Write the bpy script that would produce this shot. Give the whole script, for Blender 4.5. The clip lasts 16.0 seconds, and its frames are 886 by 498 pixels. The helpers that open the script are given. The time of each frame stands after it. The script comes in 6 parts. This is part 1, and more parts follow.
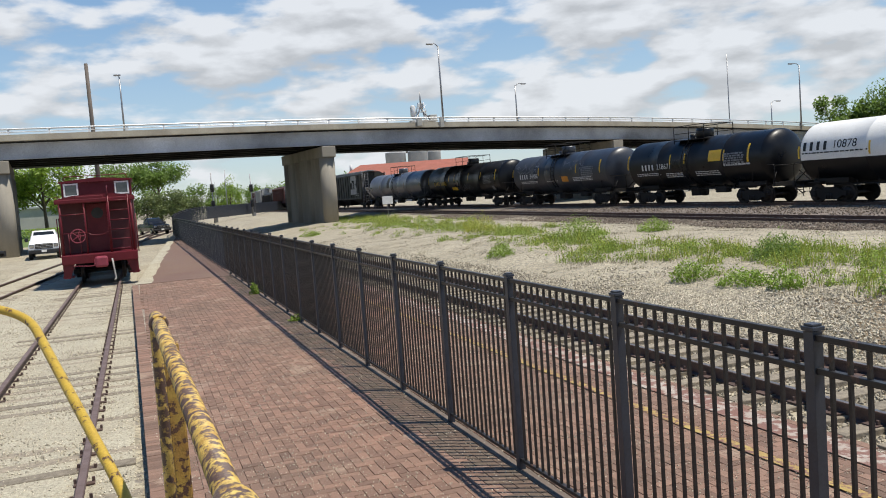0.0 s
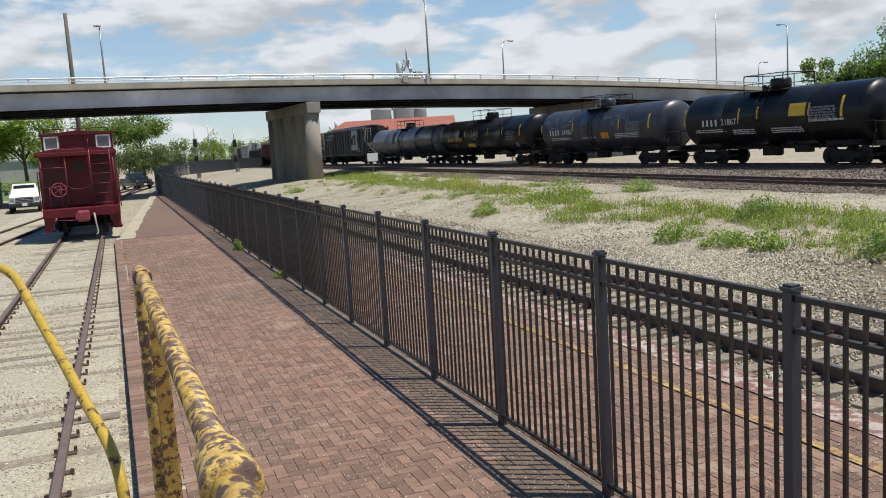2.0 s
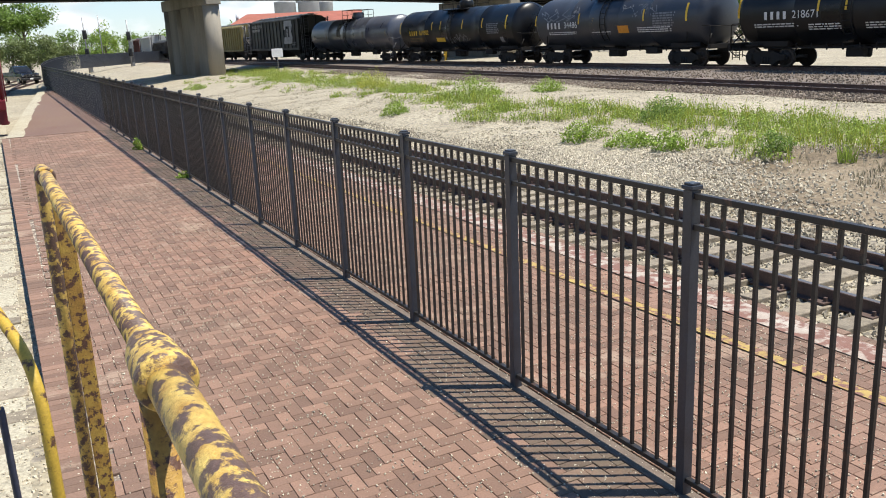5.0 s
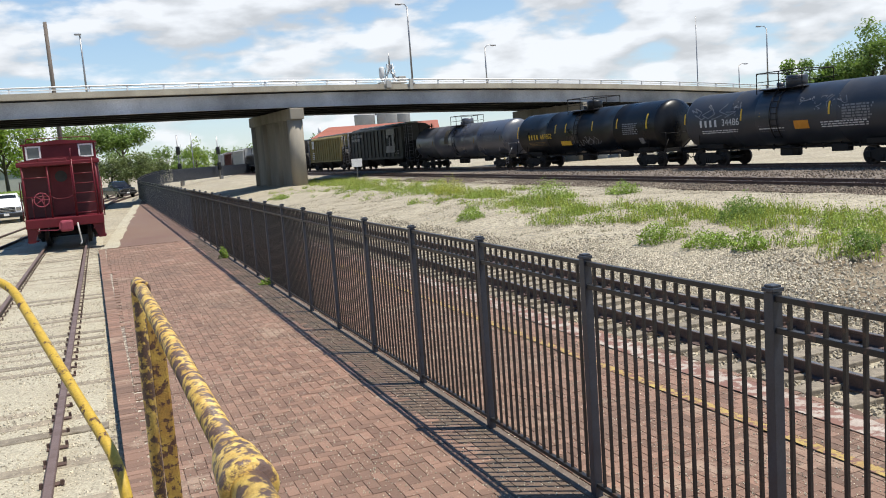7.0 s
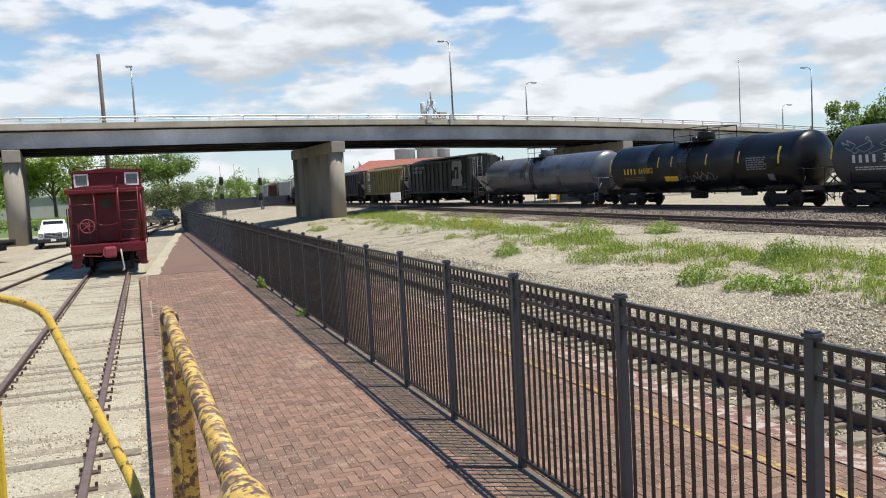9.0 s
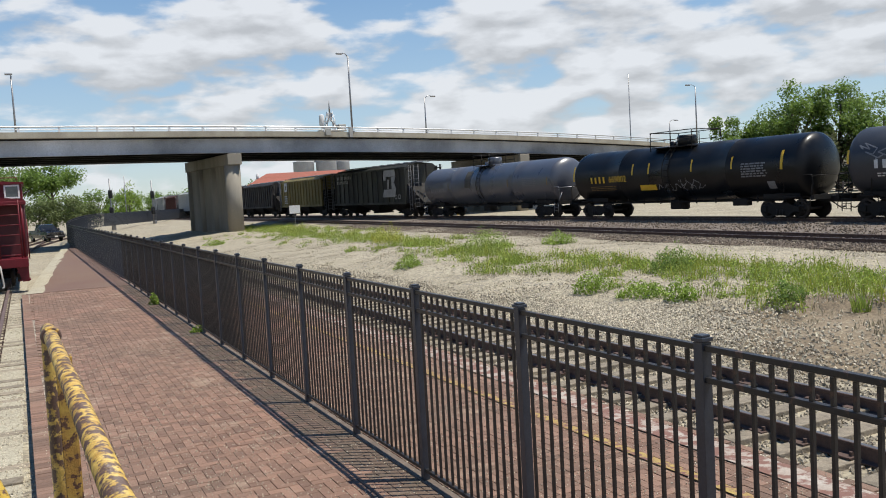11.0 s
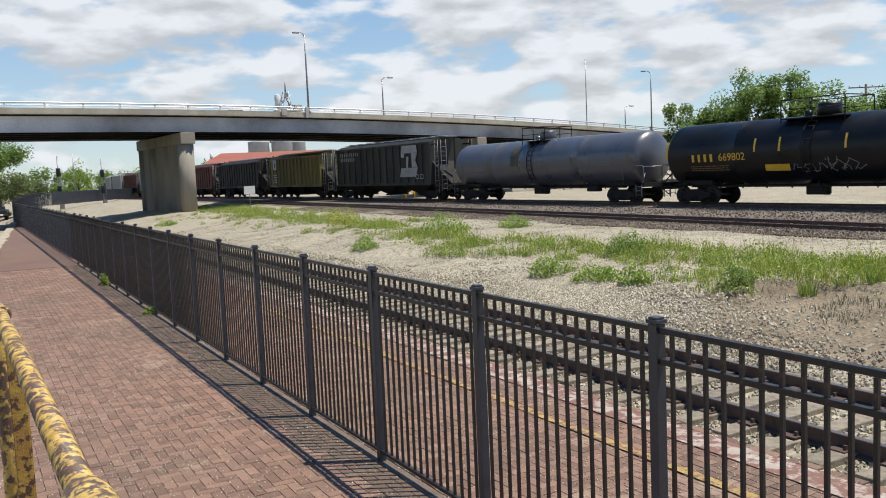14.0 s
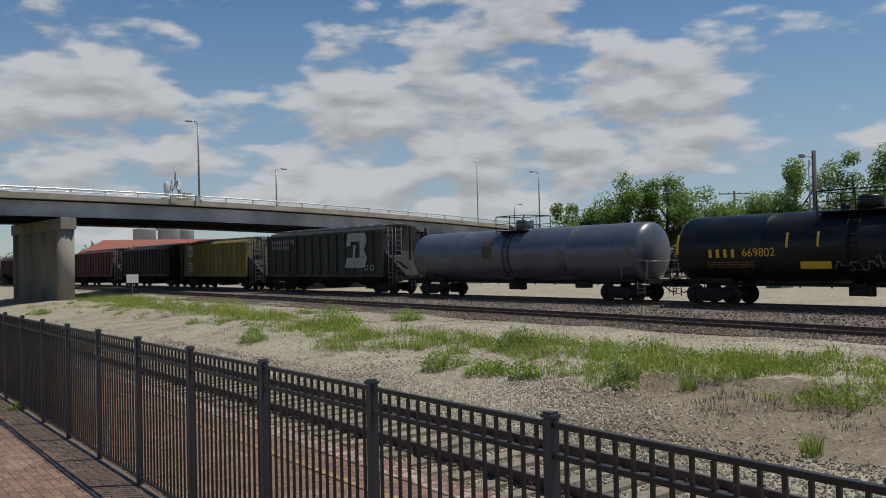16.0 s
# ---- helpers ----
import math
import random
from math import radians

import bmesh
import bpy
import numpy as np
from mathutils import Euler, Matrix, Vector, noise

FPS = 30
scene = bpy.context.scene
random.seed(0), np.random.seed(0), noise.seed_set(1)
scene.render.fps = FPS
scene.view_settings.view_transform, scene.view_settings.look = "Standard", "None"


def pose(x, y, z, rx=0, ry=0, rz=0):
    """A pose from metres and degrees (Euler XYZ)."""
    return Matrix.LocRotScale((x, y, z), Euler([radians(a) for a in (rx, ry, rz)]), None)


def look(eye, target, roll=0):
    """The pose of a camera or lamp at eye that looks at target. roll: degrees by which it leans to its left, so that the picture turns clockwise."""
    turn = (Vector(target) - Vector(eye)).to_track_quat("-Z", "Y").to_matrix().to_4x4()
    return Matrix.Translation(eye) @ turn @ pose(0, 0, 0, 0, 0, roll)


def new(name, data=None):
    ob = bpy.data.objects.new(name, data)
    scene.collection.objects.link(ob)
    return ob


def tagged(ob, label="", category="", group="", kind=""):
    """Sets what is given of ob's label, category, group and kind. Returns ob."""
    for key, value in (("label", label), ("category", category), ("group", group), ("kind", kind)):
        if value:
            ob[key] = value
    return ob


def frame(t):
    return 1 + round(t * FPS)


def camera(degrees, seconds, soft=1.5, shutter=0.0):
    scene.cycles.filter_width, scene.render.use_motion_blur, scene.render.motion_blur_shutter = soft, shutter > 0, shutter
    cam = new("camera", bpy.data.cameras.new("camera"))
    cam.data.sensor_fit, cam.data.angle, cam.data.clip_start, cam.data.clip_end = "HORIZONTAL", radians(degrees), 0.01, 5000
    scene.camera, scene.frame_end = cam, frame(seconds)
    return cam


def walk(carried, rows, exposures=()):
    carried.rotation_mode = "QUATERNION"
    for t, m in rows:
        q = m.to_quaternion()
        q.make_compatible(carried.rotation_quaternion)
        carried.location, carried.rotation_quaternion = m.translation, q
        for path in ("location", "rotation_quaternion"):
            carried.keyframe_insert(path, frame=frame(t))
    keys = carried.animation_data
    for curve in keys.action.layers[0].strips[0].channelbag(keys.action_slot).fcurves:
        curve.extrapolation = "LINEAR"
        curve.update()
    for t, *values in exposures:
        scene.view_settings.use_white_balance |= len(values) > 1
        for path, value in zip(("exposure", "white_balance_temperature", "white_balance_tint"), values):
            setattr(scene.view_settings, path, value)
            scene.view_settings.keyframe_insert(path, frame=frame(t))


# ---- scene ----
cam = camera(56.6, 16.0, 1.0)
PATH = [
    (0, look((-0.01, 0.018, 2.676), (0.676, 1.891, 2.53), -4.2)),
    (0.5, look((-0.014, 0.009, 2.677), (0.659, 1.885, 2.514), -3.7)),
    (1, look((-0.017, 0.014, 2.676), (0.674, 1.884, 2.514), -2.8)),
    (1.5, look((-0.015, 0.014, 2.676), (0.692, 1.878, 2.512), -2.3)),
    (2, look((-0.012, 0.008, 2.673), (0.699, 1.861, 2.424), -3.5)),
    (2.5, look((-0.012, 0.009, 2.678), (0.624, 1.858, 2.26), -7.3)),
    (3, look((0.003, 0.026, 2.677), (0.715, 1.827, 2.179), -10.1)),
    (3.5, look((-0.007, 0.018, 2.678), (0.805, 1.775, 2.175), -9.0)),
    (4, look((-0.021, 0.022, 2.668), (0.849, 1.75, 2.162), -4.8)),
    (4.2, look((-0.026, 0.009, 2.672), (0.863, 1.728, 2.168), -3.0)),
    (6.5, look((-0.045, -0.005, 2.674), (0.827, 1.744, 2.246), -2.8)),
    (7, look((-0.048, -0.045, 2.692), (0.697, 1.796, 2.451), -4.2)),
    (7.5, look((-0.025, -0.034, 2.698), (0.709, 1.82, 2.537), -3.0)),
    (8, look((-0.025, -0.024, 2.682), (0.706, 1.829, 2.511), -1.7)),
    (8.2, look((-0.013, -0.039, 2.695), (0.694, 1.824, 2.526), -1.8)),
    (10.3, look((-0.034, -0.025, 2.686), (0.627, 1.858, 2.565), -3.6)),
    (10.5, look((-0.033, -0.022, 2.683), (0.671, 1.846, 2.56), -3.6)),
    (11, look((-0.012, -0.021, 2.684), (0.88, 1.764, 2.55), -3.2)),
    (11.5, look((-0.013, -0.022, 2.678), (0.913, 1.745, 2.54), -2.9)),
    (12, look((-0.01, -0.017, 2.682), (0.9, 1.758, 2.54), -3.0)),
    (12.5, look((0.002, -0.012, 2.683), (0.896, 1.771, 2.537), -3.5)),
    (13, look((-0.005, -0.018, 2.679), (0.9, 1.76, 2.533), -3.1)),
    (13.5, look((-0.007, -0.024, 2.678), (0.936, 1.734, 2.531), -2.8)),
    (14, look((-0.021, -0.01, 2.678), (0.961, 1.723, 2.497), -2.5)),
    (14.5, look((-0.026, -0.01, 2.694), (0.977, 1.719, 2.611), -1.8)),
    (15, look((-0.025, -0.017, 2.694), (0.977, 1.712, 2.615), -1.5)),
    (15.5, look((-0.039, -0.013, 2.686), (1.034, 1.675, 2.691), -1.9)),
    (16, look((-0.053, 0.001, 2.681), (1.158, 1.593, 2.717), -1.3)),
]
EXPOSURES = [(0.0, 0.20), (0.5, 0.03), (1.0, 0.09), (1.5, 0.2), (2.0, 0.16), (2.5, 0.27), (3.0, 0.44), (3.5, 0.55), (4.0, 0.62), (6.5, 0.59), (7.0, 0.43), (7.5, 0.07), (8.0, 0.54), (10.5, 0.1), (11.0, 0.18), (11.5, 0.17), (12.5, 0.18), (13.5, 0.25), (14.0, 0.27), (14.5, 0.07), (15.0, -0.06), (15.5, -0.04), (16.0, -0.42)]
walk(cam, PATH, EXPOSURES)

# ---- world and sun ----
CLOUDS = (3.1, 1.4, 0.2)
SUN = Vector((0.61, -0.36, 1.85)).normalized()
world = bpy.data.worlds.new("sky")
scene.world = world
world.use_nodes = True


def sky_nodes():
    nt = world.node_tree
    n, l = nt.nodes, nt.links
    bg = n["Background"]
    sky = n.new("ShaderNodeTexSky")
    sky.sky_type, sky.sun_disc = "NISHITA", False
    sky.sun_elevation, sky.sun_rotation = radians(69), radians(120)
    sky.air_density, sky.dust_density, sky.ozone_density = 1.0, 0.15, 2.0
    tc = n.new("ShaderNodeTexCoord")
    sep = n.new("ShaderNodeSeparateXYZ")
    l.new(tc.outputs["Generated"], sep.inputs[0])

    def math_(op, a, b=0.0, clamp=False):
        m = n.new("ShaderNodeMath")
        m.operation, m.use_clamp = op, clamp
        for i, v in enumerate((a, b)):
            if isinstance(v, (int, float)):
                m.inputs[i].default_value = v
            else:
                l.new(v, m.inputs[i])
        return m.outputs[0]
    # cumulus: heaped puffs in flat banks, thinning towards the zenith and the east
    comb = n.new("ShaderNodeCombineXYZ")
    l.new(sep.outputs[0], comb.inputs[0])
    l.new(sep.outputs[1], comb.inputs[1])
    l.new(math_("MULTIPLY", sep.outputs[2], 2.8), comb.inputs[2])

    def layer(up, scale, detail, rough):
        mp = n.new("ShaderNodeMapping")
        mp.inputs["Location"].default_value = (CLOUDS[0], CLOUDS[1], CLOUDS[2] + up)
        l.new(comb.outputs[0], mp.inputs[0])
        t = n.new("ShaderNodeTexNoise")
        t.inputs["Scale"].default_value, t.inputs["Detail"].default_value = scale, detail
        t.inputs["Roughness"].default_value = rough
        l.new(mp.outputs[0], t.inputs["Vector"])
        return t.outputs["Fac"]

    def cloud(up):
        big = math_("MULTIPLY", layer(up, 5.0, 3.0, 0.5), 0.56)
        return math_("ADD", big, math_("MULTIPLY", layer(up, 13.0, 6.0, 0.50), 0.44))
    thin = math_("MULTIPLY", math_("MAXIMUM", math_("SUBTRACT", sep.outputs[2], 0.20), 0.0), 0.70)
    thin = math_("ADD", thin, math_("MULTIPLY", math_("MAXIMUM", math_("SUBTRACT", sep.outputs[0], 0.62), 0.0), 0.26))
    thin = math_("ADD", thin, math_("MULTIPLY", math_("MAXIMUM", math_("SUBTRACT", 0.075, sep.outputs[2]), 0.0), 2.2))
    a = math_("SUBTRACT", cloud(0.0), thin)
    b = math_("SUBTRACT", cloud(0.06), thin)
    ramp = n.new("ShaderNodeMapRange")
    ramp.interpolation_type = "SMOOTHSTEP"
    ramp.inputs["From Min"].default_value, ramp.inputs["From Max"].default_value = 0.425, 0.520
    l.new(a, ramp.inputs["Value"])
    # lit tops, greyer bellies
    shade = math_("ADD", 0.90, math_("MULTIPLY", math_("SUBTRACT", a, b), 2.6))
    shade = math_("MINIMUM", math_("MAXIMUM", shade, 0.70), 1.06)
    col = n.new("ShaderNodeCombineColor")
    for i, k in enumerate((6.7, 6.9, 7.2)):
        l.new(math_("MULTIPLY", shade, k), col.inputs[i])
    mix = n.new("ShaderNodeMix")
    mix.data_type = "RGBA"
    l.new(math_("MULTIPLY", ramp.outputs[0], 0.92), mix.inputs["Factor"])
    hs = n.new("ShaderNodeHueSaturation")
    hs.inputs["Saturation"].default_value = 1.25
    hs.inputs["Value"].default_value = 1.08
    l.new(sky.outputs[0], hs.inputs["Color"])
    # pale haze near the horizon, and a thin veil between the clouds
    haze = n.new("ShaderNodeMix")
    haze.data_type = "RGBA"
    low = math_("MULTIPLY", math_("SUBTRACT", 0.34, sep.outputs[2], True), 2.3)
    l.new(math_("MINIMUM", math_("ADD", low, 0.0), 0.58), haze.inputs["Factor"])
    l.new(hs.outputs[0], haze.inputs["A"])
    haze.inputs["B"].default_value = (4.1, 5.2, 6.4, 1)
    l.new(haze.outputs["Result"], mix.inputs["A"])
    l.new(col.outputs[0], mix.inputs["B"])
    l.new(mix.outputs["Result"], bg.inputs["Color"])
    bg.inputs["Strength"].default_value = 0.100


sky_nodes()
sun = new("sun", bpy.data.lights.new("sun", "SUN"))
sun.data.energy, sun.data.angle, sun.data.color = 5.0, radians(0.55), (1.0, 0.945, 0.835)
sun.matrix_world = look(SUN * 100, (0, 0, 0))

# ---- materials ----
def material(name, colour, rough=0.7, metal=0.0, dark=None, scale=8.0, amount=0.5, fine=90.0, bump=0.15,
             rust=None, rust_at=0.6, rust_scale=5.0, spread=0.0, island=False, streak=False, spec=0.5, grain=(0.82, 1.15), trans=0.0):
    """Two scales of colour variation, bump, and patches of a second coat (rust, wear)."""
    m = bpy.data.materials.new(name)
    m.use_nodes = True
    nt = m.node_tree
    n, l = nt.nodes, nt.links
    p = n["Principled BSDF"]
    p.inputs["Metallic"].default_value = metal
    p.inputs["Specular IOR Level"].default_value = spec
    tc = n.new("ShaderNodeTexCoord")
    dark = dark or tuple(c * 0.6 for c in colour)
    if max(colour) < 0.62:
        colour, dark = tuple(c * 0.79 for c in colour), tuple(c * 0.79 for c in dark)
        rust = rust and tuple(c * 0.79 for c in rust)

    def nz(s, detail=6.0, rough_=0.6, sq=None):
        t = n.new("ShaderNodeTexNoise")
        t.inputs["Scale"].default_value, t.inputs["Detail"].default_value = s, detail
        t.inputs["Roughness"].default_value = rough_
        if sq:
            mp = n.new("ShaderNodeMapping")
            mp.inputs["Scale"].default_value = sq
            l.new(tc.outputs["Object"], mp.inputs[0])
            l.new(mp.outputs[0], t.inputs["Vector"])
        else:
            l.new(tc.outputs["Object"], t.inputs["Vector"])
        return t.outputs["Fac"]

    def ramp(fac, a, b):
        r = n.new("ShaderNodeMapRange")
        r.inputs["From Min"].default_value, r.inputs["From Max"].default_value = a, b
        l.new(fac, r.inputs["Value"])
        return r.outputs["Result"]

    def mixc(fac, a, b, mode="MIX"):
        x = n.new("ShaderNodeMix")
        x.data_type, x.blend_type = "RGBA", mode
        for sock, v in (("Factor", fac), ("A", a), ("B", b)):
            if isinstance(v, (int, float)):
                x.inputs[sock].default_value = v
            elif isinstance(v, tuple):
                x.inputs[sock].default_value = (*v, 1)
            else:
                l.new(v, x.inputs[sock])
        return x.outputs["Result"]
    big = ramp(nz(scale, sq=(1, 1, 0.15) if streak else None), 0.35, 0.68)
    small = nz(fine, 4.0)
    mul = n.new("ShaderNodeMath")
    mul.operation = "MULTIPLY"
    mul.inputs[1].default_value = amount
    l.new(big, mul.inputs[0])
    c = mixc(mul.outputs[0], colour, dark)
    if spread or island:
        src = n.new("ShaderNodeNewGeometry").outputs["Random Per Island"] if island else n.new("ShaderNodeObjectInfo").outputs["Random"]
        hs = n.new("ShaderNodeHueSaturation")
        l.new(ramp(src, 0, 1), hs.inputs["Value"])
        mr = hs.inputs["Value"].links[0].from_node
        mr.inputs["To Min"].default_value, mr.inputs["To Max"].default_value = 1 - spread, 1 + spread
        l.new(c, hs.inputs["Color"])
        c = hs.outputs["Color"]
    if rust:
        c = mixc(ramp(nz(rust_scale, 9.0, 0.65), rust_at - 0.03, rust_at + 0.03), c, rust)
    g = n.new("ShaderNodeMapRange")
    g.inputs["From Min"].default_value, g.inputs["From Max"].default_value = 0.3, 0.7
    g.inputs["To Min"].default_value, g.inputs["To Max"].default_value = grain
    l.new(small, g.inputs["Value"])
    c = mixc(1.0, c, g.outputs[0], "MULTIPLY")
    l.new(c, p.inputs["Base Color"])
    rg = n.new("ShaderNodeMapRange")
    rg.inputs["To Min"].default_value, rg.inputs["To Max"].default_value = max(rough - 0.12, 0.05), min(rough + 0.12, 1)
    l.new(big, rg.inputs["Value"])
    l.new(rg.outputs[0], p.inputs["Roughness"])
    if trans:
        tr, mx = n.new("ShaderNodeBsdfTranslucent"), n.new("ShaderNodeMixShader")
        l.new(c, tr.inputs["Color"])
        mx.inputs[0].default_value = trans
        l.new(p.outputs[0], mx.inputs[1])
        l.new(tr.outputs[0], mx.inputs[2])
        l.new(mx.outputs[0], n["Material Output"].inputs["Surface"])
    if bump:
        b = n.new("ShaderNodeBump")
        b.inputs["Strength"].default_value, b.inputs["Distance"].default_value = bump, 0.02
        l.new(small, b.inputs["Height"])
        l.new(b.outputs[0], p.inputs["Normal"])
    return m


M = {}
M["brick"] = material("brick", (0.278, 0.156, 0.106), 0.85, dark=(0.190, 0.128, 0.094), scale=0.35, amount=0.85, fine=60, bump=0.3, rust=(0.36, 0.25, 0.18), rust_at=0.60, rust_scale=1.1, spread=0.27, island=True)
M["brick_part"] = material("brick_part", (0.278, 0.156, 0.106), 0.85, dark=(0.190, 0.128, 0.094), scale=0.35, amount=0.85, fine=60, bump=0.3, rust=(0.36, 0.25, 0.18), rust_at=0.60, rust_scale=1.1, spread=0.27)
M["brick_dark"] = material("darker_brick", (0.185, 0.115, 0.078), 0.8, dark=(0.125, 0.102, 0.072), scale=3.0, amount=0.8, fine=60, bump=0.3, spread=0.25)
M["grout"] = material("sand_joint", (0.24, 0.18, 0.14), 0.95, dark=(0.12, 0.085, 0.066), scale=6, amount=0.8, fine=120, bump=0.3, rust=(0.60, 0.54, 0.43), rust_at=0.53, rust_scale=9)
M["concrete"] = material("concrete", (0.54, 0.49, 0.39), 0.85, dark=(0.34, 0.30, 0.24), scale=0.5, amount=0.7, fine=25, bump=0.15, streak=True)
M["girder"] = material("grey_girder_paint", (0.66, 0.67, 0.69), 0.6, dark=(0.40, 0.405, 0.41), scale=0.25, amount=0.8, fine=12, bump=0.05)
M["girder_sooty"] = material("sooted_girder_paint", (0.66, 0.67, 0.69), 0.6, dark=(0.03, 0.03, 0.03), scale=0.06, amount=1.0, fine=12, bump=0.05)
# near black: soot, with the shade under the deck put into the colour
M["soot_shade"] = material("sooty_shaded_steel_and_soffit", (0.035, 0.035, 0.035), 0.8, dark=(0.015, 0.015, 0.015), scale=0.3, amount=0.8, fine=12, bump=0.05, spec=0.2)
M["pier"] = material("stained_pier_concrete", (0.38, 0.345, 0.285), 0.9, dark=(0.21, 0.19, 0.155), scale=0.5, amount=0.8, fine=25, bump=0.2, streak=True)
M["galv"] = material("galvanised_rail", (0.62, 0.62, 0.62), 0.45, 0.6, scale=3, amount=0.25, fine=60, bump=0.03)
M["fence"] = material("black_fence_paint", (0.028, 0.034, 0.047), 0.42, spec=0.5, dark=(0.053, 0.062, 0.082), scale=4, amount=0.8, fine=80, bump=0.06, rust=(0.09, 0.05, 0.035), rust_at=0.72, rust_scale=6)
M["fence_bar"] = material("rust_browned_fence_paint", (0.020, 0.019, 0.019), 0.42, spec=0.38, dark=(0.038, 0.034, 0.033), scale=3, amount=0.8, fine=80, bump=0.06, rust=(0.11, 0.06, 0.04), rust_at=0.60, rust_scale=5)
M["ground"] = material("sandy_gravel", (0.49, 0.43, 0.31), 0.95, dark=(0.34, 0.295, 0.21), scale=0.35, amount=0.8, fine=11, bump=0.9, rust=(0.26, 0.225, 0.18), rust_at=0.57, rust_scale=6, grain=(0.5, 1.35))
M["white_gravel"] = material("white_gravel", (0.53, 0.48, 0.36), 0.95, dark=(0.40, 0.35, 0.255), scale=0.8, amount=0.7, fine=34, bump=0.8, rust=(0.36, 0.32, 0.25), rust_at=0.63, rust_scale=22, grain=(0.62, 1.25))
M["main_ballast"] = material("oily_main_line_ballast", (0.23, 0.185, 0.15), 0.95, dark=(0.10, 0.08, 0.065), scale=0.5, amount=0.8, fine=13, bump=0.9, rust=(0.33, 0.28, 0.22), rust_at=0.62, rust_scale=7, grain=(0.45, 1.4))
M["stone"] = material("ballast_stone", (0.41, 0.355, 0.265), 0.9, dark=(0.24, 0.205, 0.155), scale=3, amount=0.6, fine=50, bump=0.3, spread=0.42, island=True)
M["stone_brown"] = material("grimy_ballast_stone", (0.25, 0.195, 0.145), 0.9, dark=(0.12, 0.095, 0.075), scale=3, amount=0.6, fine=50, bump=0.3, spread=0.5, island=True)
M["stone_pale"] = material("pale_gravel_stone", (0.53, 0.465, 0.345), 0.9, dark=(0.36, 0.315, 0.24), scale=3, amount=0.6, fine=50, bump=0.3, spread=0.38, island=True)
M["stone_white"] = material("white_crushed_stone", (0.60, 0.53, 0.40), 0.9, dark=(0.48, 0.42, 0.32), scale=3, amount=0.6, fine=50, bump=0.3, spread=0.35, island=True)
M["tie"] = material("weathered_tie", (0.38, 0.32, 0.235), 0.95, dark=(0.18, 0.15, 0.115), scale=9, amount=0.8, fine=50, bump=0.5, spread=0.2)
M["rail"] = material("rusty_rail_steel", (0.135, 0.082, 0.066), 0.7, 0.1, dark=(0.07, 0.047, 0.040), scale=5, amount=0.7, fine=50, bump=0.1)
M["railtop"] = material("worn_rail_head", (0.30, 0.27, 0.25), 0.4, 0.8, scale=5, amount=0.5, fine=50, bump=0.03)
M["railtop_rust"] = material("dull_rusted_rail_head", (0.21, 0.145, 0.125), 0.6, 0.15, dark=(0.14, 0.095, 0.085), scale=4, amount=0.7, fine=60, bump=0.08)
M["tank"] = material("black_tank_paint", (0.005, 0.0055, 0.007), 0.36, spec=0.3, dark=(0.016, 0.016, 0.017), scale=0.5, amount=0.9, fine=20, bump=0.02)
M["tank_grey"] = material("sun_faded_tank_paint", (0.030, 0.034, 0.044), 0.40, spec=0.5, dark=(0.06, 0.064, 0.076), scale=0.4, amount=0.8, fine=20, bump=0.02)
M["tank_silver"] = material("chalky_blue_grey_tank_paint", (0.078, 0.084, 0.106), 0.36, spec=0.9, dark=(0.125, 0.13, 0.152), scale=0.4, amount=0.8, fine=20, bump=0.02)
M["white"] = material("white_paint", (0.80, 0.79, 0.76), 0.5, dark=(0.66, 0.64, 0.6), scale=1.2, amount=0.4, fine=40, bump=0.03)
M["decal_white"] = material("white_stencil", (0.62, 0.62, 0.62), 0.6, scale=4, amount=0.4, fine=60, bump=0)
M["decal_grey"] = material("faded_stencil", (0.26, 0.26, 0.27), 0.6, scale=6, amount=0.6, fine=60, bump=0)
M["decal_yellow"] = material("yellow_reflective_tape", (0.72, 0.44, 0.03), 0.5, scale=3, amount=0.3, fine=60, bump=0)
M["decal_black"] = material("black_stencil", (0.02, 0.02, 0.02), 0.6, scale=3, amount=0.3, fine=60, bump=0)
M["truck"] = material("grimy_truck_steel", (0.014, 0.013, 0.012), 0.75, 0.0, spec=0.3, dark=(0.032, 0.026, 0.022), scale=3, amount=0.8, fine=30, bump=0.15)
M["wheel"] = material("wheel_steel", (0.045, 0.035, 0.03), 0.6, 0.4, dark=(0.02, 0.018, 0.017), scale=4, amount=0.8, fine=30, bump=0.1)
M["bright_steel"] = material("bright_tread", (0.45, 0.43, 0.41), 0.3, 0.9, scale=4, amount=0.3, fine=30, bump=0.02)
M["bn_green"] = material("dirty_dark_green_hopper", (0.040, 0.042, 0.032), 0.65, dark=(0.022, 0.020, 0.017), scale=0.8, amount=0.9, fine=20, bump=0.08, streak=True)
M["olive"] = material("dirty_yellow_hopper", (0.30, 0.23, 0.06), 0.65, dark=(0.12, 0.095, 0.04), scale=0.9, amount=0.8, fine=20, bump=0.08, streak=True)
M["redbrown"] = material("oxide_red_hopper", (0.13, 0.032, 0.022), 0.7, dark=(0.06, 0.02, 0.016), scale=0.9, amount=0.8, fine=20, bump=0.08, streak=True)
M["dark_hopper"] = material("dark_brown_hopper", (0.035, 0.028, 0.025), 0.7, dark=(0.02, 0.017, 0.016), scale=0.9, amount=0.8, fine=20, bump=0.08, streak=True)
M["pale_hopper"] = material("pale_grey_hopper", (0.55, 0.55, 0.53), 0.6, dark=(0.36, 0.35, 0.33), scale=0.9, amount=0.7, fine=20, bump=0.05, streak=True)
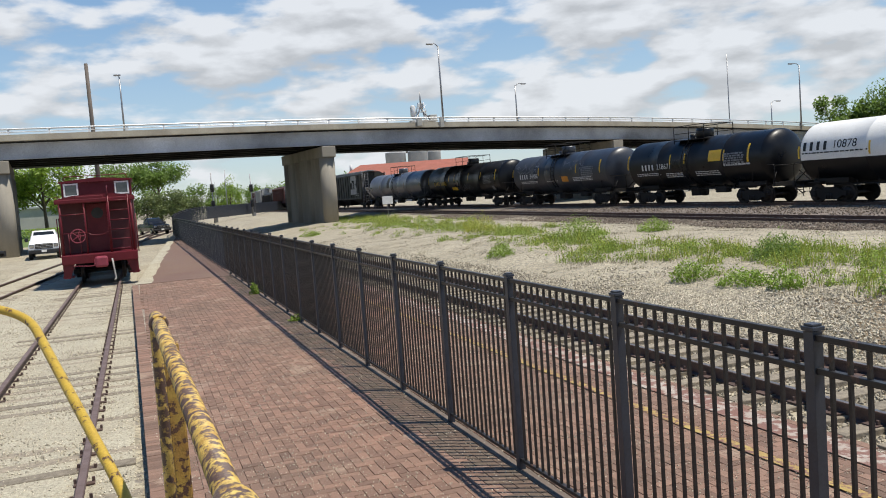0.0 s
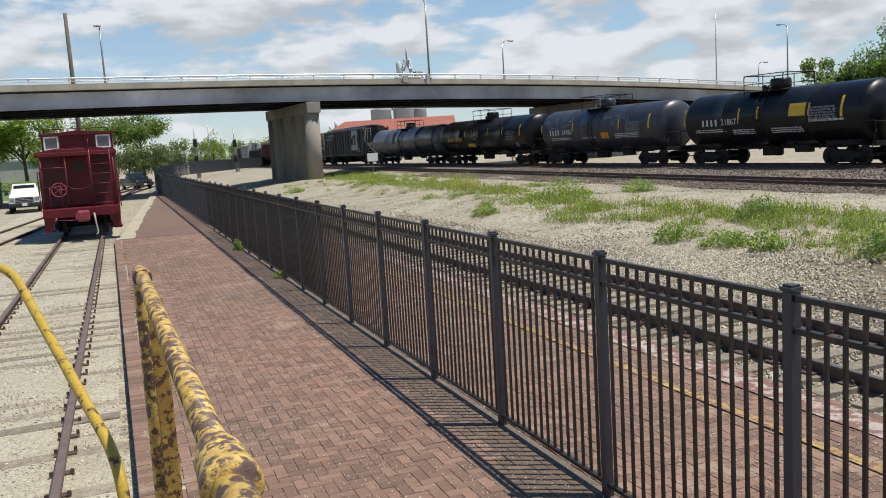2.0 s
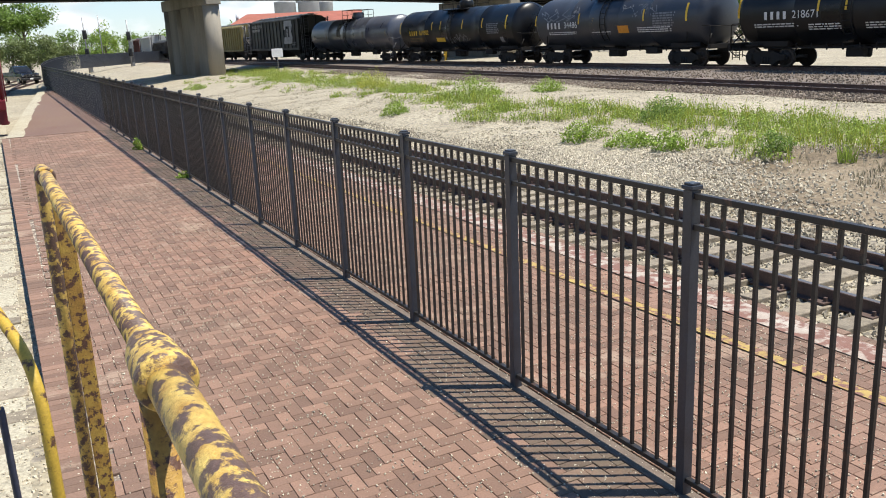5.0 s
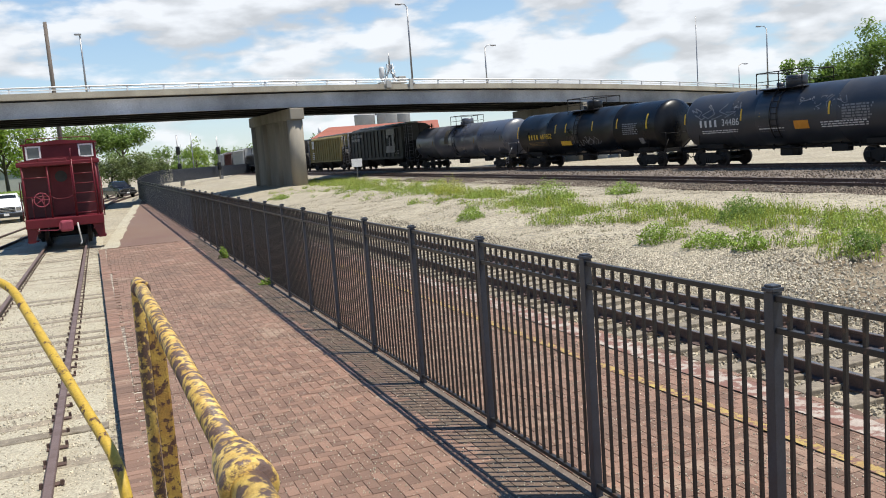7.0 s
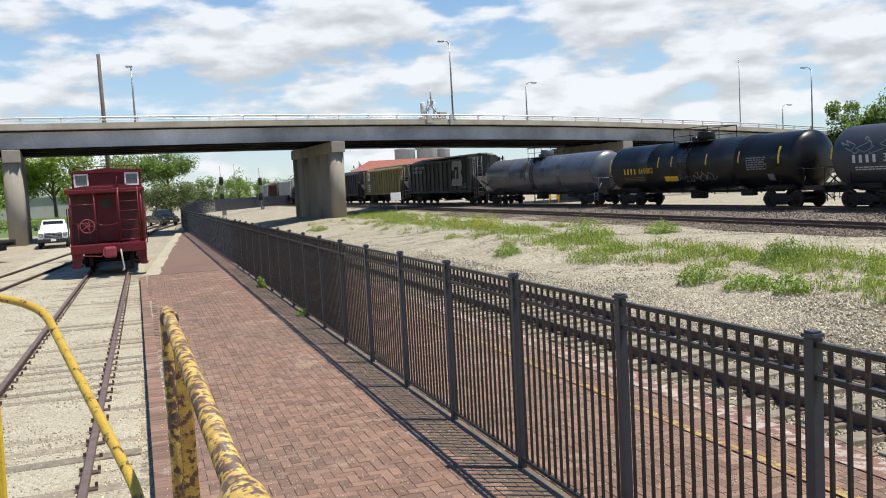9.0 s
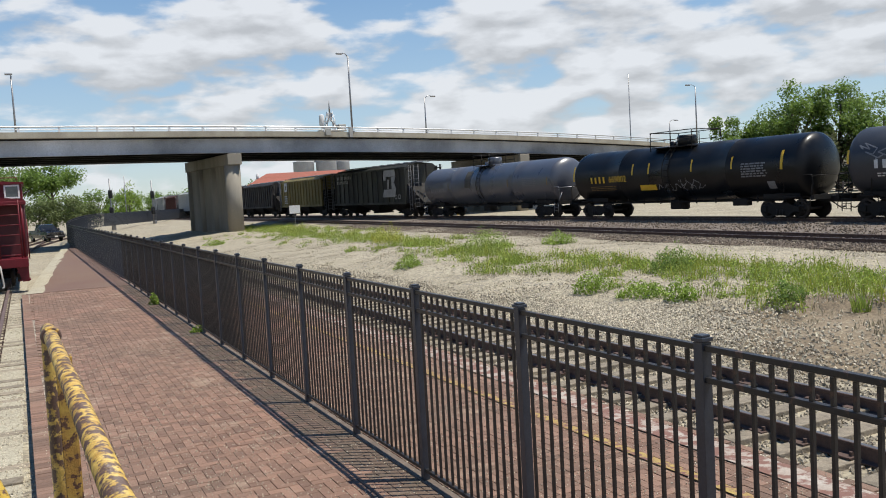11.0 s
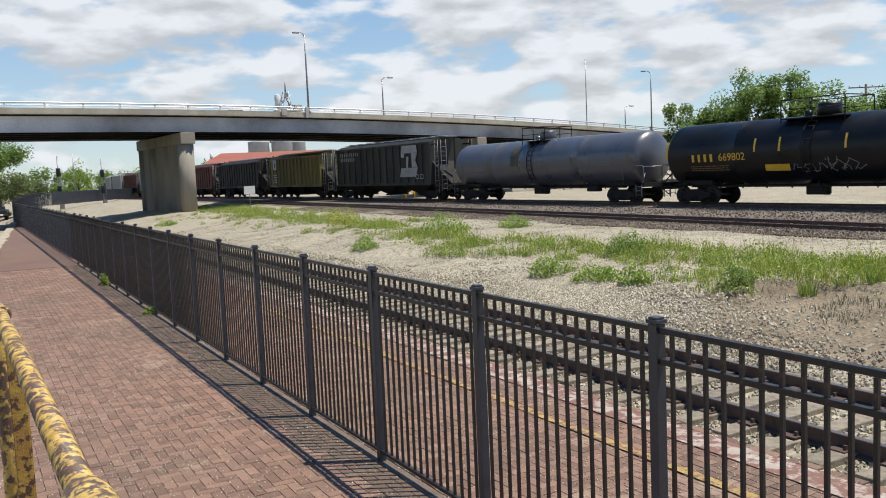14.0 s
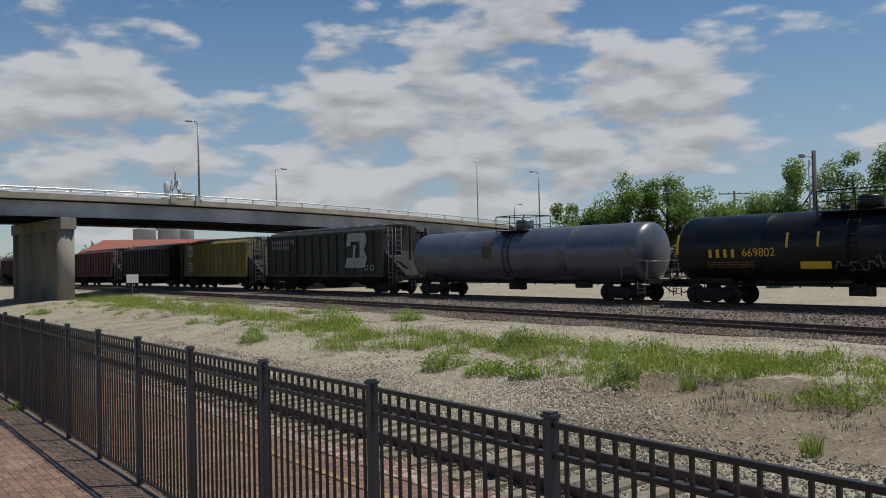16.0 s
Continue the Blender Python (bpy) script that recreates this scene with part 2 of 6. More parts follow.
M["caboose"] = material("caboose_red_paint", (0.16, 0.008, 0.017), 0.5, spec=0.35, dark=(0.09, 0.005, 0.010), scale=1.4, amount=0.7, fine=30, bump=0.06)
# the caboose red again, darkened to hold the shade of the end recess
M["caboose_shaded"] = material("caboose_shaded_red_paint", (0.085, 0.006, 0.011), 0.6, dark=(0.06, 0.006, 0.009), scale=1.4, amount=0.7, fine=30, bump=0.06)
M["car_glass"] = material("dark_car_glass", (0.02, 0.024, 0.025), 0.12, 0.0, scale=1, amount=0.4, fine=5, bump=0.0, spec=0.5)
M["glass"] = material("dark_window_glass", (0.10, 0.12, 0.12), 0.08, 0.0, scale=1, amount=0.4, fine=5, bump=0.0, spec=0.9)
M["yellow"] = material("chipped_yellow_paint", (0.70, 0.50, 0.13), 0.5, dark=(0.36, 0.18, 0.03), scale=30, amount=0.85, fine=170, bump=0.2, rust=(0.115, 0.068, 0.052), rust_at=0.50, rust_scale=42)
M["yellow_rust"] = material("rusted_yellow_upright", (0.52, 0.34, 0.06), 0.6, dark=(0.34, 0.16, 0.03), scale=12, amount=0.85, fine=160, bump=0.2, rust=(0.10, 0.042, 0.024), rust_at=0.54, rust_scale=55)
M["yellow_thin"] = material("yellow_handrail_paint", (0.60, 0.40, 0.05), 0.5, dark=(0.46, 0.29, 0.03), scale=14, amount=0.5, fine=160, bump=0.12, rust=(0.10, 0.045, 0.03), rust_at=0.59, rust_scale=30)
M["bark"] = material("bark", (0.13, 0.10, 0.075), 0.95, scale=6, amount=0.8, fine=40, bump=0.6)
M["leaf"] = material("tree_leaves", (0.24, 0.36, 0.075), 0.6, dark=(0.15, 0.24, 0.05), scale=0.5, amount=0.8, fine=8, bump=0, spread=0.4, island=True, trans=0.5)
M["leaf_pale"] = material("dry_scrub_leaves", (0.20, 0.22, 0.095), 0.7, dark=(0.11, 0.13, 0.055), scale=0.6, amount=0.8, fine=8, bump=0, spread=0.4, island=True, trans=0.35)
M["grass"] = material("weed_grass", (0.38, 0.48, 0.09), 0.7, dark=(0.24, 0.35, 0.06), scale=0.6, amount=0.8, fine=10, bump=0, spread=0.45, island=True, trans=0.4)
M["lawn"] = material("lawn", (0.16, 0.22, 0.05), 0.9, dark=(0.10, 0.15, 0.04), scale=0.6, amount=0.8, fine=10, bump=0.3)
M["roof_red"] = material("rusty_red_metal_roof", (0.42, 0.13, 0.075), 0.6, dark=(0.30, 0.11, 0.07), scale=0.3, amount=0.8, fine=10, bump=0.05)
M["wall_pale"] = material("pale_wall", (0.55, 0.53, 0.49), 0.8, scale=0.5, amount=0.4, fine=12, bump=0.05)
M["wall_brick"] = material("red_brick_wall", (0.33, 0.13, 0.09), 0.85, scale=0.5, amount=0.5, fine=12, bump=0.1)
M["silo"] = material("silo_concrete", (0.50, 0.50, 0.50), 0.8, scale=0.2, amount=0.5, fine=6, bump=0.05)
M["wood_pole"] = material("utility_pole_wood", (0.16, 0.13, 0.11), 0.9, scale=3, amount=0.7, fine=40, bump=0.3, streak=True)
M["lamp_pole"] = material("aluminium_lamp_pole", (0.35, 0.35, 0.36), 0.45, 0.6, scale=2, amount=0.4, fine=30, bump=0.02)
M["truck_white"] = material("white_car_paint", (0.78, 0.78, 0.77), 0.25, scale=2, amount=0.1, fine=30, bump=0)
M["car_black"] = material("black_car_paint", (0.012, 0.013, 0.016), 0.2, scale=2, amount=0.2, fine=30, bump=0)
M["rubber"] = material("tyre_rubber", (0.02, 0.02, 0.02), 0.85, scale=4, amount=0.4, fine=40, bump=0.1)
M["chrome"] = material("chrome", (0.6, 0.6, 0.6), 0.2, 0.9, scale=4, amount=0.2, fine=40, bump=0)
M["paint_yellow"] = material("worn_platform_yellow_line", (0.50, 0.36, 0.10), 0.8, dark=(0.34, 0.21, 0.09), scale=5, amount=0.9, fine=60, bump=0.15, rust=(0.22, 0.11, 0.085), rust_at=0.51, rust_scale=12)
M["paint_white"] = material("worn_platform_white_edge", (0.52, 0.46, 0.39), 0.8, dark=(0.36, 0.27, 0.22), scale=3, amount=0.9, fine=60, bump=0.15, rust=(0.24, 0.12, 0.09), rust_at=0.49, rust_scale=5)
M["dirt"] = material("bare_brown_dirt", (0.30, 0.235, 0.155), 0.95, dark=(0.17, 0.13, 0.088), scale=0.7, amount=0.9, fine=16, bump=0.7, rust=(0.36, 0.31, 0.22), rust_at=0.60, rust_scale=5, grain=(0.6, 1.3))
M["blue_rust"] = material("blue_black_worn_paint", (0.05, 0.06, 0.10), 0.5, scale=12, amount=0.6, fine=90, bump=0.1, rust=(0.10, 0.05, 0.035), rust_at=0.6, rust_scale=14)
M["signal"] = material("signal_black", (0.02, 0.02, 0.022), 0.6, scale=4, amount=0.3, fine=40, bump=0)


# ---- mesh helpers ----
def box(bm, cx, cy, cz, sx, sy, sz, rot=None, bevel=0.0, mi=0):
    vs = [Vector((x * sx / 2, y * sy / 2, z * sz / 2)) for x in (-1, 1) for y in (-1, 1) for z in (-1, 1)]
    if rot is not None:
        vs = [rot @ v for v in vs]
    b = [bm.verts.new(v + Vector((cx, cy, cz))) for v in vs]
    fs = [bm.faces.new([b[i] for i in f]) for f in ((0, 1, 3, 2), (4, 6, 7, 5), (0, 4, 5, 1), (2, 3, 7, 6), (0, 2, 6, 4), (1, 5, 7, 3))]
    for f in fs:
        f.material_index = mi
    if bevel:
        es = list({e for f in fs for e in f.edges})
        bmesh.ops.bevel(bm, geom=es, offset=bevel, segments=2, affect="EDGES", profile=0.5)
    return fs


def frame_of(d):
    d = d.normalized()
    a = Vector((0, 0, 1)) if abs(d.z) < 0.95 else Vector((0, 1, 0))
    u = d.cross(a).normalized()
    return u, u.cross(d).normalized()


def tube(bm, pts, r, seg=10, smooth=True, caps=True):
    """A pipe along points; r is one radius or one for each point."""
    pts = [Vector(p) for p in pts]
    rs = r if isinstance(r, (list, tuple)) else [r] * len(pts)
    rings = []
    u = None
    for i, p in enumerate(pts):
        d = (pts[min(i + 1, len(pts) - 1)] - pts[max(i - 1, 0)]).normalized()
        if u is None:
            u, _ = frame_of(d)
        u = (u - d * u.dot(d)).normalized()
        w = d.cross(u)
        rings.append([bm.verts.new(p + (u * math.cos(2 * math.pi * k / seg) + w * math.sin(2 * math.pi * k / seg)) * rs[i]) for k in range(seg)])
    for a, b in zip(rings, rings[1:]):
        for k in range(seg):
            f = bm.faces.new((a[k], a[(k + 1) % seg], b[(k + 1) % seg], b[k]))
            f.smooth = smooth
    if caps:
        bm.faces.new(rings[0][::-1])
        bm.faces.new(rings[-1])
    return rings


def extrude_y(bm, prof, y0, y1, closed=True, mi=0):
    """A profile of (x, z) swept from y0 to y1."""
    a = [bm.verts.new((x, y0, z)) for x, z in prof]
    b = [bm.verts.new((x, y1, z)) for x, z in prof]
    n = len(prof)
    for k in range(n if closed else n - 1):
        f = bm.faces.new((a[k], b[k], b[(k + 1) % n], a[(k + 1) % n]))
        f.material_index = mi
    if closed:
        bm.faces.new(a)
        bm.faces.new(b[::-1])


def round_path(pts, r, n=5):
    """Corners of a polyline rounded off."""
    pts = [Vector(p) for p in pts]
    out = [pts[0]]
    for a, b, c in zip(pts, pts[1:], pts[2:]):
        q = min(r, (a - b).length * 0.45, (c - b).length * 0.45)
        s, e = b + (a - b).normalized() * q, b + (c - b).normalized() * q
        for i in range(n + 1):
            t = i / n
            out.append((s * (1 - t) + b * t) * (1 - t) + (b * (1 - t) + e * t) * t)
    return out + [pts[-1]]


def finish(name, bm, mat, parent=None, label=""):
    bmesh.ops.recalc_face_normals(bm, faces=bm.faces)
    me = bpy.data.meshes.new(name)
    bm.to_mesh(me)
    bm.free()
    for m in (mat if isinstance(mat, (list, tuple)) else (mat,)):
        me.materials.append(m)
    ob = new(name, me)
    if parent is not None:
        ob.parent = parent
    if label:
        ob["label"] = label
    return ob


part = finish


def mesh_of(name, verts, faces, mat):
    me = bpy.data.meshes.new(name)
    me.from_pydata(verts, [], faces)
    me.materials.append(mat)
    me.update()
    return me


def share(ob, name, parent, m):
    """Another piece on the same mesh."""
    o = new(name, ob.data if hasattr(ob, "data") else ob)
    o.parent = parent
    o.matrix_basis = m
    return o


def thing(name, label, category, group="", at=(0, 0, 0), kind=""):
    e = new(name)
    e.location = at
    return tagged(e, label, category, group, kind)


def smoothstep(a, b, v):
    t = min(max((v - a) / (b - a), 0), 1)
    return t * t * (3 - 2 * t)

# ---- ground ----
PROFILE = [(-400, -0.1), (-4.4, -0.1), (-3.0, -0.135), (-0.3, -0.14), (-0.05, -0.17), (6.0, -0.2), (6.5, -0.14), (9.4, -0.13), (10.2, -0.06), (12.0, 0.14), (15.0, 0.40),
           (20.3, 0.50), (21.2, 0.52), (22.5, 0.64), (34.2, 0.64), (35.6, 0.40), (60.0, 0.40), (400, 0.4)]


def ground_z(x, y):
    for (a, za), (b, zb) in zip(PROFILE, PROFILE[1:]):
        if x <= b:
            # the ballast shoulder follows the grade of the main line
            drop = 0.30 - 0.005 * min(max(y, -20), 90)
            return za + (zb - za) * (x - a) / (b - a) - drop * smoothstep(19.5, 22.5, x) * (1 - smoothstep(35.0, 38.0, x))
    return 0.4


def bend2(y):
    return 0.0013 * max(0.0, y - 110) ** 2


def bend3(y):
    return 0.00097 * max(0.0, y - 170) ** 2


def ground():
    xs = [-2500, -900, -350, -140, -60, -30, -16, -10, -6, -4, -3, -2.6, -1.9, -1.5, -1.1, -0.4, -0.3, -0.06, 1, 3, 6.0]
    xs += [6.0 + 0.25 * i for i in range(1, 125)] + [38, 42, 50, 62, 80, 120, 180, 300, 600, 1200, 2500]
    ys = [-2500, -600, -120, -40, -12] + [-6 + 0.5 * i for i in range(100)] + [44.5 + 2 * i for i in range(40)] + [130, 160, 200, 260, 340, 460, 700, 1200, 2600]
    vs = []
    for y in ys:
        for x in xs:
            z = ground_z(x, y)
            if 9.4 < x < 60 and -10 < y < 130:
                k = smoothstep(9.4, 12, x) * (1 - 0.7 * smoothstep(21, 23, x))
                z += k * (0.09 * noise.noise((x * 0.35, y * 0.3, 0)) + 0.045 * noise.noise((x * 1.1, y * 1.0, 3)))
                # a washed-out hollow with a broken edge
                e = math.hypot((x - 11.8) / 2.4, (y - 8.6) / 3.2)
                z -= 0.20 * (1 - smoothstep(0.75, 1.05, e))
            elif -60 < x < -0.3 and -6 < y < 120:
                z += 0.02 * noise.noise((x * 0.8, y * 0.8, 1))
            vs.append((x, y, z))
    w = len(xs)
    fs = [(j * w + i, j * w + i + 1, (j + 1) * w + i + 1, (j + 1) * w + i) for j in range(len(ys) - 1) for i in range(w - 1)]
    me = mesh_of("ground", vs, fs, M["ground"])
    for k in ("white_gravel", "dirt", "lawn", "main_ballast"):
        me.materials.append(M[k])
    for p in me.polygons:
        c = p.center
        if c.x < -0.2:
            p.material_index = 1 if c.y < 130 and c.x > -5.5 else (0 if c.y < 90 else 3)
        elif c.x > 9 and math.hypot((c.x - 12.2) / 2.3, (c.y - 8.2) / 3.4) + 0.25 * noise.noise((c.x, c.y, 9)) < 1.0:
            p.material_index = 2
        elif 22.0 + 0.3 * noise.noise((0, c.y * 0.6, 4)) < c.x < 34.4 and c.y < 170:
            p.material_index = 4
        elif c.x > 36 and c.y > 60 or c.y > 300:
            p.material_index = 0
        p.use_smooth = True
    ob = new("ground", me)
    tagged(ob, "sandy gravel ground with bare earth beside the tracks", "ground", kind="structure")


ground()

# ---- brick platform ----
FENCE_X, POST_Y, BAY = 3.14, 3.26, 1.829
PLAT_L, PLAT_R = -0.40, 6.22


def edge_x(y):
    """The track side of the paving, which drifts from the fence."""
    return 0.0 - 0.0122 * max(y, 0)


def platform():
    base = thing("platform", "red brick platform in herringbone with sandy joints", "platform", kind="structure")
    bm = bmesh.new()
    box(bm, 0, 13.0, -0.165, 1, 38.0, 0.30)
    for v in bm.verts:
        v.co.x = PLAT_R - 0.01 if v.co.x > 0 else edge_x(v.co.y) + 0.01
    part("bed", bm, M["grout"], base, "sandy joint bed of the paving")
    # the far stretch narrows beside the parked caboose
    bm = bmesh.new()
    edge = [(-0.30, 32.0), (0.5, 46), (1.5, 62), (2.45, 78), (3.4, 93), (4.2, 104)]
    a = [bm.verts.new((x, y, 0.0)) for x, y in edge]
    b = [bm.verts.new((6.2, y, 0.0)) for x, y in edge]
    for i in range(len(edge) - 1):
        bm.faces.new((a[i], b[i], b[i + 1], a[i + 1]))
    ret = bmesh.ops.extrude_face_region(bm, geom=list(bm.faces))
    for v in ret["geom"]:
        if isinstance(v, bmesh.types.BMVert):
            v.co.z = -0.3
    part("far_paving", bm, M["brick_far"], base, "dusty red brick paving")
    bm = bmesh.new()
    prev = None
    for i in range(60):
        y = 32.0 + i * 1.1
        x = max(p[0] + (q[0] - p[0]) * (y - p[1]) / (q[1] - p[1]) for p, q in zip(edge, edge[1:]) if p[1] <= y <= q[1])
        w = 0.50 + 0.25 * noise.noise((y * 0.5, 0, 2)) + 0.12 * noise.noise((y * 2.1, 0, 7))
        row = [bm.verts.new((x, y, 0.004)), bm.verts.new((min(x + max(w, 0.2), 6), y, 0.004))]
        if prev:
            bm.faces.new((prev[0], prev[1], row[1], row[0]))
        prev = row
    part("sand_margin", bm, M["white_gravel"], base, "pale sand washed over the paving edge")
    bm = bmesh.new()
    box(bm, FENCE_X, 16.0, -0.01, 0.11, 36.0, 0.03, bevel=0.006)
    part("fence_kerb", bm, M["kerb"], base, "narrow gritty concrete strip under the fence")
    return base


M["kerb"] = material("gritty_kerb", (0.20, 0.15, 0.115), 0.95, dark=(0.11, 0.085, 0.066), scale=5, amount=0.8, fine=90, bump=0.4, rust=(0.36, 0.31, 0.25), rust_at=0.66, rust_scale=25)
M["brick_far"] = material("dusty_brick", (0.175, 0.098, 0.074), 0.9, dark=(0.25, 0.18, 0.135), scale=0.35, amount=0.6, fine=14, bump=0.3)
PLATFORM = platform()


def brick_mesh(lx, ly, h=0.06, c=0.003):
    """A paving brick with a chamfered top, its origin at the top's middle."""
    x, y = lx / 2, ly / 2
    vs = [(sx * x, sy * y, -h) for sx, sy in ((-1, -1), (1, -1), (1, 1), (-1, 1))]
    vs += [(sx * x, sy * y, -c) for sx, sy in ((-1, -1), (1, -1), (1, 1), (-1, 1))]
    vs += [(sx * (x - c), sy * (y - c), 0) for sx, sy in ((-1, -1), (1, -1), (1, 1), (-1, 1))]
    fs = []
    for k in (0, 4):
        fs += [(k + i, k + (i + 1) % 4, k + 4 + (i + 1) % 4, k + 4 + i) for i in range(4)]
    fs.append((8, 9, 10, 11))
    return vs, fs


def bricks():
    rnd = random.Random(4)
    u = 0.103
    # herringbone: unit cells of two bricks along the diagonals
    cells = []
    n_x, n_y = 66, 330
    for gx in range(n_x):
        for gy in range(n_y):
            d = (gx - gy) % 4
            x, y = PLAT_L + 0.115 + gx * u, 0.0 + gy * u
            if d == 0:
                cells.append((x + u, y + u / 2, 0))
            elif d == 3:
                cells.append((x + u / 2, y + u, 1))
    out, cut = [], []
    for x, y, turn in cells:
        hx, hy = (u, u / 2) if not turn else (u / 2, u)
        if abs(x - FENCE_X) < hx + 0.06 and y < 31.9:
            a, b = (x - hx, min(x + hx, FENCE_X - 0.062)) if x < FENCE_X else (max(x - hx, FENCE_X + 0.062), x + hx)
            if b - a > 0.03:
                cut.append(((a + b) / 2, y, b - a, 2 * hy))
            continue
        if x - hx < edge_x(y) + 0.11 or x + hx > PLAT_R or abs(x - FENCE_X) < hx + 0.06 or y > 31.9:
            continue
        out.append((x, y, turn))
    # a soldier course along the track side
    for k in range(310):
        out.append((edge_x(k * 0.103) + 0.05, 0.05 + k * 0.103, 0))
    long_v, fcs = brick_mesh(0.2015, 0.0985)
    flat = mesh_of("brick", long_v, fcs, M["brick_part"])
    dark = mesh_of("brick", long_v, fcs, M["brick_dark"])
    near, vs, fs, darker = 0, [], [], []
    for x, y, turn in out:
        a = radians(rnd.uniform(-1.2, 1.2) + 90 * turn)
        z = 0.0 + rnd.uniform(-0.003, 0.002) + 0.010 * noise.noise((x * 0.9, y * 0.7, 5))
        tx, ty = rnd.uniform(-0.010, 0.010), rnd.uniform(-0.010, 0.010)
        # darker, greener bricks keep to the strip by the fence
        by_fence = 2.62 + 0.35 * noise.noise((x * 0.7, y * 0.5, 8)) + rnd.uniform(-0.12, 0.12) < x < 3.1
        if near < 290 and 1.0 < x < 2.9 and 3.6 < y < 6.9:
            near += 1
            share(dark if by_fence else flat, "brick", PLATFORM, Matrix.LocRotScale((x, y, z), Euler((tx, ty, a)), None))
            continue
        c, s, k = math.cos(a), math.sin(a), len(vs)
        vs += [(x + p * c - q * s, y + p * s + q * c, z + r + p * ty + q * tx) for p, q, r in long_v]
        fs += [tuple(i + k for i in f) for f in fcs]
        darker += [int(by_fence)] * len(fcs)
    for x, y, wx, wy in cut:
        cv, cf = brick_mesh(wx - 0.005, wy - 0.005)
        k, z = len(vs), 0.010 * noise.noise((x * 0.9, y * 0.7, 5))
        vs += [(x + p, y + q, z + t) for p, q, t in cv]
        fs += [tuple(i + k for i in f) for f in cf]
        darker += [1] * len(cf)
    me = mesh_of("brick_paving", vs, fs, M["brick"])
    me.materials.append(M["brick_dark"])
    me.polygons.foreach_set("material_index", darker)
    ob = new("brick_paving", me)
    ob.parent = PLATFORM
    ob["kind"] = "stuff"


def painted_lines():
    for name, x0, x1, m, lab in (("yellow_line", 5.12, 5.24, M["paint_yellow"], "worn yellow safety line"), ("white_edge", 5.72, 6.06, M["paint_white"], "flaking white edge band")):
        bm = bmesh.new()
        for i in range(68):
            y = i * 0.5
            vs = [bm.verts.new((x, yy, 0.0125)) for x, yy in ((x0, y), (x1, y), (x1, y + 0.5), (x0, y + 0.5))]
            bm.faces.new(vs)
        part(name, bm, m, PLATFORM, lab)


# ---- fence ----
def fence():
    f = thing("fence", "black steel picket fence with square posts and ring of rails", "fence")
    f["label"] = "black steel picket fence with square capped posts"
    bm = bmesh.new()
    box(bm, 0, 0, 0.91, 0.064, 0.064, 1.82)
    box(bm, 0, 0, 1.835, 0.082, 0.082, 0.022, bevel=0.004)
    box(bm, 0, 0, 1.853, 0.062, 0.062, 0.014, bevel=0.004)
    post = part("post", bm, M["fence"], f)
    post.matrix_basis = pose(FENCE_X, POST_Y - BAY, 0)
    bm = bmesh.new()
    box(bm, 0, BAY / 2, 0, 0.038, BAY - 0.064, 0.032, bevel=0.003)
    rail = part("rail", bm, M["fence_bar"], f)
    n = 15
    bm = bmesh.new()
    box(bm, 0, 0, 0.8975, 0.0195, 0.0195, 1.685)
    picket = part("picket", bm, M["fence_bar"], f)
    bays = [(FENCE_X, POST_Y + BAY * (k - 1)) for k in range(18)]
    first = True
    heights = (1.79, 1.62, 0.10)
    # the leaf of each bay
    for k, (x, y) in enumerate(bays):
        if k:
            share(post, "post", f, pose(x, y, 0))
        for z in heights:
            if first and z == heights[0]:
                rail.matrix_basis = pose(x, y, z)
            else:
                share(rail, "rail", f, pose(x, y, z))
        for i in range(n):
            m = pose(x, y + BAY * (i + 1) / (n + 1), 0.03)
            if first:
                picket.matrix_basis = m
                first = False
            else:
                share(picket, "picket", f, m)
    # the far stretch swings away with the track
    vs, fs = [], []
    bm = bmesh.new()
    pts = [(FENCE_X, POST_Y + BAY * 17)]
    y = pts[0][1]
    while y < 170:
        y += BAY
        x = FENCE_X + 0.0045 * max(0.0, min(y, 120) - 84) ** 2 + 0.42 * max(0.0, y - 120)
        pts.append((x, y))
    gz = lambda x, y: 0.8 * smoothstep(84, 118, y)
    for (x0, y0), (x1, y1) in zip(pts, pts[1:]):
        box(bm, x1, y1, gz(x1, y1) + 0.92, 0.064, 0.064, 1.86)
        d = Vector((x1 - x0, y1 - y0, gz(x1, y1) - gz(x0, y0)))
        rot = d.to_track_quat("Y", "Z").to_matrix()
        mid = (Vector((x0, y0, gz(x0, y0))) + Vector((x1, y1, gz(x1, y1)))) / 2
        for z in heights:
            box(bm, mid.x, mid.y, mid.z + z, 0.038, d.length - 0.05, 0.032, rot)
        if y0 < 120:
            for i in range(n):
                p = Vector((x0, y0, gz(x0, y0))) + d * ((i + 1) / (n + 1))
                box(bm, p.x, p.y, p.z + 0.9, 0.0195, 0.0195, 1.72)
        else:
            for i in range(5):
                p = Vector((x0, y0, gz(x0, y0))) + d * ((i + 0.5) / 5)
                box(bm, p.x, p.y, p.z + 0.9, 0.06, 0.3, 1.72, rot)
    far = part("far_fence_run", bm, M["fence"], f)
    far["kind"] = "stuff"
    return f


# ---- tracks ----
RAIL = [(-0.07, -0.17), (0.07, -0.17), (0.07, -0.16), (0.012, -0.145), (0.010, -0.04), (0.036, -0.03), (0.036, -0.004), (0.028, 0), (-0.028, 0), (-0.036, -0.004), (-0.036, -0.03), (-0.010, -0.04), (-0.012, -0.145), (-0.07, -0.16)]


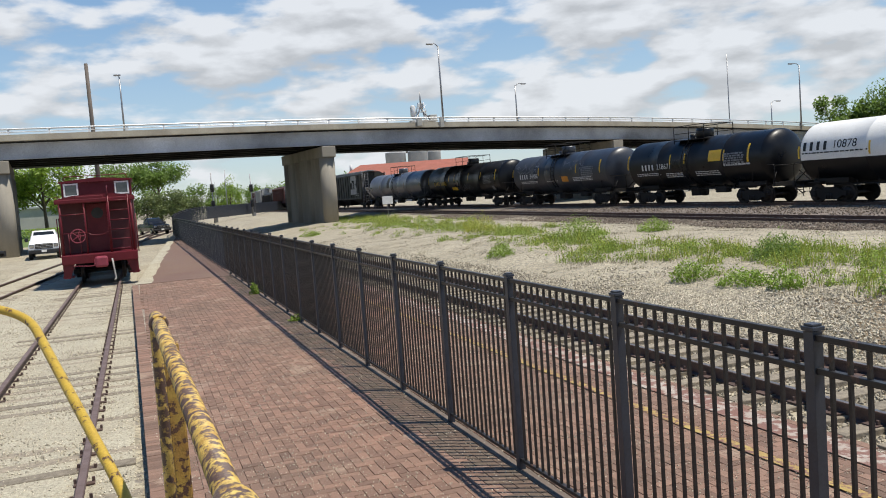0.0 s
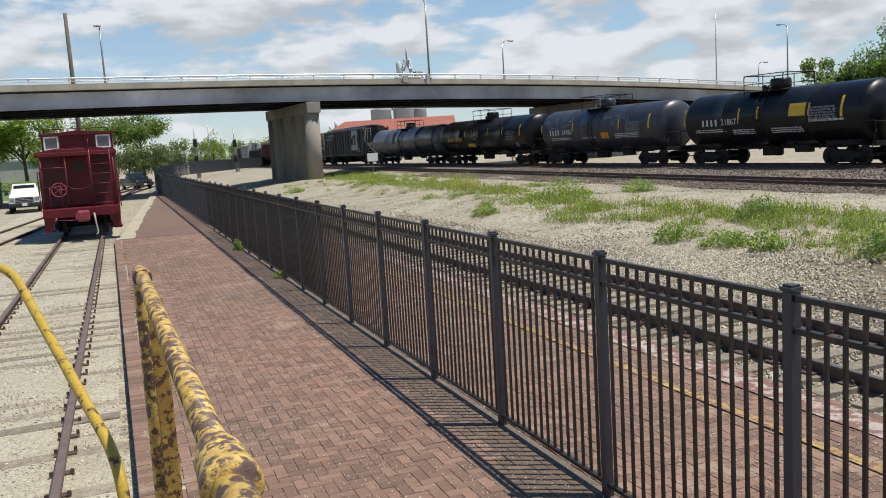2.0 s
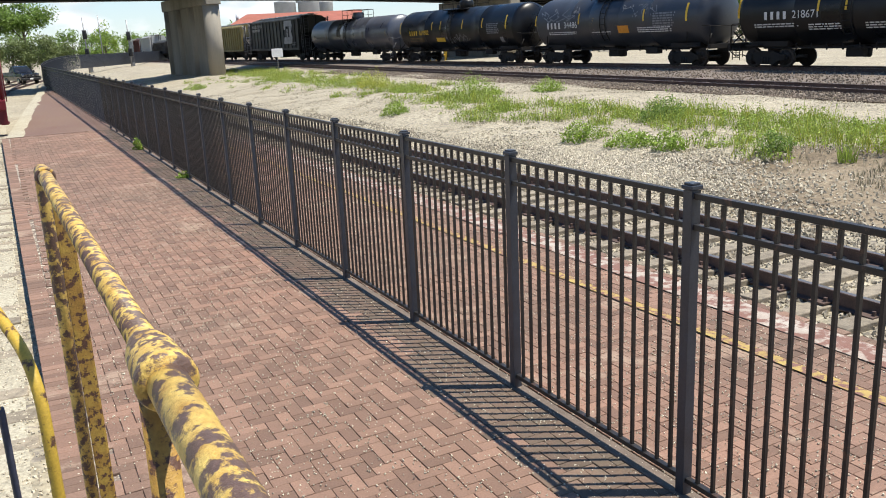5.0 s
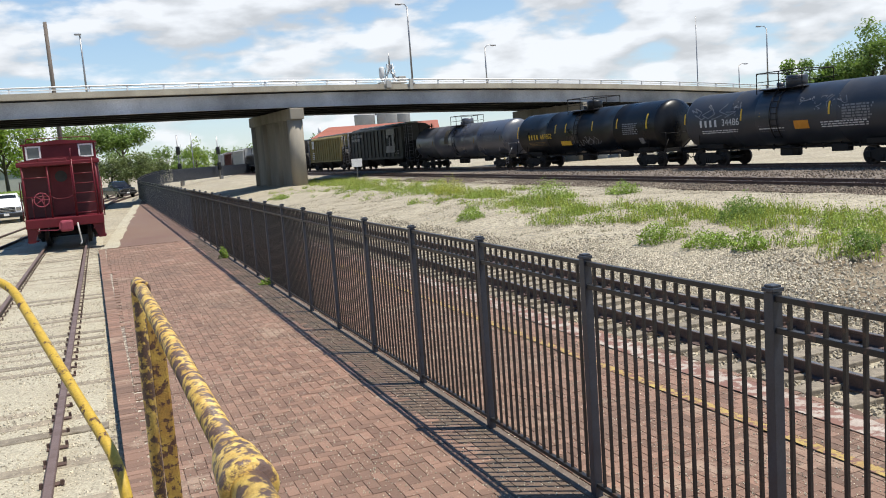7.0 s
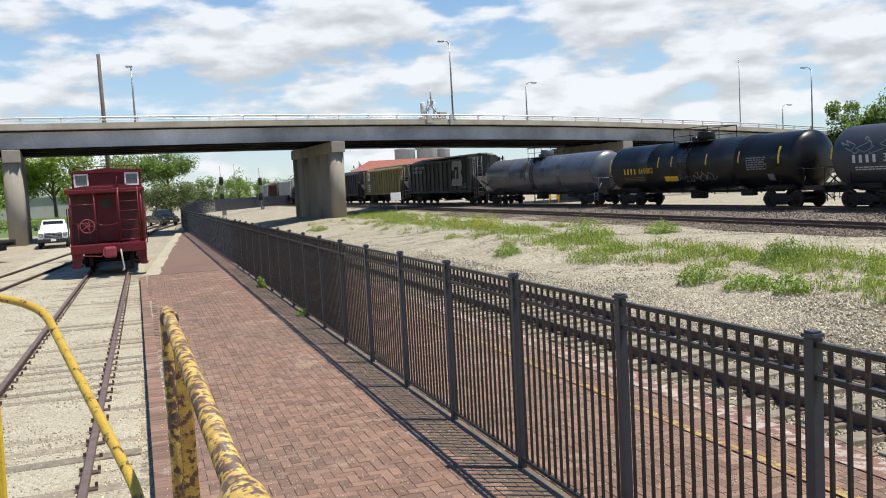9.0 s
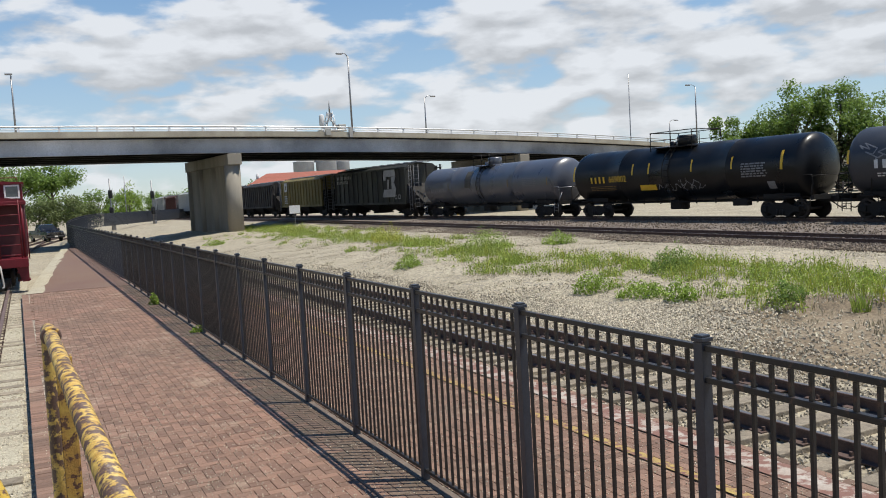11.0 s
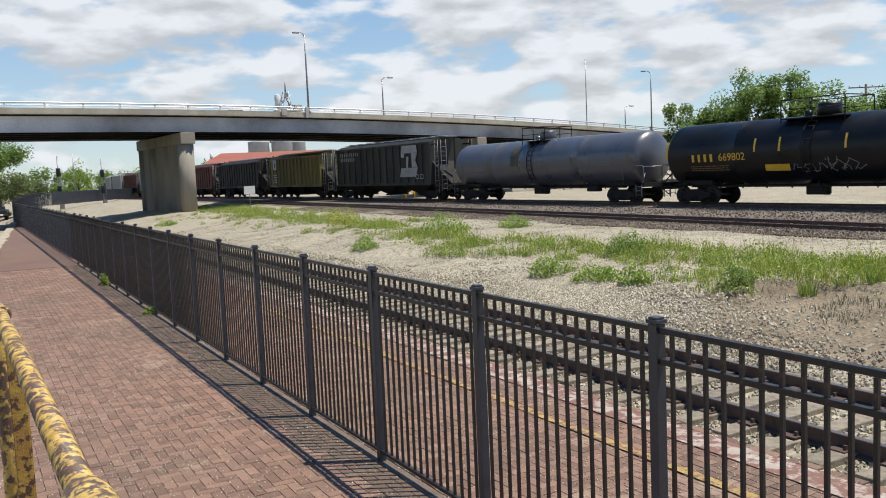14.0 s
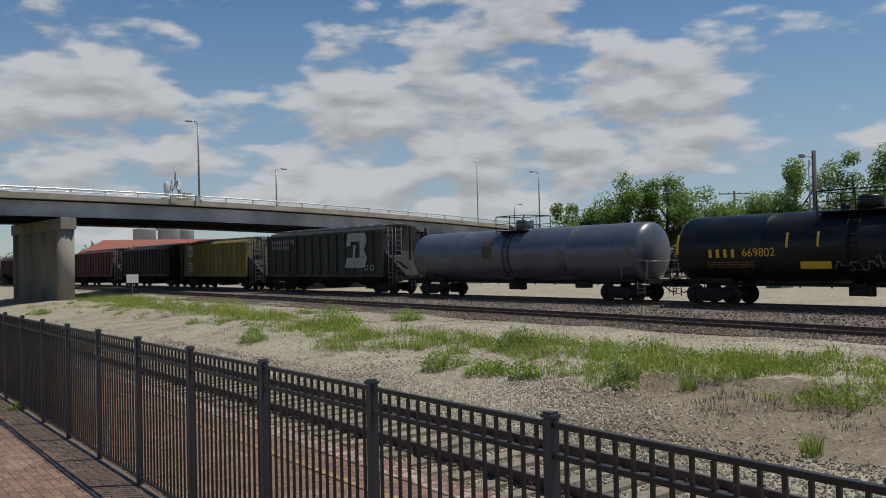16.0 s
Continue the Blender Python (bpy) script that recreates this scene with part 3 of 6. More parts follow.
def rail_bar(track, offset, path, z, top="railtop", wide=1.0):
    zf = z if callable(z) else lambda y: z
    bm = bmesh.new()
    rings = []
    for i, (x, y) in enumerate(path):
        a, b = path[max(i - 1, 0)], path[min(i + 1, len(path) - 1)]
        d = Vector((b[0] - a[0], b[1] - a[1])).normalized()
        rx, ry = d.y, -d.x
        rings.append([bm.verts.new((x + rx * (offset + px * wide), y + ry * (offset + px * wide), zf(y) + pz)) for px, pz in RAIL])
    n = len(RAIL)
    for a, b in zip(rings, rings[1:]):
        for k in range(n):
            f = bm.faces.new((a[k], b[k], b[(k + 1) % n], a[(k + 1) % n]))
            f.material_index = 1 if k == 7 else 0
    return part("rail", bm, [M["rail"], M[top]], track)


def track(label, path, z, ties, tie_z, sink=0.0, plates=True, top="railtop", wide=1.0):
    t = thing("track", label, "railway track", group="railway tracks")
    tz = tie_z if callable(tie_z) else lambda y: tie_z
    for off in (-0.7525, 0.7525):
        rail_bar(t, off, path, z, top, wide)
    bm = bmesh.new()
    box(bm, 0, 0, -0.09, 2.6, 0.225, 0.18, bevel=0.012)
    tie = None
    rnd = random.Random(len(label))
    for x, y in ties:
        m = pose(x + rnd.uniform(-0.04, 0.04), y + rnd.uniform(-0.03, 0.03), tz(y) + rnd.uniform(-0.02, 0.006) - sink, 0, rnd.uniform(-0.5, 0.5), rnd.uniform(-1.5, 1.5))
        if tie is None:
            tie = part("tie", bm, M["tie"], t)
            tie.matrix_basis = m
        else:
            share(tie, "tie", t, m)
    if not plates:
        return t
    # spikes and tie plates next to the rails
    bm = bmesh.new()
    for x, y in ties[:60]:
        for off in (-0.7525, 0.7525):
            box(bm, x + off, y, tz(y) + 0.004 - sink, 0.33 if wide < 1.1 else 0.21, 0.18 if wide < 1.1 else 0.10, 0.016)
            for q in (-0.09, 0.09):
                box(bm, x + off + q, y + rnd.choice((-0.05, 0.05)), tz(y) + 0.03 - sink, 0.03, 0.03, 0.05)
    pl = part("tie_plates", bm, M["rail"], t)
    pl["kind"] = "stuff"
    return t


def line(x0, y0, y1, bend, step=6.0):
    n = int((y1 - y0) / step)
    return [(x0 + bend(y), y) for y in (y0 + (y1 - y0) * i / n for i in range(n + 1))]


LEFT_X, T2_X, T3_X, T4_X = -1.51, 7.72, 23.6, 31.75


def rail_z(y):
    """Top of the main line's rails, which climb gently towards the bridge."""
    return 0.50 + 0.005 * min(max(y, -20), 90)


def lead(y):
    """The outer main track closes in on the inner one."""
    return bend3(y) - 0.05 * (min(y, 120) - 40)



def tracks():
    track("siding track with rusty rails sunk in white gravel", line(LEFT_X, -8, 33.5, lambda y: -0.004 * y) + line(LEFT_X, 36, 130, lambda y: -0.004 * y + 0.0011 * (y - 36) ** 2 * 0.6), 0.0,
          [(LEFT_X - 0.004 * (2 + 0.56 * i), 2 + 0.56 * i) for i in range(62)], -0.129, 0.0, True, "railtop_rust", 1.25)
    sid = lambda y: -5.05 + 0.10 * (y - 38) + 0.0006 * max(0, y - 60) ** 2
    track("second siding track curving away past the pickups", [(sid(y), y) for y in range(4, 120, 4)], 0.0,
          [(sid(y), y) for y in [20 + 0.6 * i for i in range(60)]], -0.10, 0.0, False, "railtop_rust", 1.25)
    track("running track with brown rails on grey ballast", line(T2_X, -8, 330, bend2), 0.06, [(T2_X, 0.5 + 0.53 * i) for i in range(110)], -0.068)
    track("main line track with dark rails on raised ballast", line(T3_X, -20, 420, bend3), rail_z, [(T3_X, -2 + 0.6 * i) for i in range(110)], lambda y: rail_z(y) - 0.15)
    track("main line track under the freight train", line(T4_X, -20, 420, lead), rail_z, [(T4_X + lead(-2 + 0.6 * i), -2 + 0.6 * i) for i in range(110)], lambda y: rail_z(y) - 0.15)


def stones(name, label, n, place, size, mat, seed):
    rnd = random.Random(seed)
    base = [Vector(v).normalized() for v in ((0, 0, 1), (0.9, 0, 0.1), (0, 0.9, -0.1), (-0.9, 0.1, 0), (0.1, -0.9, 0.1), (0, 0, -0.6))]
    fcs = ((0, 1, 2), (0, 2, 3), (0, 3, 4), (0, 4, 1), (5, 2, 1), (5, 3, 2), (5, 4, 3), (5, 1, 4))
    vs, fs = [], []
    for _ in range(n):
        x, y, z = place(rnd)
        s = size * rnd.uniform(0.55, 1.35)
        e = Euler((rnd.uniform(0, 6), rnd.uniform(0, 6), rnd.uniform(0, 6))).to_matrix()
        k = len(vs)
        for v in base:
            w = e @ Vector((v.x * rnd.uniform(0.7, 1.3), v.y * rnd.uniform(0.6, 1.0), v.z * rnd.uniform(0.6, 0.9)))
            vs.append((x + w.x * s, y + w.y * s, z + w.z * s))
        fs += [tuple(k + i for i in f) for f in fcs]
    ob = new(name, mesh_of(name, vs, fs, mat))
    tagged(ob, label, "gravel", kind="stuff")


# ---- bridge ----
B0, BD, BS = Vector((13.6, 70.7, 0)), Vector((0.9951, 0.0986, 0)), 2.76
BN_ = Vector((-0.0986, 0.9951, 0))


def deck_top(n):
    return 9.02 - 0.0036 * max(0, n + 2) ** 2 - 0.0012 * max(0, -2 - n) ** 2


def bp(n, side, z):
    p = B0 + BD * (BS * n) + BN_ * side
    return Vector((p.x, p.y, z))


def sweep(bm, prof, ns, mi=0):
    rings = [[bm.verts.new(bp(n, s, deck_top(n) + z)) for s, z in prof] for n in ns]
    k = len(prof)
    for a, b in zip(rings, rings[1:]):
        for i in range(k):
            f = bm.faces.new((a[i], b[i], b[(i + 1) % k], a[(i + 1) % k]))
            f.material_index = mi
    bm.faces.new(rings[0])
    bm.faces.new(rings[-1][::-1])


def bridge():
    br = thing("bridge", "concrete road bridge with grey girders across the tracks", "bridge", kind="structure")
    ns = [-82 + 1.5 * i for i in range(94)]
    W = 13.6
    bm = bmesh.new()
    sweep(bm, [(0, 0), (0.35, 0), (0.35, -0.55), (W - 0.35, -0.55), (W - 0.35, 0), (W, 0), (W, -0.50), (W - 0.9, -0.74), (0.9, -0.74), (0.0, -0.50)], ns)
    bm.normal_update()
    bmesh.ops.recalc_face_normals(bm, faces=bm.faces)
    # downward faces take the near black of soot and painted underside shade
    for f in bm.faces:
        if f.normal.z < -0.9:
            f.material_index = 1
    part("deck", bm, [M["concrete"], M["soot_shade"]], br, "weathered concrete deck edge")
    bm = bmesh.new()
    sweep(bm, [(-0.07, -0.30), (0.0, -0.30), (0.0, -0.42), (-0.07, -0.46)], ns)
    part("drip_edge", bm, M["concrete"], br)
    for k in range(6):
        s = 0.45 + k * (W - 0.9) / 5
        bm = bmesh.new()
        sweep(bm, [(s - 0.18, -0.62), (s + 0.18, -0.62), (s + 0.18, -0.68), (s + 0.02, -0.68), (s + 0.02, -1.76), (s + 0.2, -1.76), (s + 0.2, -1.82), (s - 0.2, -1.82), (s - 0.2, -1.76), (s - 0.02, -1.76), (s - 0.02, -0.68), (s - 0.18, -0.68)], ns)
        # inner girders carry soot and painted shade, the outer two only soot patches
        part("girder", bm, M["girder_sooty"] if k in (0, 5) else M["soot_shade"], br, "grey steel girder with soot stains, shade painted on inner ones")
    # railings on both edges
    for side in (0.15, W - 0.15):
        for z, r in ((0.42, 0.065), (0.20, 0.032)):
            bm = bmesh.new()
            tube(bm, [bp(n, side, deck_top(n) + z) for n in ns], r, 8)
            part("handrail", bm, M["galv"], br, "galvanised rail of the parapet")
    bm = bmesh.new()
    prof = [(0.10, 0), (0.22, 0), (0.24, 0.36), (0.19, 0.40), (0.14, 0.36)]
    a = [bm.verts.new((-0.06, s - 0.15, z)) for s, z in prof]
    b = [bm.verts.new((0.06, s - 0.15, z)) for s, z in prof]
    for i in range(5):
        bm.faces.new((a[i], b[i], b[(i + 1) % 5], a[(i + 1) % 5]))
    bm.faces.new(a), bm.faces.new(b[::-1])
    rp = part("rail_post", bm, M["girder"], br)
    turn = math.degrees(math.atan2(BD.y, BD.x))
    for k in range(-24, 56):
        for side in (0.15, W - 0.15):
            p = bp(k, side, deck_top(k))
            m = pose(p.x, p.y, p.z, 0, 0, turn)
            if k == -24 and side < 1:
                rp.matrix_basis = m
            else:
                share(rp, "rail_post", br, m)
    # two light boxes on the parapet by the lamp
    for n, w in ((4.10, 0.5), (4.92, 0.34)):
        bm = bmesh.new()
        p = bp(n, -0.08, deck_top(n) + 0.02)
        box(bm, 0, 0, 0, w, 0.22, 0.62 if w > 0.4 else 0.95, bevel=0.02)
        o = part("lamp_bracket", bm, M["wall_pale"], br, "pale box on the parapet")
        o.matrix_basis = pose(p.x, p.y, p.z - 0.05, 0, 0, turn)

    def bent(n, z0, length, big=True):
        top = deck_top(n) - 1.86
        bm = bmesh.new()
        box(bm, 0, length / 2, 0, 1.25, length, 0.95, bevel=0.05)
        o = part("pier_cap", bm, M["pier"], br, "concrete pier cap")
        p = bp(n, 0.15, top - 0.5)
        o.matrix_basis = pose(p.x, p.y, p.z, 0, 0, turn)
        h = top - 0.97 - z0
        bm = bmesh.new()
        box(bm, 0, length / 2, z0 + h / 2, 0.85, length - 1.2, h)
        for k in range(4):
            c = 0.85 + k * (length - 1.7) / 3
            tube(bm, [(0, c, z0), (0, c, z0 + h)], 0.68, 20)
        o = part("pier", bm, M["pier"], br, "concrete pier of merged round columns")
        p = bp(n, 0.15, 0)
        o.matrix_basis = pose(p.x, p.y, 0, 0, 0, turn)
        bm = bmesh.new()
        for k in range(6):
            s = 0.6 + k * (W - 1.5) / 5
            box(bm, 0, s, top + 0.0, 0.5, 0.4, 0.10)
        o = part("bearings", bm, M["girder"], br)
        o.matrix_basis = pose(p.x, p.y, 0, 0, 0, turn)
    bent(0.92, 0.2, 13.4)
    bent(-8.3, -0.4, 13.4)
    bent(12.3, 0.3, 13.4)
    bent(22.5, 0.3, 13.4)


def street_lamp(n, side, height, arm, group="lamps on the bridge", base=None):
    p = bp(n, side, deck_top(n)) if base is None else Vector(base)
    e = thing("street_lamp", "tall grey street lamp with a curved arm", "street lamp", group, p)
    bm = bmesh.new()
    tube(bm, [(0, 0, -0.1), (0, 0, height * 0.5), (0, 0, height - 0.2)], [0.10, 0.08, 0.06], 10)
    box(bm, 0, 0, 0.02, 0.35, 0.35, 0.1)
    part("pole", bm, M["lamp_pole"], e)
    if arm:
        d = BD * arm
        bm = bmesh.new()
        tube(bm, [(0, 0, height - 0.3), (d.x * 0.3, d.y * 0.3, height - 0.02), (d.x * 0.65, d.y * 0.65, height + 0.05), (d.x, d.y, height)], 0.04, 8)
        part("arm", bm, M["lamp_pole"], e)
        bm = bmesh.new()
        box(bm, d.x * 1.15, d.y * 1.15, height - 0.02, 0.62, 0.26, 0.15, bevel=0.05)
        part("lamp_head", bm, M["lamp_pole"], e)
    return e


bridge()
for n_, s_, h_, a_ in ((5.0, 0.0, 7.13, -0.75), (10.9, 13.5, 5.72, 1.0), (22.0, 0.0, 7.24, -1.2), (25.7, 13.5, 5.1, 1.2), (-4.62, 13.5, 6.37, -0.15)):
    street_lamp(n_, s_, h_, a_)
fence()
tracks()

# ---- freight train ----
MOVING = []   # (car, coupler place at the start, length)
WHEELSETS = []


def text_mesh(string, size):
    cu = bpy.data.curves.new("stencil", "FONT")
    cu.body, cu.size, cu.align_x, cu.align_y = string, size, "CENTER", "CENTER"
    ob = bpy.data.objects.new("stencil", cu)
    scene.collection.objects.link(ob)
    me = bpy.data.meshes.new_from_object(ob.evaluated_get(bpy.context.evaluated_depsgraph_get()))
    bpy.data.objects.remove(ob)
    bpy.data.curves.remove(cu)
    return me


class Wrap:
    """Places flat lettering on a tank's side (radius r about height zc) or on a flat side (x = -r)."""

    def __init__(self, r, zc, flat=False):
        self.r, self.zc, self.flat, self.lift = r, zc, flat, 0.012

    def at(self, y, z, lift=0.008):
        # y: along the car as read (to the right is towards the lead end, -y); z: height
        if self.flat:
            return Vector((-self.r - lift, -y, z))
        a = (z - self.zc) / self.r
        a = max(-1.4, min(1.4, a))
        return Vector((-(self.r + lift) * math.cos(a), -y, self.zc + (self.r + lift) * math.sin(a)))

    def text(self, bm, string, y, z, size):
        me = text_mesh(string, size)
        tmp = bmesh.new()
        tmp.from_mesh(me)
        bmesh.ops.triangulate(tmp, faces=tmp.faces)
        vs = {v: bm.verts.new(self.at(y + v.co.x, z + v.co.y, self.lift)) for v in tmp.verts}
        for p in tmp.faces:
            bm.faces.new([vs[v] for v in p.verts])
        tmp.free()
        bpy.data.meshes.remove(me)

    def bar(self, bm, y, z, w, h, slant=0.0, lift=0.012):
        n = max(1, int(h / 0.15))
        for i in range(n):
            z0, z1 = z - h / 2 + h * i / n, z - h / 2 + h * (i + 1) / n
            s0, s1 = slant * (z0 - z), slant * (z1 - z)
            bm.faces.new([bm.verts.new(self.at(a, b, lift)) for a, b in ((y - w / 2 + s0, z0), (y + w / 2 + s0, z0), (y + w / 2 + s1, z1), (y - w / 2 + s1, z1))])

    def scrawl(self, bm, y, z, w, h, seed, n=26, width=0.035):
        rnd = random.Random(seed)
        px, pz = y - w / 2, z
        for i in range(n):
            qx = y - w / 2 + w * (i + 1) / n + rnd.uniform(-0.12, 0.12) * w
            qz = z + rnd.uniform(-0.5, 0.5) * h
            d = Vector((qx - px, qz - pz))
            if d.length > 0.02:
                k = Vector((-d.y, d.x)).normalized() * width / 2
                bm.faces.new([bm.verts.new(self.at(a, b, 0.010)) for a, b in ((px + k.x, pz + k.y), (qx + k.x, qz + k.y), (qx - k.x, qz - k.y), (px - k.x, pz - k.y))])
            px, pz = qx, qz


def small_print(w, bm, y, z, width, rows, seed, gap=0.11, h=0.055):
    rnd = random.Random(seed)
    for r in range(rows):
        x = y - width / 2
        while x < y + width / 2 - 0.05:
            b = rnd.uniform(0.08, 0.3)
            w.bar(bm, x + b / 2, z - r * gap, min(b, y + width / 2 - x), h)
            x += b + 0.05


def truck_mesh():
    """A three-piece freight truck's frame: two side frames with a spring group, and the bolster."""
    bm = bmesh.new()
    for s in (-1, 1):
        x = s * 0.99
        prof = [(-1.12, 0.52), (-1.12, 0.36), (-0.72, 0.34), (-0.42, 0.14), (0.42, 0.14), (0.72, 0.34), (1.12, 0.36), (1.12, 0.52), (0.75, 0.60), (0.36, 0.74), (-0.36, 0.74), (-0.75, 0.60)]
        a = [bm.verts.new((x - 0.07, y, z)) for y, z in prof]
        b = [bm.verts.new((x + 0.07, y, z)) for y, z in prof]
        for k in range(12):
            bm.faces.new((a[k], b[k], b[(k + 1) % 12], a[(k + 1) % 12]))
        bm.faces.new(a[::-1]), bm.faces.new(b)
        for y in (-0.89, 0.89):
            box(bm, x + s * 0.06, y, 0.45, 0.16, 0.30, 0.28, bevel=0.03)
        for y in (-0.16, 0.0, 0.16):
            tube(bm, [(x + s * 0.04, y, 0.2), (x + s * 0.04, y, 0.45)], 0.07, 8)
    box(bm, 0, 0, 0.56, 1.9, 0.36, 0.26, bevel=0.04)
    for y in (-1.0, 1.0):
        box(bm, 0, y * 0.35, 0.36, 1.5, 0.08, 0.12)
    return bm


def wheelset_mesh():
    bm = bmesh.new()
    tube(bm, [(-0.95, 0, 0), (0.95, 0, 0)], 0.08, 10)
    for s in (-1, 1):
        tube(bm, [(s * 0.70, 0, 0), (s * 0.705, 0, 0), (s * 0.725, 0, 0), (s * 0.73, 0, 0), (s * 0.83, 0, 0), (s * 0.835, 0, 0)], [0.40, 0.47, 0.47, 0.435, 0.43, 0.36], 28, smooth=False)
        tube(bm, [(s * 0.83, 0, 0), (s * 0.86, 0, 0)], [0.36, 0.15], 24)
        for k in range(5):
            a = k * 2 * math.pi / 5
            box(bm, s * 0.85, math.cos(a) * 0.25, math.sin(a) * 0.25, 0.03, 0.09, 0.09)
    for f in bm.faces:
        pass
    return bm


TRUCK = {}


def add_truck(car, y, spin):
    if not TRUCK:
        TRUCK["frame"] = part("truck", truck_mesh(), M["truck"], car)
        TRUCK["wheels"] = part("wheelset", wheelset_mesh(), M["wheel"], TRUCK["frame"])
        TRUCK["frame"].matrix_basis = pose(0, y, 0)
        t, first = TRUCK["frame"], TRUCK["wheels"]
    else:
        t, first = share(TRUCK["frame"], "truck", car, pose(0, y, 0)), None
    for k in (-0.89, 0.89):
        w = first or share(TRUCK["wheels"], "wheelset", t, pose(0, k, 0.435))
        first = None
        w.matrix_basis = pose(0, k, 0.435)
        if spin:
            WHEELSETS.append((w, k))


def coupler(car, y, s):
    bm = bmesh.new()
    box(bm, 0, y - s * 0.45, 0.86, 0.30, 0.9, 0.28)
    box(bm, 0, y, 0.86, 0.26, 0.34, 0.30, bevel=0.04)
    tube(bm, round_path([(0.3, y - s * 0.7, 0.75), (0.3, y - s * 0.2, 0.42), (0.26, y, 0.5)], 0.2), 0.03, 6)
    part("coupler", bm, M["truck"], car)


def ladder(bm, x, y, z0, z1, w, n, along_y=True, r=0.016):
    for s in (-1, 1):
        p = (x, y + s * w / 2) if along_y else (x + s * w / 2, y)
        tube(bm, [(*p, z0), (*p, z1)], r * 1.3, 6)
    for i in range(n):
        z = z0 + (z1 - z0) * (i + 0.5) / n
        a, b = ((x, y - w / 2, z), (x, y + w / 2, z)) if along_y else ((x - w / 2, y, z), (x + w / 2, y, z))
        tube(bm, [a, b], r, 6)


def tank_car(label, c0, c1, mat, R=1.47, zc=2.42, platform=(0.0, 2.6), dip=0.0, spin=True, band=None, marks=None, cap=None):
    L = c1 - c0
    car = thing("tank_car", label, "tank car", "freight cars of the train")
    MOVING.append((car, (c0 + c1) / 2, L))
    half = L / 2 - 0.75
    head = 0.62
    # barrel with dished heads; seams stand a little proud
    bm = bmesh.new()
    pts, rs = [], []
    for i in range(9):
        a = i / 8 * math.pi / 2
        pts.append((0, -half + head * (1 - math.sin(a)), zc)), rs.append(max(R * math.cos(a) ** 1.0 if i < 8 else 0.02, 0.02))
    pts, rs = pts[::-1], rs[::-1]
    ys = sorted([-half + head + 0.02, half - head - 0.02])
    body = [(p[1], r) for p, r in zip(pts, rs)]
    n = 12
    for i in range(n + 1):
        y = ys[0] + (ys[1] - ys[0]) * i / n
        body.append((y, R))
        if 0 < i < n and i % 3 == 0:
            body += [(y + 0.005, R + 0.004), (y + 0.06, R + 0.004), (y + 0.065, R)]
    body += [(-p[1], r) for p, r in zip(pts, rs)][::-1]
    body = sorted(body, key=lambda q: q[0])
    tube(bm, [(0, y, zc) for y, r in body], [r for y, r in body], 56)
    for f in bm.faces:
        f.smooth = True
        if cap and -f.calc_center_median().y > cap[0] and -f.calc_center_median().y < cap[1] and f.calc_center_median().z > zc - 0.35:
            f.material_index = 1
    shell = part("tank", bm, [mat, M["white"]] if cap else mat, car)
    # underframe and heavy stub sills
    bm = bmesh.new()
    box(bm, 0, 0, 0.98, 0.5, 2 * half - 0.4, 0.24)
    for s in (-1, 1):
        box(bm, 0, s * (half - 1.8), 1.05, 1.9, 2.0, 0.26, bevel=0.03)
        box(bm, 0, s * (half + 0.15), 0.98, 2.7, 0.16, 0.22)
        box(bm, 0, s * (half - 1.1), 1.0, 2.6, 0.7, 0.06)
    tube(bm, [(-0.9, -half + 1.5, 0.86), (-0.9, half - 1.5, 0.86)], 0.035, 6)
    for k in range(9):
        y = -half + 3.2 + k * (2 * half - 6.4) / 8
        box(bm, -0.85, y, 0.92, 0.05, 0.05, 0.30)
    box(bm, -0.4, 0.3, 0.72, 0.7, 0.8, 0.5, bevel=0.05)
    box(bm, -0.75, -half + 4.2, 0.8, 0.4, 0.9, 0.35, bevel=0.05)
    tube(bm, [(-0.3, 0, 0.9), (-0.3, 0, 0.45)], 0.16, 10)
    part("underframe", bm, M["truck"], car)
    # top platform, railings, manway, ladder
    y0, w = platform
    bm = bmesh.new()
    tz = zc + R
    for s in (-1, 1):
        box(bm, s * 0.85, y0, tz - 0.12, 0.5, w, 0.04)
    part("walkway", bm, M["truck"], car)
    bm = bmesh.new()
    for x in (-1.08, 1.08):
        for yy in (y0 - w / 2, y0, y0 + w / 2):
            tube(bm, [(x, yy, tz - 0.3), (x, yy, tz + 0.72)], 0.025, 6)
        tube(bm, [(x, y0 - w / 2, tz + 0.72), (x, y0 + w / 2, tz + 0.72)], 0.025, 6)
        tube(bm, [(x, y0 - w / 2, tz + 0.28), (x, y0 + w / 2, tz + 0.28)], 0.02, 6)
    for yy in (y0 - w / 2, y0 + w / 2):
        tube(bm, round_path([(-1.08, yy, tz + 0.2), (-1.08, yy, tz + 0.72), (1.08, yy, tz + 0.72), (1.08, yy, tz + 0.2)], 0.15), 0.025, 6)
    part("safety_railing", bm, M["truck"], car)
    bm = bmesh.new()
    tube(bm, [(0, y0 - 0.15, tz - 0.25), (0, y0 - 0.15, tz + 0.42), (0, y0 - 0.15, tz + 0.50)], [0.52, 0.52, 0.46], 20)
    tube(bm, [(0, y0 + 0.85, tz - 0.2), (0, y0 + 0.85, tz + 0.22)], 0.2, 12)
    part("manway", bm, mat, car, "manway dome with lid")
    bm = bmesh.new()
    for yy in (y0 - 0.22, y0 + 0.22):
        tube(bm, [(-(R + 0.07) * math.cos(a), yy, zc + (R + 0.07) * math.sin(a)) for a in [-0.75 + 0.15 * i for i in range(13)]], 0.025, 6)
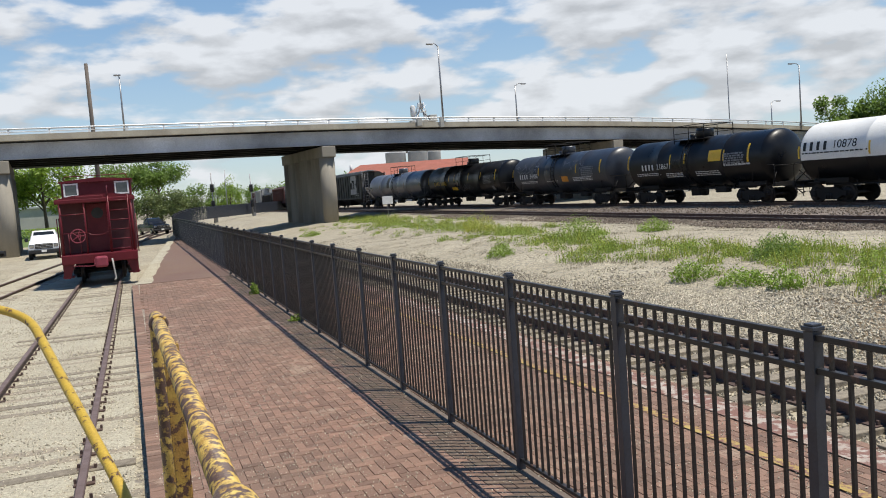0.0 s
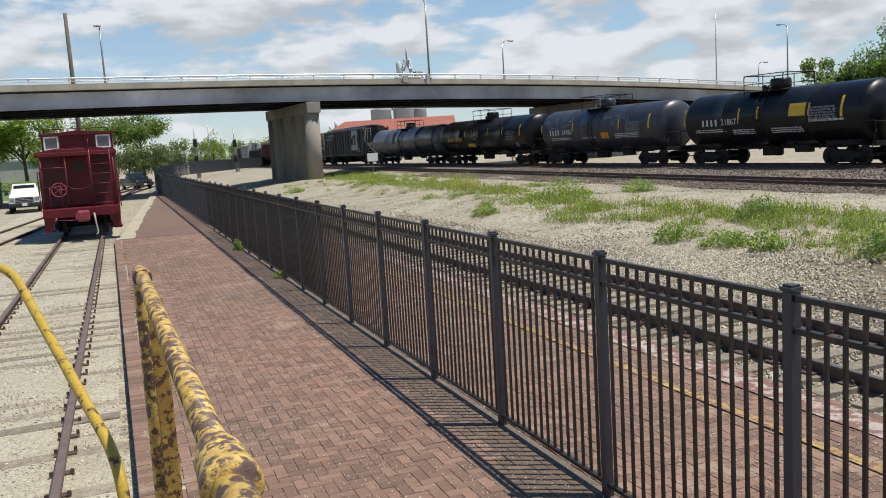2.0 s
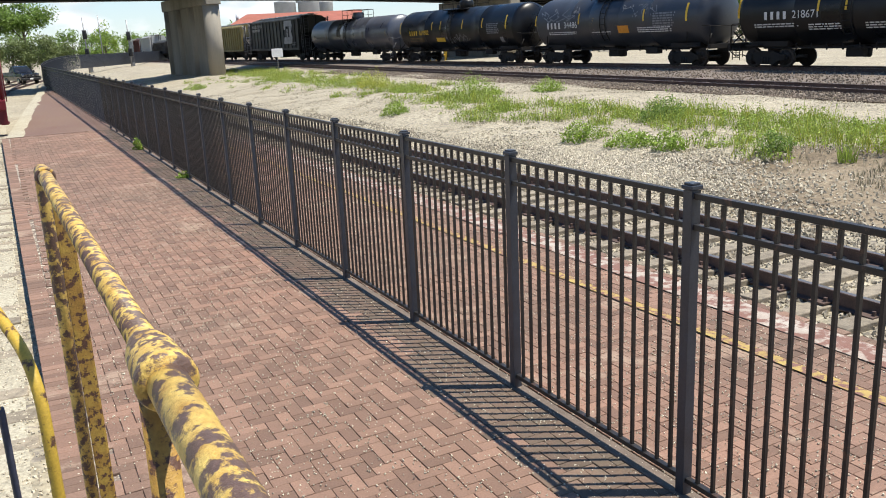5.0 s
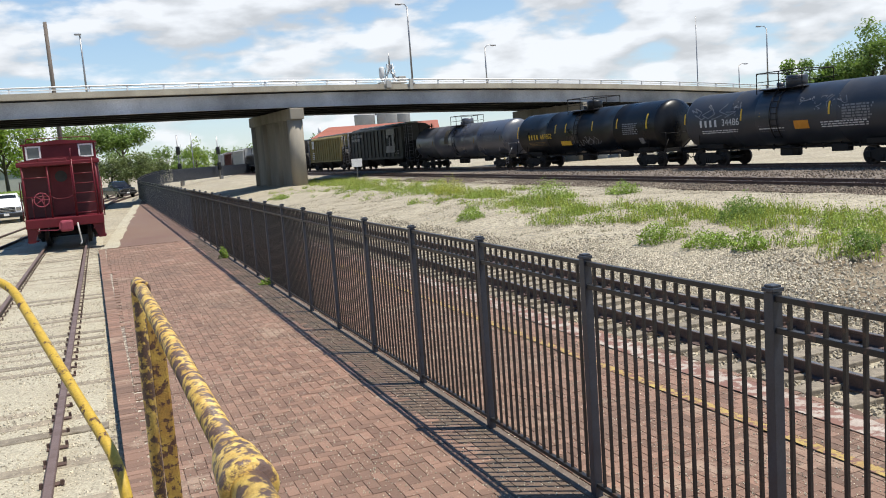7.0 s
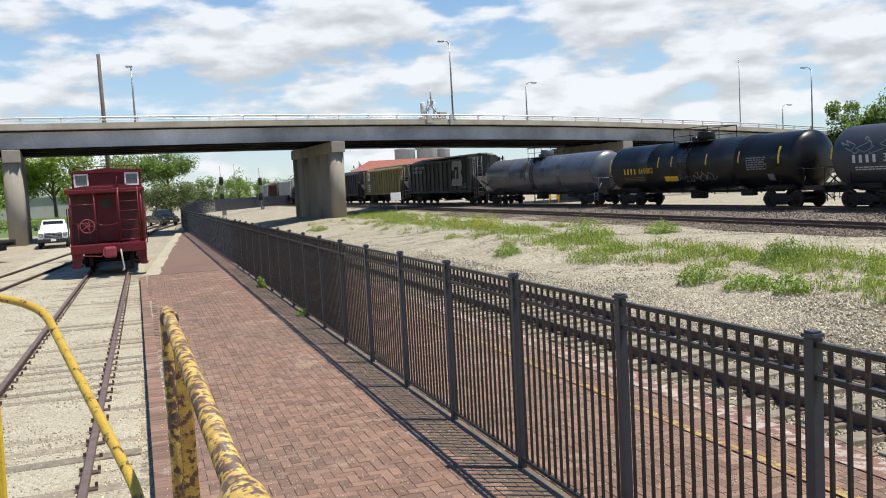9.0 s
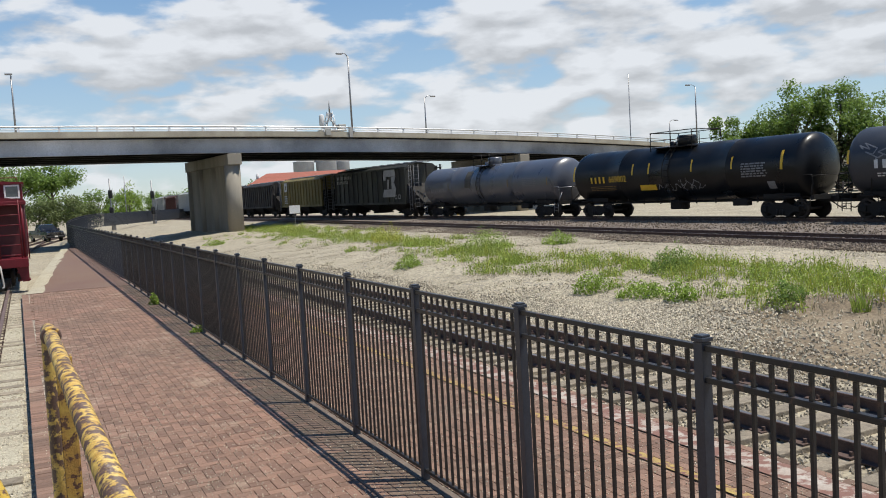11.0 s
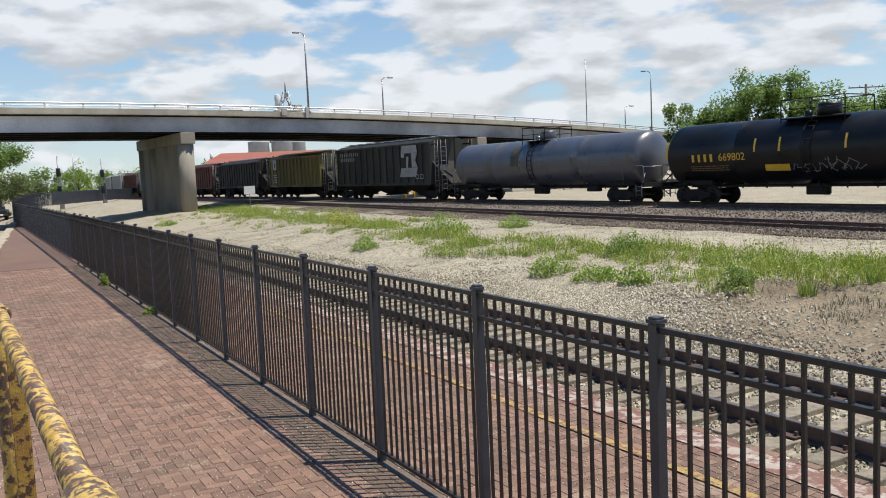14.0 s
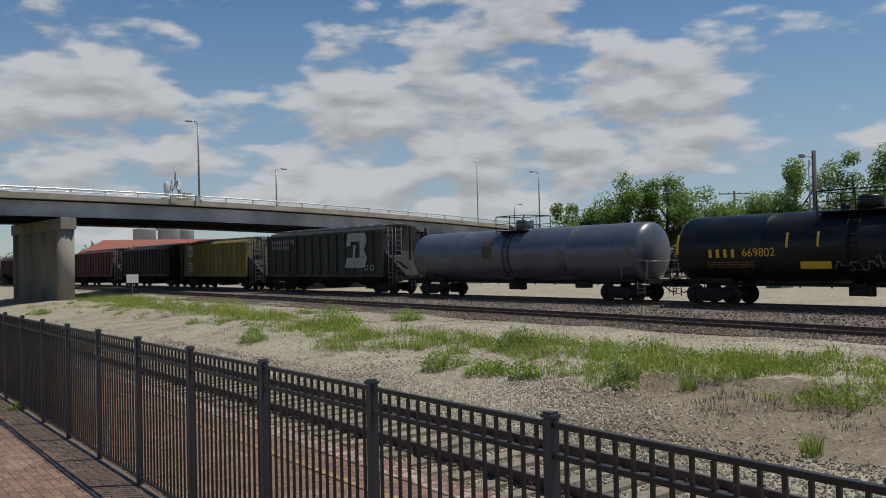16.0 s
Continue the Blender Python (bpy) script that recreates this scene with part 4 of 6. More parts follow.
    for i in range(9):
        a = -0.7 + 0.2 * i
        x, z = -(R + 0.07) * math.cos(a), zc + (R + 0.07) * math.sin(a)
        tube(bm, [(x, y0 - 0.22, z), (x, y0 + 0.22, z)], 0.018, 6)
    part("ladder", bm, M["truck"], car)
    # end rails, steps, brake gear
    for s in (-1, 1):
        bm = bmesh.new()
        y = s * (half + 0.12)
        for x in (-1.28, 1.28):
            tube(bm, round_path([(x, y - s * 1.5, 1.1), (x, y - s * 1.5, 2.0), (x, y, 2.0), (x, y, 1.0)], 0.12), 0.022, 6)
            ladder(bm, x, y - s * 0.35, 0.35, 1.0, 0.42, 3)
        tube(bm, [(-1.28, y, 1.95), (1.28, y, 1.95)], 0.022, 6)
        tube(bm, [(-1.25, y - s * 0.1, 1.1), (-0.5, y - s * 0.5, 1.95)], 0.03, 6)
        tube(bm, [(1.25, y - s * 0.1, 1.1), (0.5, y - s * 0.5, 1.95)], 0.03, 6)
        part("end_rail", bm, M["lamp_pole"] if mat is M["tank_silver"] else M["truck"], car)
    if band:
        bm = bmesh.new()
        tube(bm, [(0, y, zc) for y in (y0 - band, y0 - band + 0.04, y0 + band - 0.04, y0 + band)], [R + 0.002, R + 0.014, R + 0.014, R + 0.002], 56, caps=False)
        part("jacket_band", bm, mat, car)
    for s in (-1, 1):
        coupler(car, s * (L / 2 - 0.12), s)
        add_truck(car, s * (half - 1.75), spin)
    if marks:
        marks(car, Wrap(R, zc), half)
    return car


def tape(bm, w, half, ys, z=2.75, h=0.55):
    for y in ys:
        w.bar(bm, y, z, 0.10, h)


def marks_218671(car, w, h):
    bm = bmesh.new()
    for i in range(4):
        w.bar(bm, -h + 1.95 + i * 0.33, 2.3, 0.15, 0.34)
    w.text(bm, "218671", -h + 4.0, 2.3, 0.46)
    small_print(w, bm, -h + 2.4, 1.92, 2.2, 2, 1)
    small_print(w, bm, -h + 4.9, 1.85, 1.6, 3, 2)
    small_print(w, bm, 1.5, 1.85, 2.0, 3, 3)
    small_print(w, bm, 3.9, 2.15, 2.0, 1, 4, h=0.09)
    part("stencils", bm, M["decal_white"], car, "white stencilled number and data")["kind"] = "stuff"
    bm = bmesh.new()
    tape(bm, w, h, (-h + 0.45, -h + 4.6, -0.35, 2.9), 2.7, 0.6)
    w.bar(bm, h - 1.5, 2.75, 0.14, 1.0)
    w.bar(bm, -h + 0.45, 2.7, 0.12, 0.9)
    w.bar(bm, 2.2, 2.72, 1.0, 0.62)
    part("reflective_tape", bm, M["decal_yellow"], car, "yellow reflective tape and panel")["kind"] = "stuff"
    bm = bmesh.new()
    small_print(w, bm, h - 2.6, 2.75, 1.5, 6, 5, gap=0.125, h=0.085)
    part("data_panel", bm, M["decal_grey"], car, "faded stencilled data block")["kind"] = "stuff"


def marks_34486(car, w, h):
    bm = bmesh.new()
    for i in range(4):
        w.bar(bm, -h + 1.7 + i * 0.36, 2.3, 0.16, 0.36)
    w.text(bm, "34486", -h + 3.85, 2.3, 0.5)
    small_print(w, bm, -h + 3.0, 1.9, 2.6, 2, 11)
    small_print(w, bm, -h + 6.5, 1.95, 1.6, 3, 12)
    small_print(w, bm, 3.5, 2.0, 2.4, 3, 13)
    part("stencils", bm, M["decal_white"], car, "white stencilled number and data")["kind"] = "stuff"
    bm = bmesh.new()
    w.scrawl(bm, -h + 2.9, 2.95, 3.6, 0.95, 21, 40, 0.05)
    w.scrawl(bm, -h + 6.8, 2.9, 1.6, 0.6, 22, 22)
    w.scrawl(bm, -0.4, 2.9, 1.6, 0.9, 23, 26)
    w.scrawl(bm, 2.4, 2.9, 2.6, 0.8, 24, 34)
    part("graffiti", bm, M["decal_grey"], car, "faded grey spray scrawl")["kind"] = "stuff"
    bm = bmesh.new()
    tape(bm, w, h, (-h + 0.45, -h + 4.6, -1.3, 2.8), 2.65, 0.6)
    w.bar(bm, h - 1.3, 2.7, 0.14, 0.9)
    part("reflective_tape", bm, M["decal_yellow"], car, "yellow reflective tape")["kind"] = "stuff"
    bm = bmesh.new()
    w.bar(bm, -h + 8.2, 1.95, 1.1, 0.42)
    part("placard", bm, M["decal_orange"], car, "orange panel")
    bm = bmesh.new()
    small_print(w, bm, h - 2.9, 2.7, 1.5, 6, 14, gap=0.125, h=0.08)
    part("data_panel", bm, M["decal_grey"], car, "faded stencilled data block")["kind"] = "stuff"


def marks_669802(car, w, h):
    bm = bmesh.new()
    for i in range(4):
        w.bar(bm, -h + 2.1 + i * 0.36, 2.25, 0.15, 0.36)
    w.text(bm, "669802", -h + 4.35, 2.25, 0.50)
    tape(bm, w, h, (-h + 0.45, -h + 5.6, -1.5, 1.6, 4.2), 2.75, 0.62)
    w.bar(bm, -h + 6.7, 1.68, 1.25, 0.34, 0.15)
    w.bar(bm, h - 1.3, 2.75, 0.14, 0.9)
    w.bar(bm, -h + 0.45, 2.7, 0.12, 0.9)
    part("reflective_tape", bm, M["decal_yellow"], car, "yellow number, tape and panel")["kind"] = "stuff"
    bm = bmesh.new()
    small_print(w, bm, -h + 3.0, 1.85, 2.2, 3, 31, h=0.04)
    part("small_stencils", bm, M["decal_brown"], car, "rusty small print")["kind"] = "stuff"
    bm = bmesh.new()
    w.scrawl(bm, -h + 8.2, 1.65, 1.4, 0.5, 32, 18)
    w.scrawl(bm, 1.4, 1.75, 2.0, 0.75, 33, 30)
    w.bar(bm, h - 2.0, 1.55, 0.42, 0.42)
    small_print(w, bm, h - 2.9, 2.65, 1.4, 6, 34, gap=0.12, h=0.07)
    part("graffiti", bm, M["decal_grey"], car, "grey spray scrawl and data panel")["kind"] = "stuff"


def marks_grey(car, w, h):
    bm = bmesh.new()
    for i in range(4):
        w.bar(bm, -h + 1.7 + i * 0.3, 2.15, 0.12, 0.28)
    small_print(w, bm, -h + 3.4, 2.15, 1.0, 1, 41, h=0.28)
    small_print(w, bm, -h + 2.6, 1.8, 2.4, 2, 42, h=0.05)
    small_print(w, bm, h - 2.9, 2.65, 1.5, 5, 44, gap=0.12, h=0.06)
    part("stencils", bm, M["decal_grey"], car, "grey stencilled data")["kind"] = "stuff"
    bm = bmesh.new()
    tape(bm, w, h, (-h + 4.4, -0.9, 3.6, h - 0.9), 2.4, 0.5)
    part("reflective_tape", bm, M["decal_brown"], car, "dull yellow reflective tape")["kind"] = "stuff"
    bm = bmesh.new()
    for y, d in ((-1.9, 0.5), (-1.5, 0.3), (-0.7, 0.25)):
        w.bar(bm, y, 2.9, d, 1.3, lift=0.006)
    part("spill_stain", bm, M["decal_spill"], car, "rusty spill below the manway")


def marks_10878(car, w, h):
    bm = bmesh.new()
    for i in range(4):
        w.bar(bm, -h + 0.75 + i * 0.4, 2.75, 0.17, 0.42)
    w.text(bm, "10878", -h + 3.05, 2.75, 0.55)
    small_print(w, bm, -h + 2.4, 2.42, 3.6, 1, 51, h=0.06)
    part("stencils", bm, M["decal_black"], car, "black stencilled number")["kind"] = "stuff"
    bm = bmesh.new()
    tape(bm, w, h, (-h + 0.4, -h + 4.4, -h + 8.2), 2.5, 0.6)
    part("reflective_tape", bm, M["decal_yellow"], car, "yellow reflective tape")["kind"] = "stuff"


def hopper_car(label, c0, c1, mat, logo=None, ribs=13, top=4.62, spin=True, roof_mat=None):
    L = c1 - c0
    car = thing("hopper_car", label, "hopper car", "freight cars of the train")
    MOVING.append((car, (c0 + c1) / 2, L))
    h = L / 2 - 1.9      # body's half length
    W = 1.52
    zb, ze = 1.25, top - 0.35
    bm = bmesh.new()
    side = [(-W, zb), (-W, ze), (-1.15, top - 0.06), (-0.5, top), (0.5, top), (1.15, top - 0.06), (W, ze), (W, zb)]
    extrude_y(bm, side, -h, h)
    # sloped ends running down to the sills
    part("body", bm, mat, car)
    for s in (-1, 1):
        bm = bmesh.new()
        y0, y1 = s * h, s * (L / 2 - 0.75)
        vs = [bm.verts.new(v) for v in ((-W + 0.1, y0, 2.9), (W - 0.1, y0, 2.9), (W - 0.1, y0, 1.2), (-W + 0.1, y0, 1.2))]
        ws = [bm.verts.new(v) for v in ((-0.5, y1, 1.25), (0.5, y1, 1.25), (0.5, y1, 1.0), (-0.5, y1, 1.0))]
        for k in range(4):
            bm.faces.new((vs[k], ws[k], ws[(k + 1) % 4], vs[(k + 1) % 4]))
        bm.faces.new(vs), bm.faces.new(ws)
        box(bm, 0, y1 - s * 0.2, 1.05, 2.9, 0.5, 0.24)
        for x in (-W + 0.12, W - 0.12):
            box(bm, x, y1 - s * 0.25, (top + 1.1) / 2 - 0.1, 0.10, 0.12, top - 1.3)
            box(bm, x, y0 + (y1 - y0) * 0.45, top - 0.5, 0.08, abs(y1 - y0) * 0.9, 0.10)
        box(bm, 0, y1 - s * 0.2, 3.4, 0.09, 0.1, 2.3)
        part("end_frame", bm, M["truck"], car)
    k = 3
    for i in range(k):
        bm = bmesh.new()
        c = -h + (2 * h) * (i + 0.5) / k
        q = h / k * 0.92
        vs = [bm.verts.new(v) for v in ((-W + 0.05, c - q, zb), (W - 0.05, c - q, zb), (W - 0.05, c + q, zb), (-W + 0.05, c + q, zb))]
        ws = [bm.verts.new(v) for v in ((-0.7, c - 0.35, 0.42), (0.7, c - 0.35, 0.42), (0.7, c + 0.35, 0.42), (-0.7, c + 0.35, 0.42))]
        for j in range(4):
            bm.faces.new((vs[j], ws[j], ws[(j + 1) % 4], vs[(j + 1) % 4]))
        bm.faces.new(ws)
        box(bm, 0, c, 0.38, 1.7, 0.9, 0.1)
        part("hopper_chute", bm, M["truck"], car)
    bm = bmesh.new()
    box(bm, 0, 0, (zb + ze) / 2, 0.10, 0.10, ze - zb)
    rib = None
    for s in (-1, 1):
        for i in range(ribs + 1):
            y = -h + 0.05 + (2 * h - 0.1) * i / ribs
            m = pose(s * (W + 0.045), y, 0)
            if rib is None:
                rib = part("rib", bm, mat, car)
                rib.matrix_basis = m
            else:
                share(rib, "rib", car, m)
    bm = bmesh.new()
    for s in (-1, 1):
        box(bm, s * (W + 0.05), 0, zb, 0.16, 2 * h, 0.2)
        box(bm, s * (W + 0.05), 0, ze, 0.14, 2 * h, 0.14)
    part("side_sill", bm, mat, car)
    bm = bmesh.new()
    box(bm, 0, 0, top + 0.06, 1.1, 2 * h + 1.2, 0.05)
    for i in range(10):
        y = -h + 0.6 + (2 * h - 1.2) * i / 9
        box(bm, 0, y, top + 0.12, 0.7, 1.0, 0.12, bevel=0.03)
    part("roof_walk", bm, roof_mat or M["lamp_pole"], car)
    for s in (-1, 1):
        y1 = s * (L / 2 - 1.1)
        for x in (-W, W, 0):
            bm = bmesh.new()
            if x:
                ladder(bm, x, y1, 0.6, top - 0.2, 0.45, 11)
            else:
                ladder(bm, -W * 0.75, s * (L / 2 - 0.7), 0.7, top - 0.2, 0.45, 11, along_y=False)
            part("ladder", bm, M["decal_grey"] if mat is not M["dark_hopper"] else M["truck"], car)
    for s in (-1, 1):
        coupler(car, s * (L / 2 - 0.12), s)
        add_truck(car, s * (L / 2 - 2.75), spin)
    if logo:
        logo(car, Wrap(W, 0, True), h)
    return car


def logo_bn(car, w, h):
    """Big white emblem drawn as plain slanted shapes, and two lines of blocks for the name."""
    bm = bmesh.new()
    y, z = h - 3.1, 3.05
    H, Wd = 2.5, 2.7

    def quad(pts):
        bm.faces.new([bm.verts.new(w.at(y + a * Wd / 2, z + b * H / 2, 0.10)) for a, b in pts])
    quad([(-0.85, 0.45), (1.0, 0.45), (0.85, 1.0), (-0.70, 1.0)])
    quad([(0.35, 0.02), (0.75, 0.02), (1.0, 0.44), (0.35, 0.44)])
    quad([(0.35, -0.44), (1.0, -0.44), (0.75, 0.01), (0.35, 0.01)])
    quad([(-1.05, -1.0), (0.80, -1.0), (1.0, -0.45), (-0.85, -0.45)])
    quad([(-0.85, 0.20), (-0.50, 0.20), (-0.45, 0.44), (-0.85, 0.44)])
    quad([(-0.30, -0.44), (-0.08, -0.44), (0.02, 0.25), (-0.22, 0.25)])
    part("emblem", bm, M["decal_pale"], car, "white emblem of slanted blocks")
    bm = bmesh.new()
    for r, n in ((3.85, 10), (3.42, 8)):
        for i in range(n):
            a = -h + 0.9 + i * 0.36
            w.bar(bm, a, r, 0.15, 0.30, lift=0.10)
    for a in (h - 1.9, h - 1.2):
        w.bar(bm, a, 1.65, 0.4, 0.06, lift=0.10), w.bar(bm, a, 1.95, 0.4, 0.06, lift=0.10)
        w.bar(bm, a - 0.2, 1.8, 0.06, 0.3, lift=0.10), w.bar(bm, a + 0.2, 1.8, 0.06, 0.3, lift=0.10)
    part("lettering", bm, M["decal_pale"], car, "white name bars and small frames")["kind"] = "stuff"


def logo_small(car, w, h):
    bm = bmesh.new()
    y, z = -h + 1.6, 3.5
    w.bar(bm, y, z + 0.3, 1.0, 0.35, lift=0.10)
    w.bar(bm, y - 0.3, z - 0.1, 0.3, 0.7, lift=0.101)
    w.bar(bm, y + 0.32, z - 0.1, 0.3, 0.7, lift=0.101)
    w.bar(bm, y, z - 0.45, 0.9, 0.2, lift=0.102)
    for k in range(4):
        w.bar(bm, y, 2.4 - k * 0.25, 1.0, 0.1, lift=0.10)
    part("emblem", bm, M["decal_white"], car, "small white emblem and bars")


M["decal_orange"] = material("orange_panel", (0.62, 0.25, 0.02), 0.55, scale=4, amount=0.4, fine=50, bump=0)
M["decal_brown"] = material("dull_tape", (0.30, 0.19, 0.06), 0.6, scale=4, amount=0.5, fine=50, bump=0)
M["decal_pale"] = material("chalky_white", (0.46, 0.45, 0.42), 0.7, scale=2, amount=0.5, fine=30, bump=0)
M["decal_spill"] = material("dried_spill", (0.10, 0.085, 0.06), 0.7, scale=3, amount=0.6, fine=30, bump=0.02, streak=True)


def train():
    tank_car("black tank car with a white painted end panel", 16.2, 33.29, M["tank"], platform=(0.0, 2.8), marks=marks_10878, cap=(-20, -2.4))
    tank_car("black tank car with yellow panel and white stencils", 33.29, 47.28, M["tank"], platform=(0.3, 2.6), marks=marks_218671)
    tank_car("faded black tank car with spray scrawls", 47.28, 63.04, M["tank_grey"], platform=(0.4, 2.8), marks=marks_34486, band=1.2)
    tank_car("long black tank car with yellow number", 63.04, 81.29, M["tank"], R=1.52, platform=(0.2, 3.0), marks=marks_669802)
    tank_car("bluish grey tank car with rust spill at its dome", 81.29, 100.85, M["tank_silver"], platform=(0.2, 2.2), marks=marks_grey, band=1.0)
    hopper_car("dark green covered hopper with a white emblem", 100.85, 120.5, M["bn_green"], logo_bn, 14)
    hopper_car("dirty yellow covered hopper with a small emblem", 120.5, 137.3, M["olive"], logo_small, 14, 4.4)
    hopper_car("dark brown ribbed open hopper", 137.3, 154.3, M["dark_hopper"], None, 15, 4.3)
    hopper_car("oxide red covered hopper", 154.3, 172.0, M["redbrown"], None, 14, 4.3)
    hopper_car("black low open hopper", 172.0, 188.0, M["dark_hopper"], None, 12, 3.4, False)
    hopper_car("pale grey covered hopper", 188.0, 206.0, M["pale_hopper"], None, 13, 4.6, False)
    hopper_car("oxide red covered hopper", 206.0, 224.0, M["redbrown"], None, 13, 4.4, False)
    hopper_car("pale grey covered hopper", 224.0, 242.0, M["pale_hopper"], None, 13, 4.6, False)
    hopper_car("pale grey covered hopper", 242.0, 260.0, M["pale_hopper"], None, 13, 4.6, False)
    hopper_car("black low open hopper", 260.0, 277.0, M["dark_hopper"], None, 12, 3.4, False)


train()


def run(t):
    """How far the train has rolled at t seconds."""
    return 3.333 * t + 0.0131 * t * t


def path_point(s):
    """The main line at a distance s along it."""
    return Vector((T4_X + lead(s), s, rail_z(s)))


def motions():
    times = [0.5 * i for i in range(33)]
    for car, c, length in MOVING:
        rows = []
        for t in times:
            s = c - run(t)
            a, b = path_point(s - length * 0.35), path_point(s + length * 0.35)
            p = (a + b) / 2
            yaw = -math.degrees(math.atan2(b.x - a.x, b.y - a.y))
            rows.append((t, pose(p.x, p.y, p.z, math.degrees(math.atan2(b.z - a.z, b.y - a.y)), 0, yaw)))
        walk(car, rows)
    drive()
    spin_times = [i / 7.5 for i in range(121)]
    for w, k in WHEELSETS:
        rows = []
        for t in spin_times:
            a = math.degrees(run(t) / 0.435)
            rows.append((t, pose(0, k, 0.435, a % 360.0, 0, 0)))
        walk(w, rows)

NEAR_RAIL = [(0.0, 2.40, 0.94), (0.008, 2.40, 2.390), (0.058, 0.86, 2.353), (0.080, 0.10, 2.335)]
COLLAR_FAR = (0.0135, 2.25, 2.386)
FAR_RAIL = [(-0.72, 3.00, 2.47), (-0.36, 2.86, 2.384), (-0.075, 1.90, 2.018), (-0.071, 1.80, 0.94)]
LOOP = [(-0.264, 2.12, 0.94), (-0.250, 2.12, 1.868), (-0.168, 2.12, 1.862), (-0.168, 2.12, 0.94)]
BAR = [(-0.378, 1.95, 1.905), (-0.372, 1.95, 2.27)]
FOOT = [(-0.425, 1.95, 0.94), (-0.420, 1.95, 1.895), (-0.325, 1.95, 1.888), (-0.325, 1.95, 0.94)]
M["yellow_clean"] = material("clean_yellow_paint", (0.70, 0.47, 0.04), 0.45, dark=(0.60, 0.38, 0.03), scale=9, amount=0.5, fine=120, bump=0.05, rust=(0.12, 0.07, 0.03), rust_at=0.72, rust_scale=18)

# ---- caboose ----
def caboose():
    e = thing("caboose", "dark red caboose with an end platform and ladder", "caboose", at=(LEFT_X, 34.6, 0))
    R1, D1 = M["caboose"], M["caboose_shaded"]
    bm = bmesh.new()
    box(bm, 0, 5.2, 2.2, 2.75, 8.2, 2.1, bevel=0.04)
    # recess shade is put into the body's darker red
    part("body", bm, D1, e)
    bm = bmesh.new()
    prof = [(-1.42, 3.22), (-1.42, 3.32), (-0.8, 3.43), (0, 3.47), (0.8, 3.43), (1.42, 3.32), (1.42, 3.22)]
    extrude_y(bm, prof, 0.0, 10.3)
    part("roof", bm, R1, e)
    bm = bmesh.new()
    box(bm, 0, 4.2, 3.62, 2.7, 3.2, 0.9, bevel=0.03)
    extrude_y(bm, [(-1.42, 4.02), (-1.42, 4.08), (0, 4.20), (1.42, 4.08), (1.42, 4.02)], 2.5, 5.9)
    part("cupola", bm, R1, e, "red cupola with white-framed windows")
    for x in (-0.98, 0.98):
        bm = bmesh.new()
        for a, b, c, d in ((0, 0.24, 0.56, 0.06), (0, -0.24, 0.56, 0.06), (0.25, 0, 0.06, 0.44), (-0.25, 0, 0.06, 0.44)):
            box(bm, x + a, 2.58, 3.72 + b, c, 0.06, d)
        w = part("window_frame", bm, M["white"], e, "white window frame")
        bm = bmesh.new()
        box(bm, x, 2.59, 3.72, 0.44, 0.03, 0.42)
        part("pane", bm, M["glass"], w)
    bm = bmesh.new()
    tube(bm, round_path([(-1.2, 2.6, 4.1), (-1.2, 2.6, 4.28), (1.2, 2.6, 4.28), (1.2, 2.6, 4.1)], 0.1), 0.018, 6)
    for x in (-1.42, 1.42):
        tube(bm, [(x, 0.2, 3.42), (x, 2.4, 3.42)], 0.018, 6)
    part("roof_grab_rail", bm, R1, e)
    # end platform
    bm = bmesh.new()
    box(bm, 0, 0.5, 1.08, 2.75, 1.1, 0.18, bevel=0.02)
    box(bm, 0, -0.05, 0.98, 2.75, 0.1, 0.34, bevel=0.02)
    part("end_platform", bm, R1, e)
    bm = bmesh.new()
    for x in (-1.28, 1.28, -0.42, 0.42):
        bm = bmesh.new()
        tube(bm, [(x, 0.03, 1.1), (x, 0.03, 3.25)], 0.045 if abs(x) > 1 else 0.035, 8)
        part("corner_post", bm, R1, e)
    bm = bmesh.new()
    box(bm, 0, 0.02, 3.22, 2.9, 0.12, 0.16, bevel=0.03)
    box(bm, -0.2, 0.02, 3.34, 1.0, 0.10, 0.14, bevel=0.03)
    part("roof_end_beam", bm, R1, e)
    bm = bmesh.new()
    for z in (2.72, 2.0):
        tube(bm, [(-1.28, 0.0, z), (-0.42, 0.0, z)], 0.02, 6)
    tube(bm, round_path([(-0.42, 0, 2.0), (-0.2, 0, 1.88), (0.2, 0, 1.88), (0.42, 0, 2.0)], 0.2), 0.014, 6)
    for x in (-1.05, -0.65):
        tube(bm, [(x, 0, 1.1), (x, 0, 2.0)], 0.018, 6)
    part("railing", bm, R1, e)
    bm = bmesh.new()
    ladder(bm, 0.82, -0.03, 1.1, 3.35, 0.72, 6, along_y=False, r=0.02)
    tube(bm, round_path([(0.46, -0.03, 3.3), (0.46, -0.03, 3.75), (0.46, 0.7, 3.75)], 0.2), 0.02, 6)
    part("ladder", bm, R1, e)
    bm = bmesh.new()
    for k in range(24):
        a, b = k * math.pi / 12, (k + 1) * math.pi / 12
        tube(bm, [(-0.72 + 0.26 * math.cos(a), -0.1, 1.88 + 0.26 * math.sin(a)), (-0.72 + 0.26 * math.cos(b), -0.1, 1.88 + 0.26 * math.sin(b))], 0.022, 6)
    for k in range(5):
        a = k * 2 * math.pi / 5
        tube(bm, [(-0.72, -0.08, 1.88), (-0.72 + 0.26 * math.cos(a), -0.1, 1.88 + 0.26 * math.sin(a))], 0.016, 6)
    tube(bm, [(-0.72, 0.05, 1.88), (-0.72, -0.12, 1.88)], 0.05, 10)
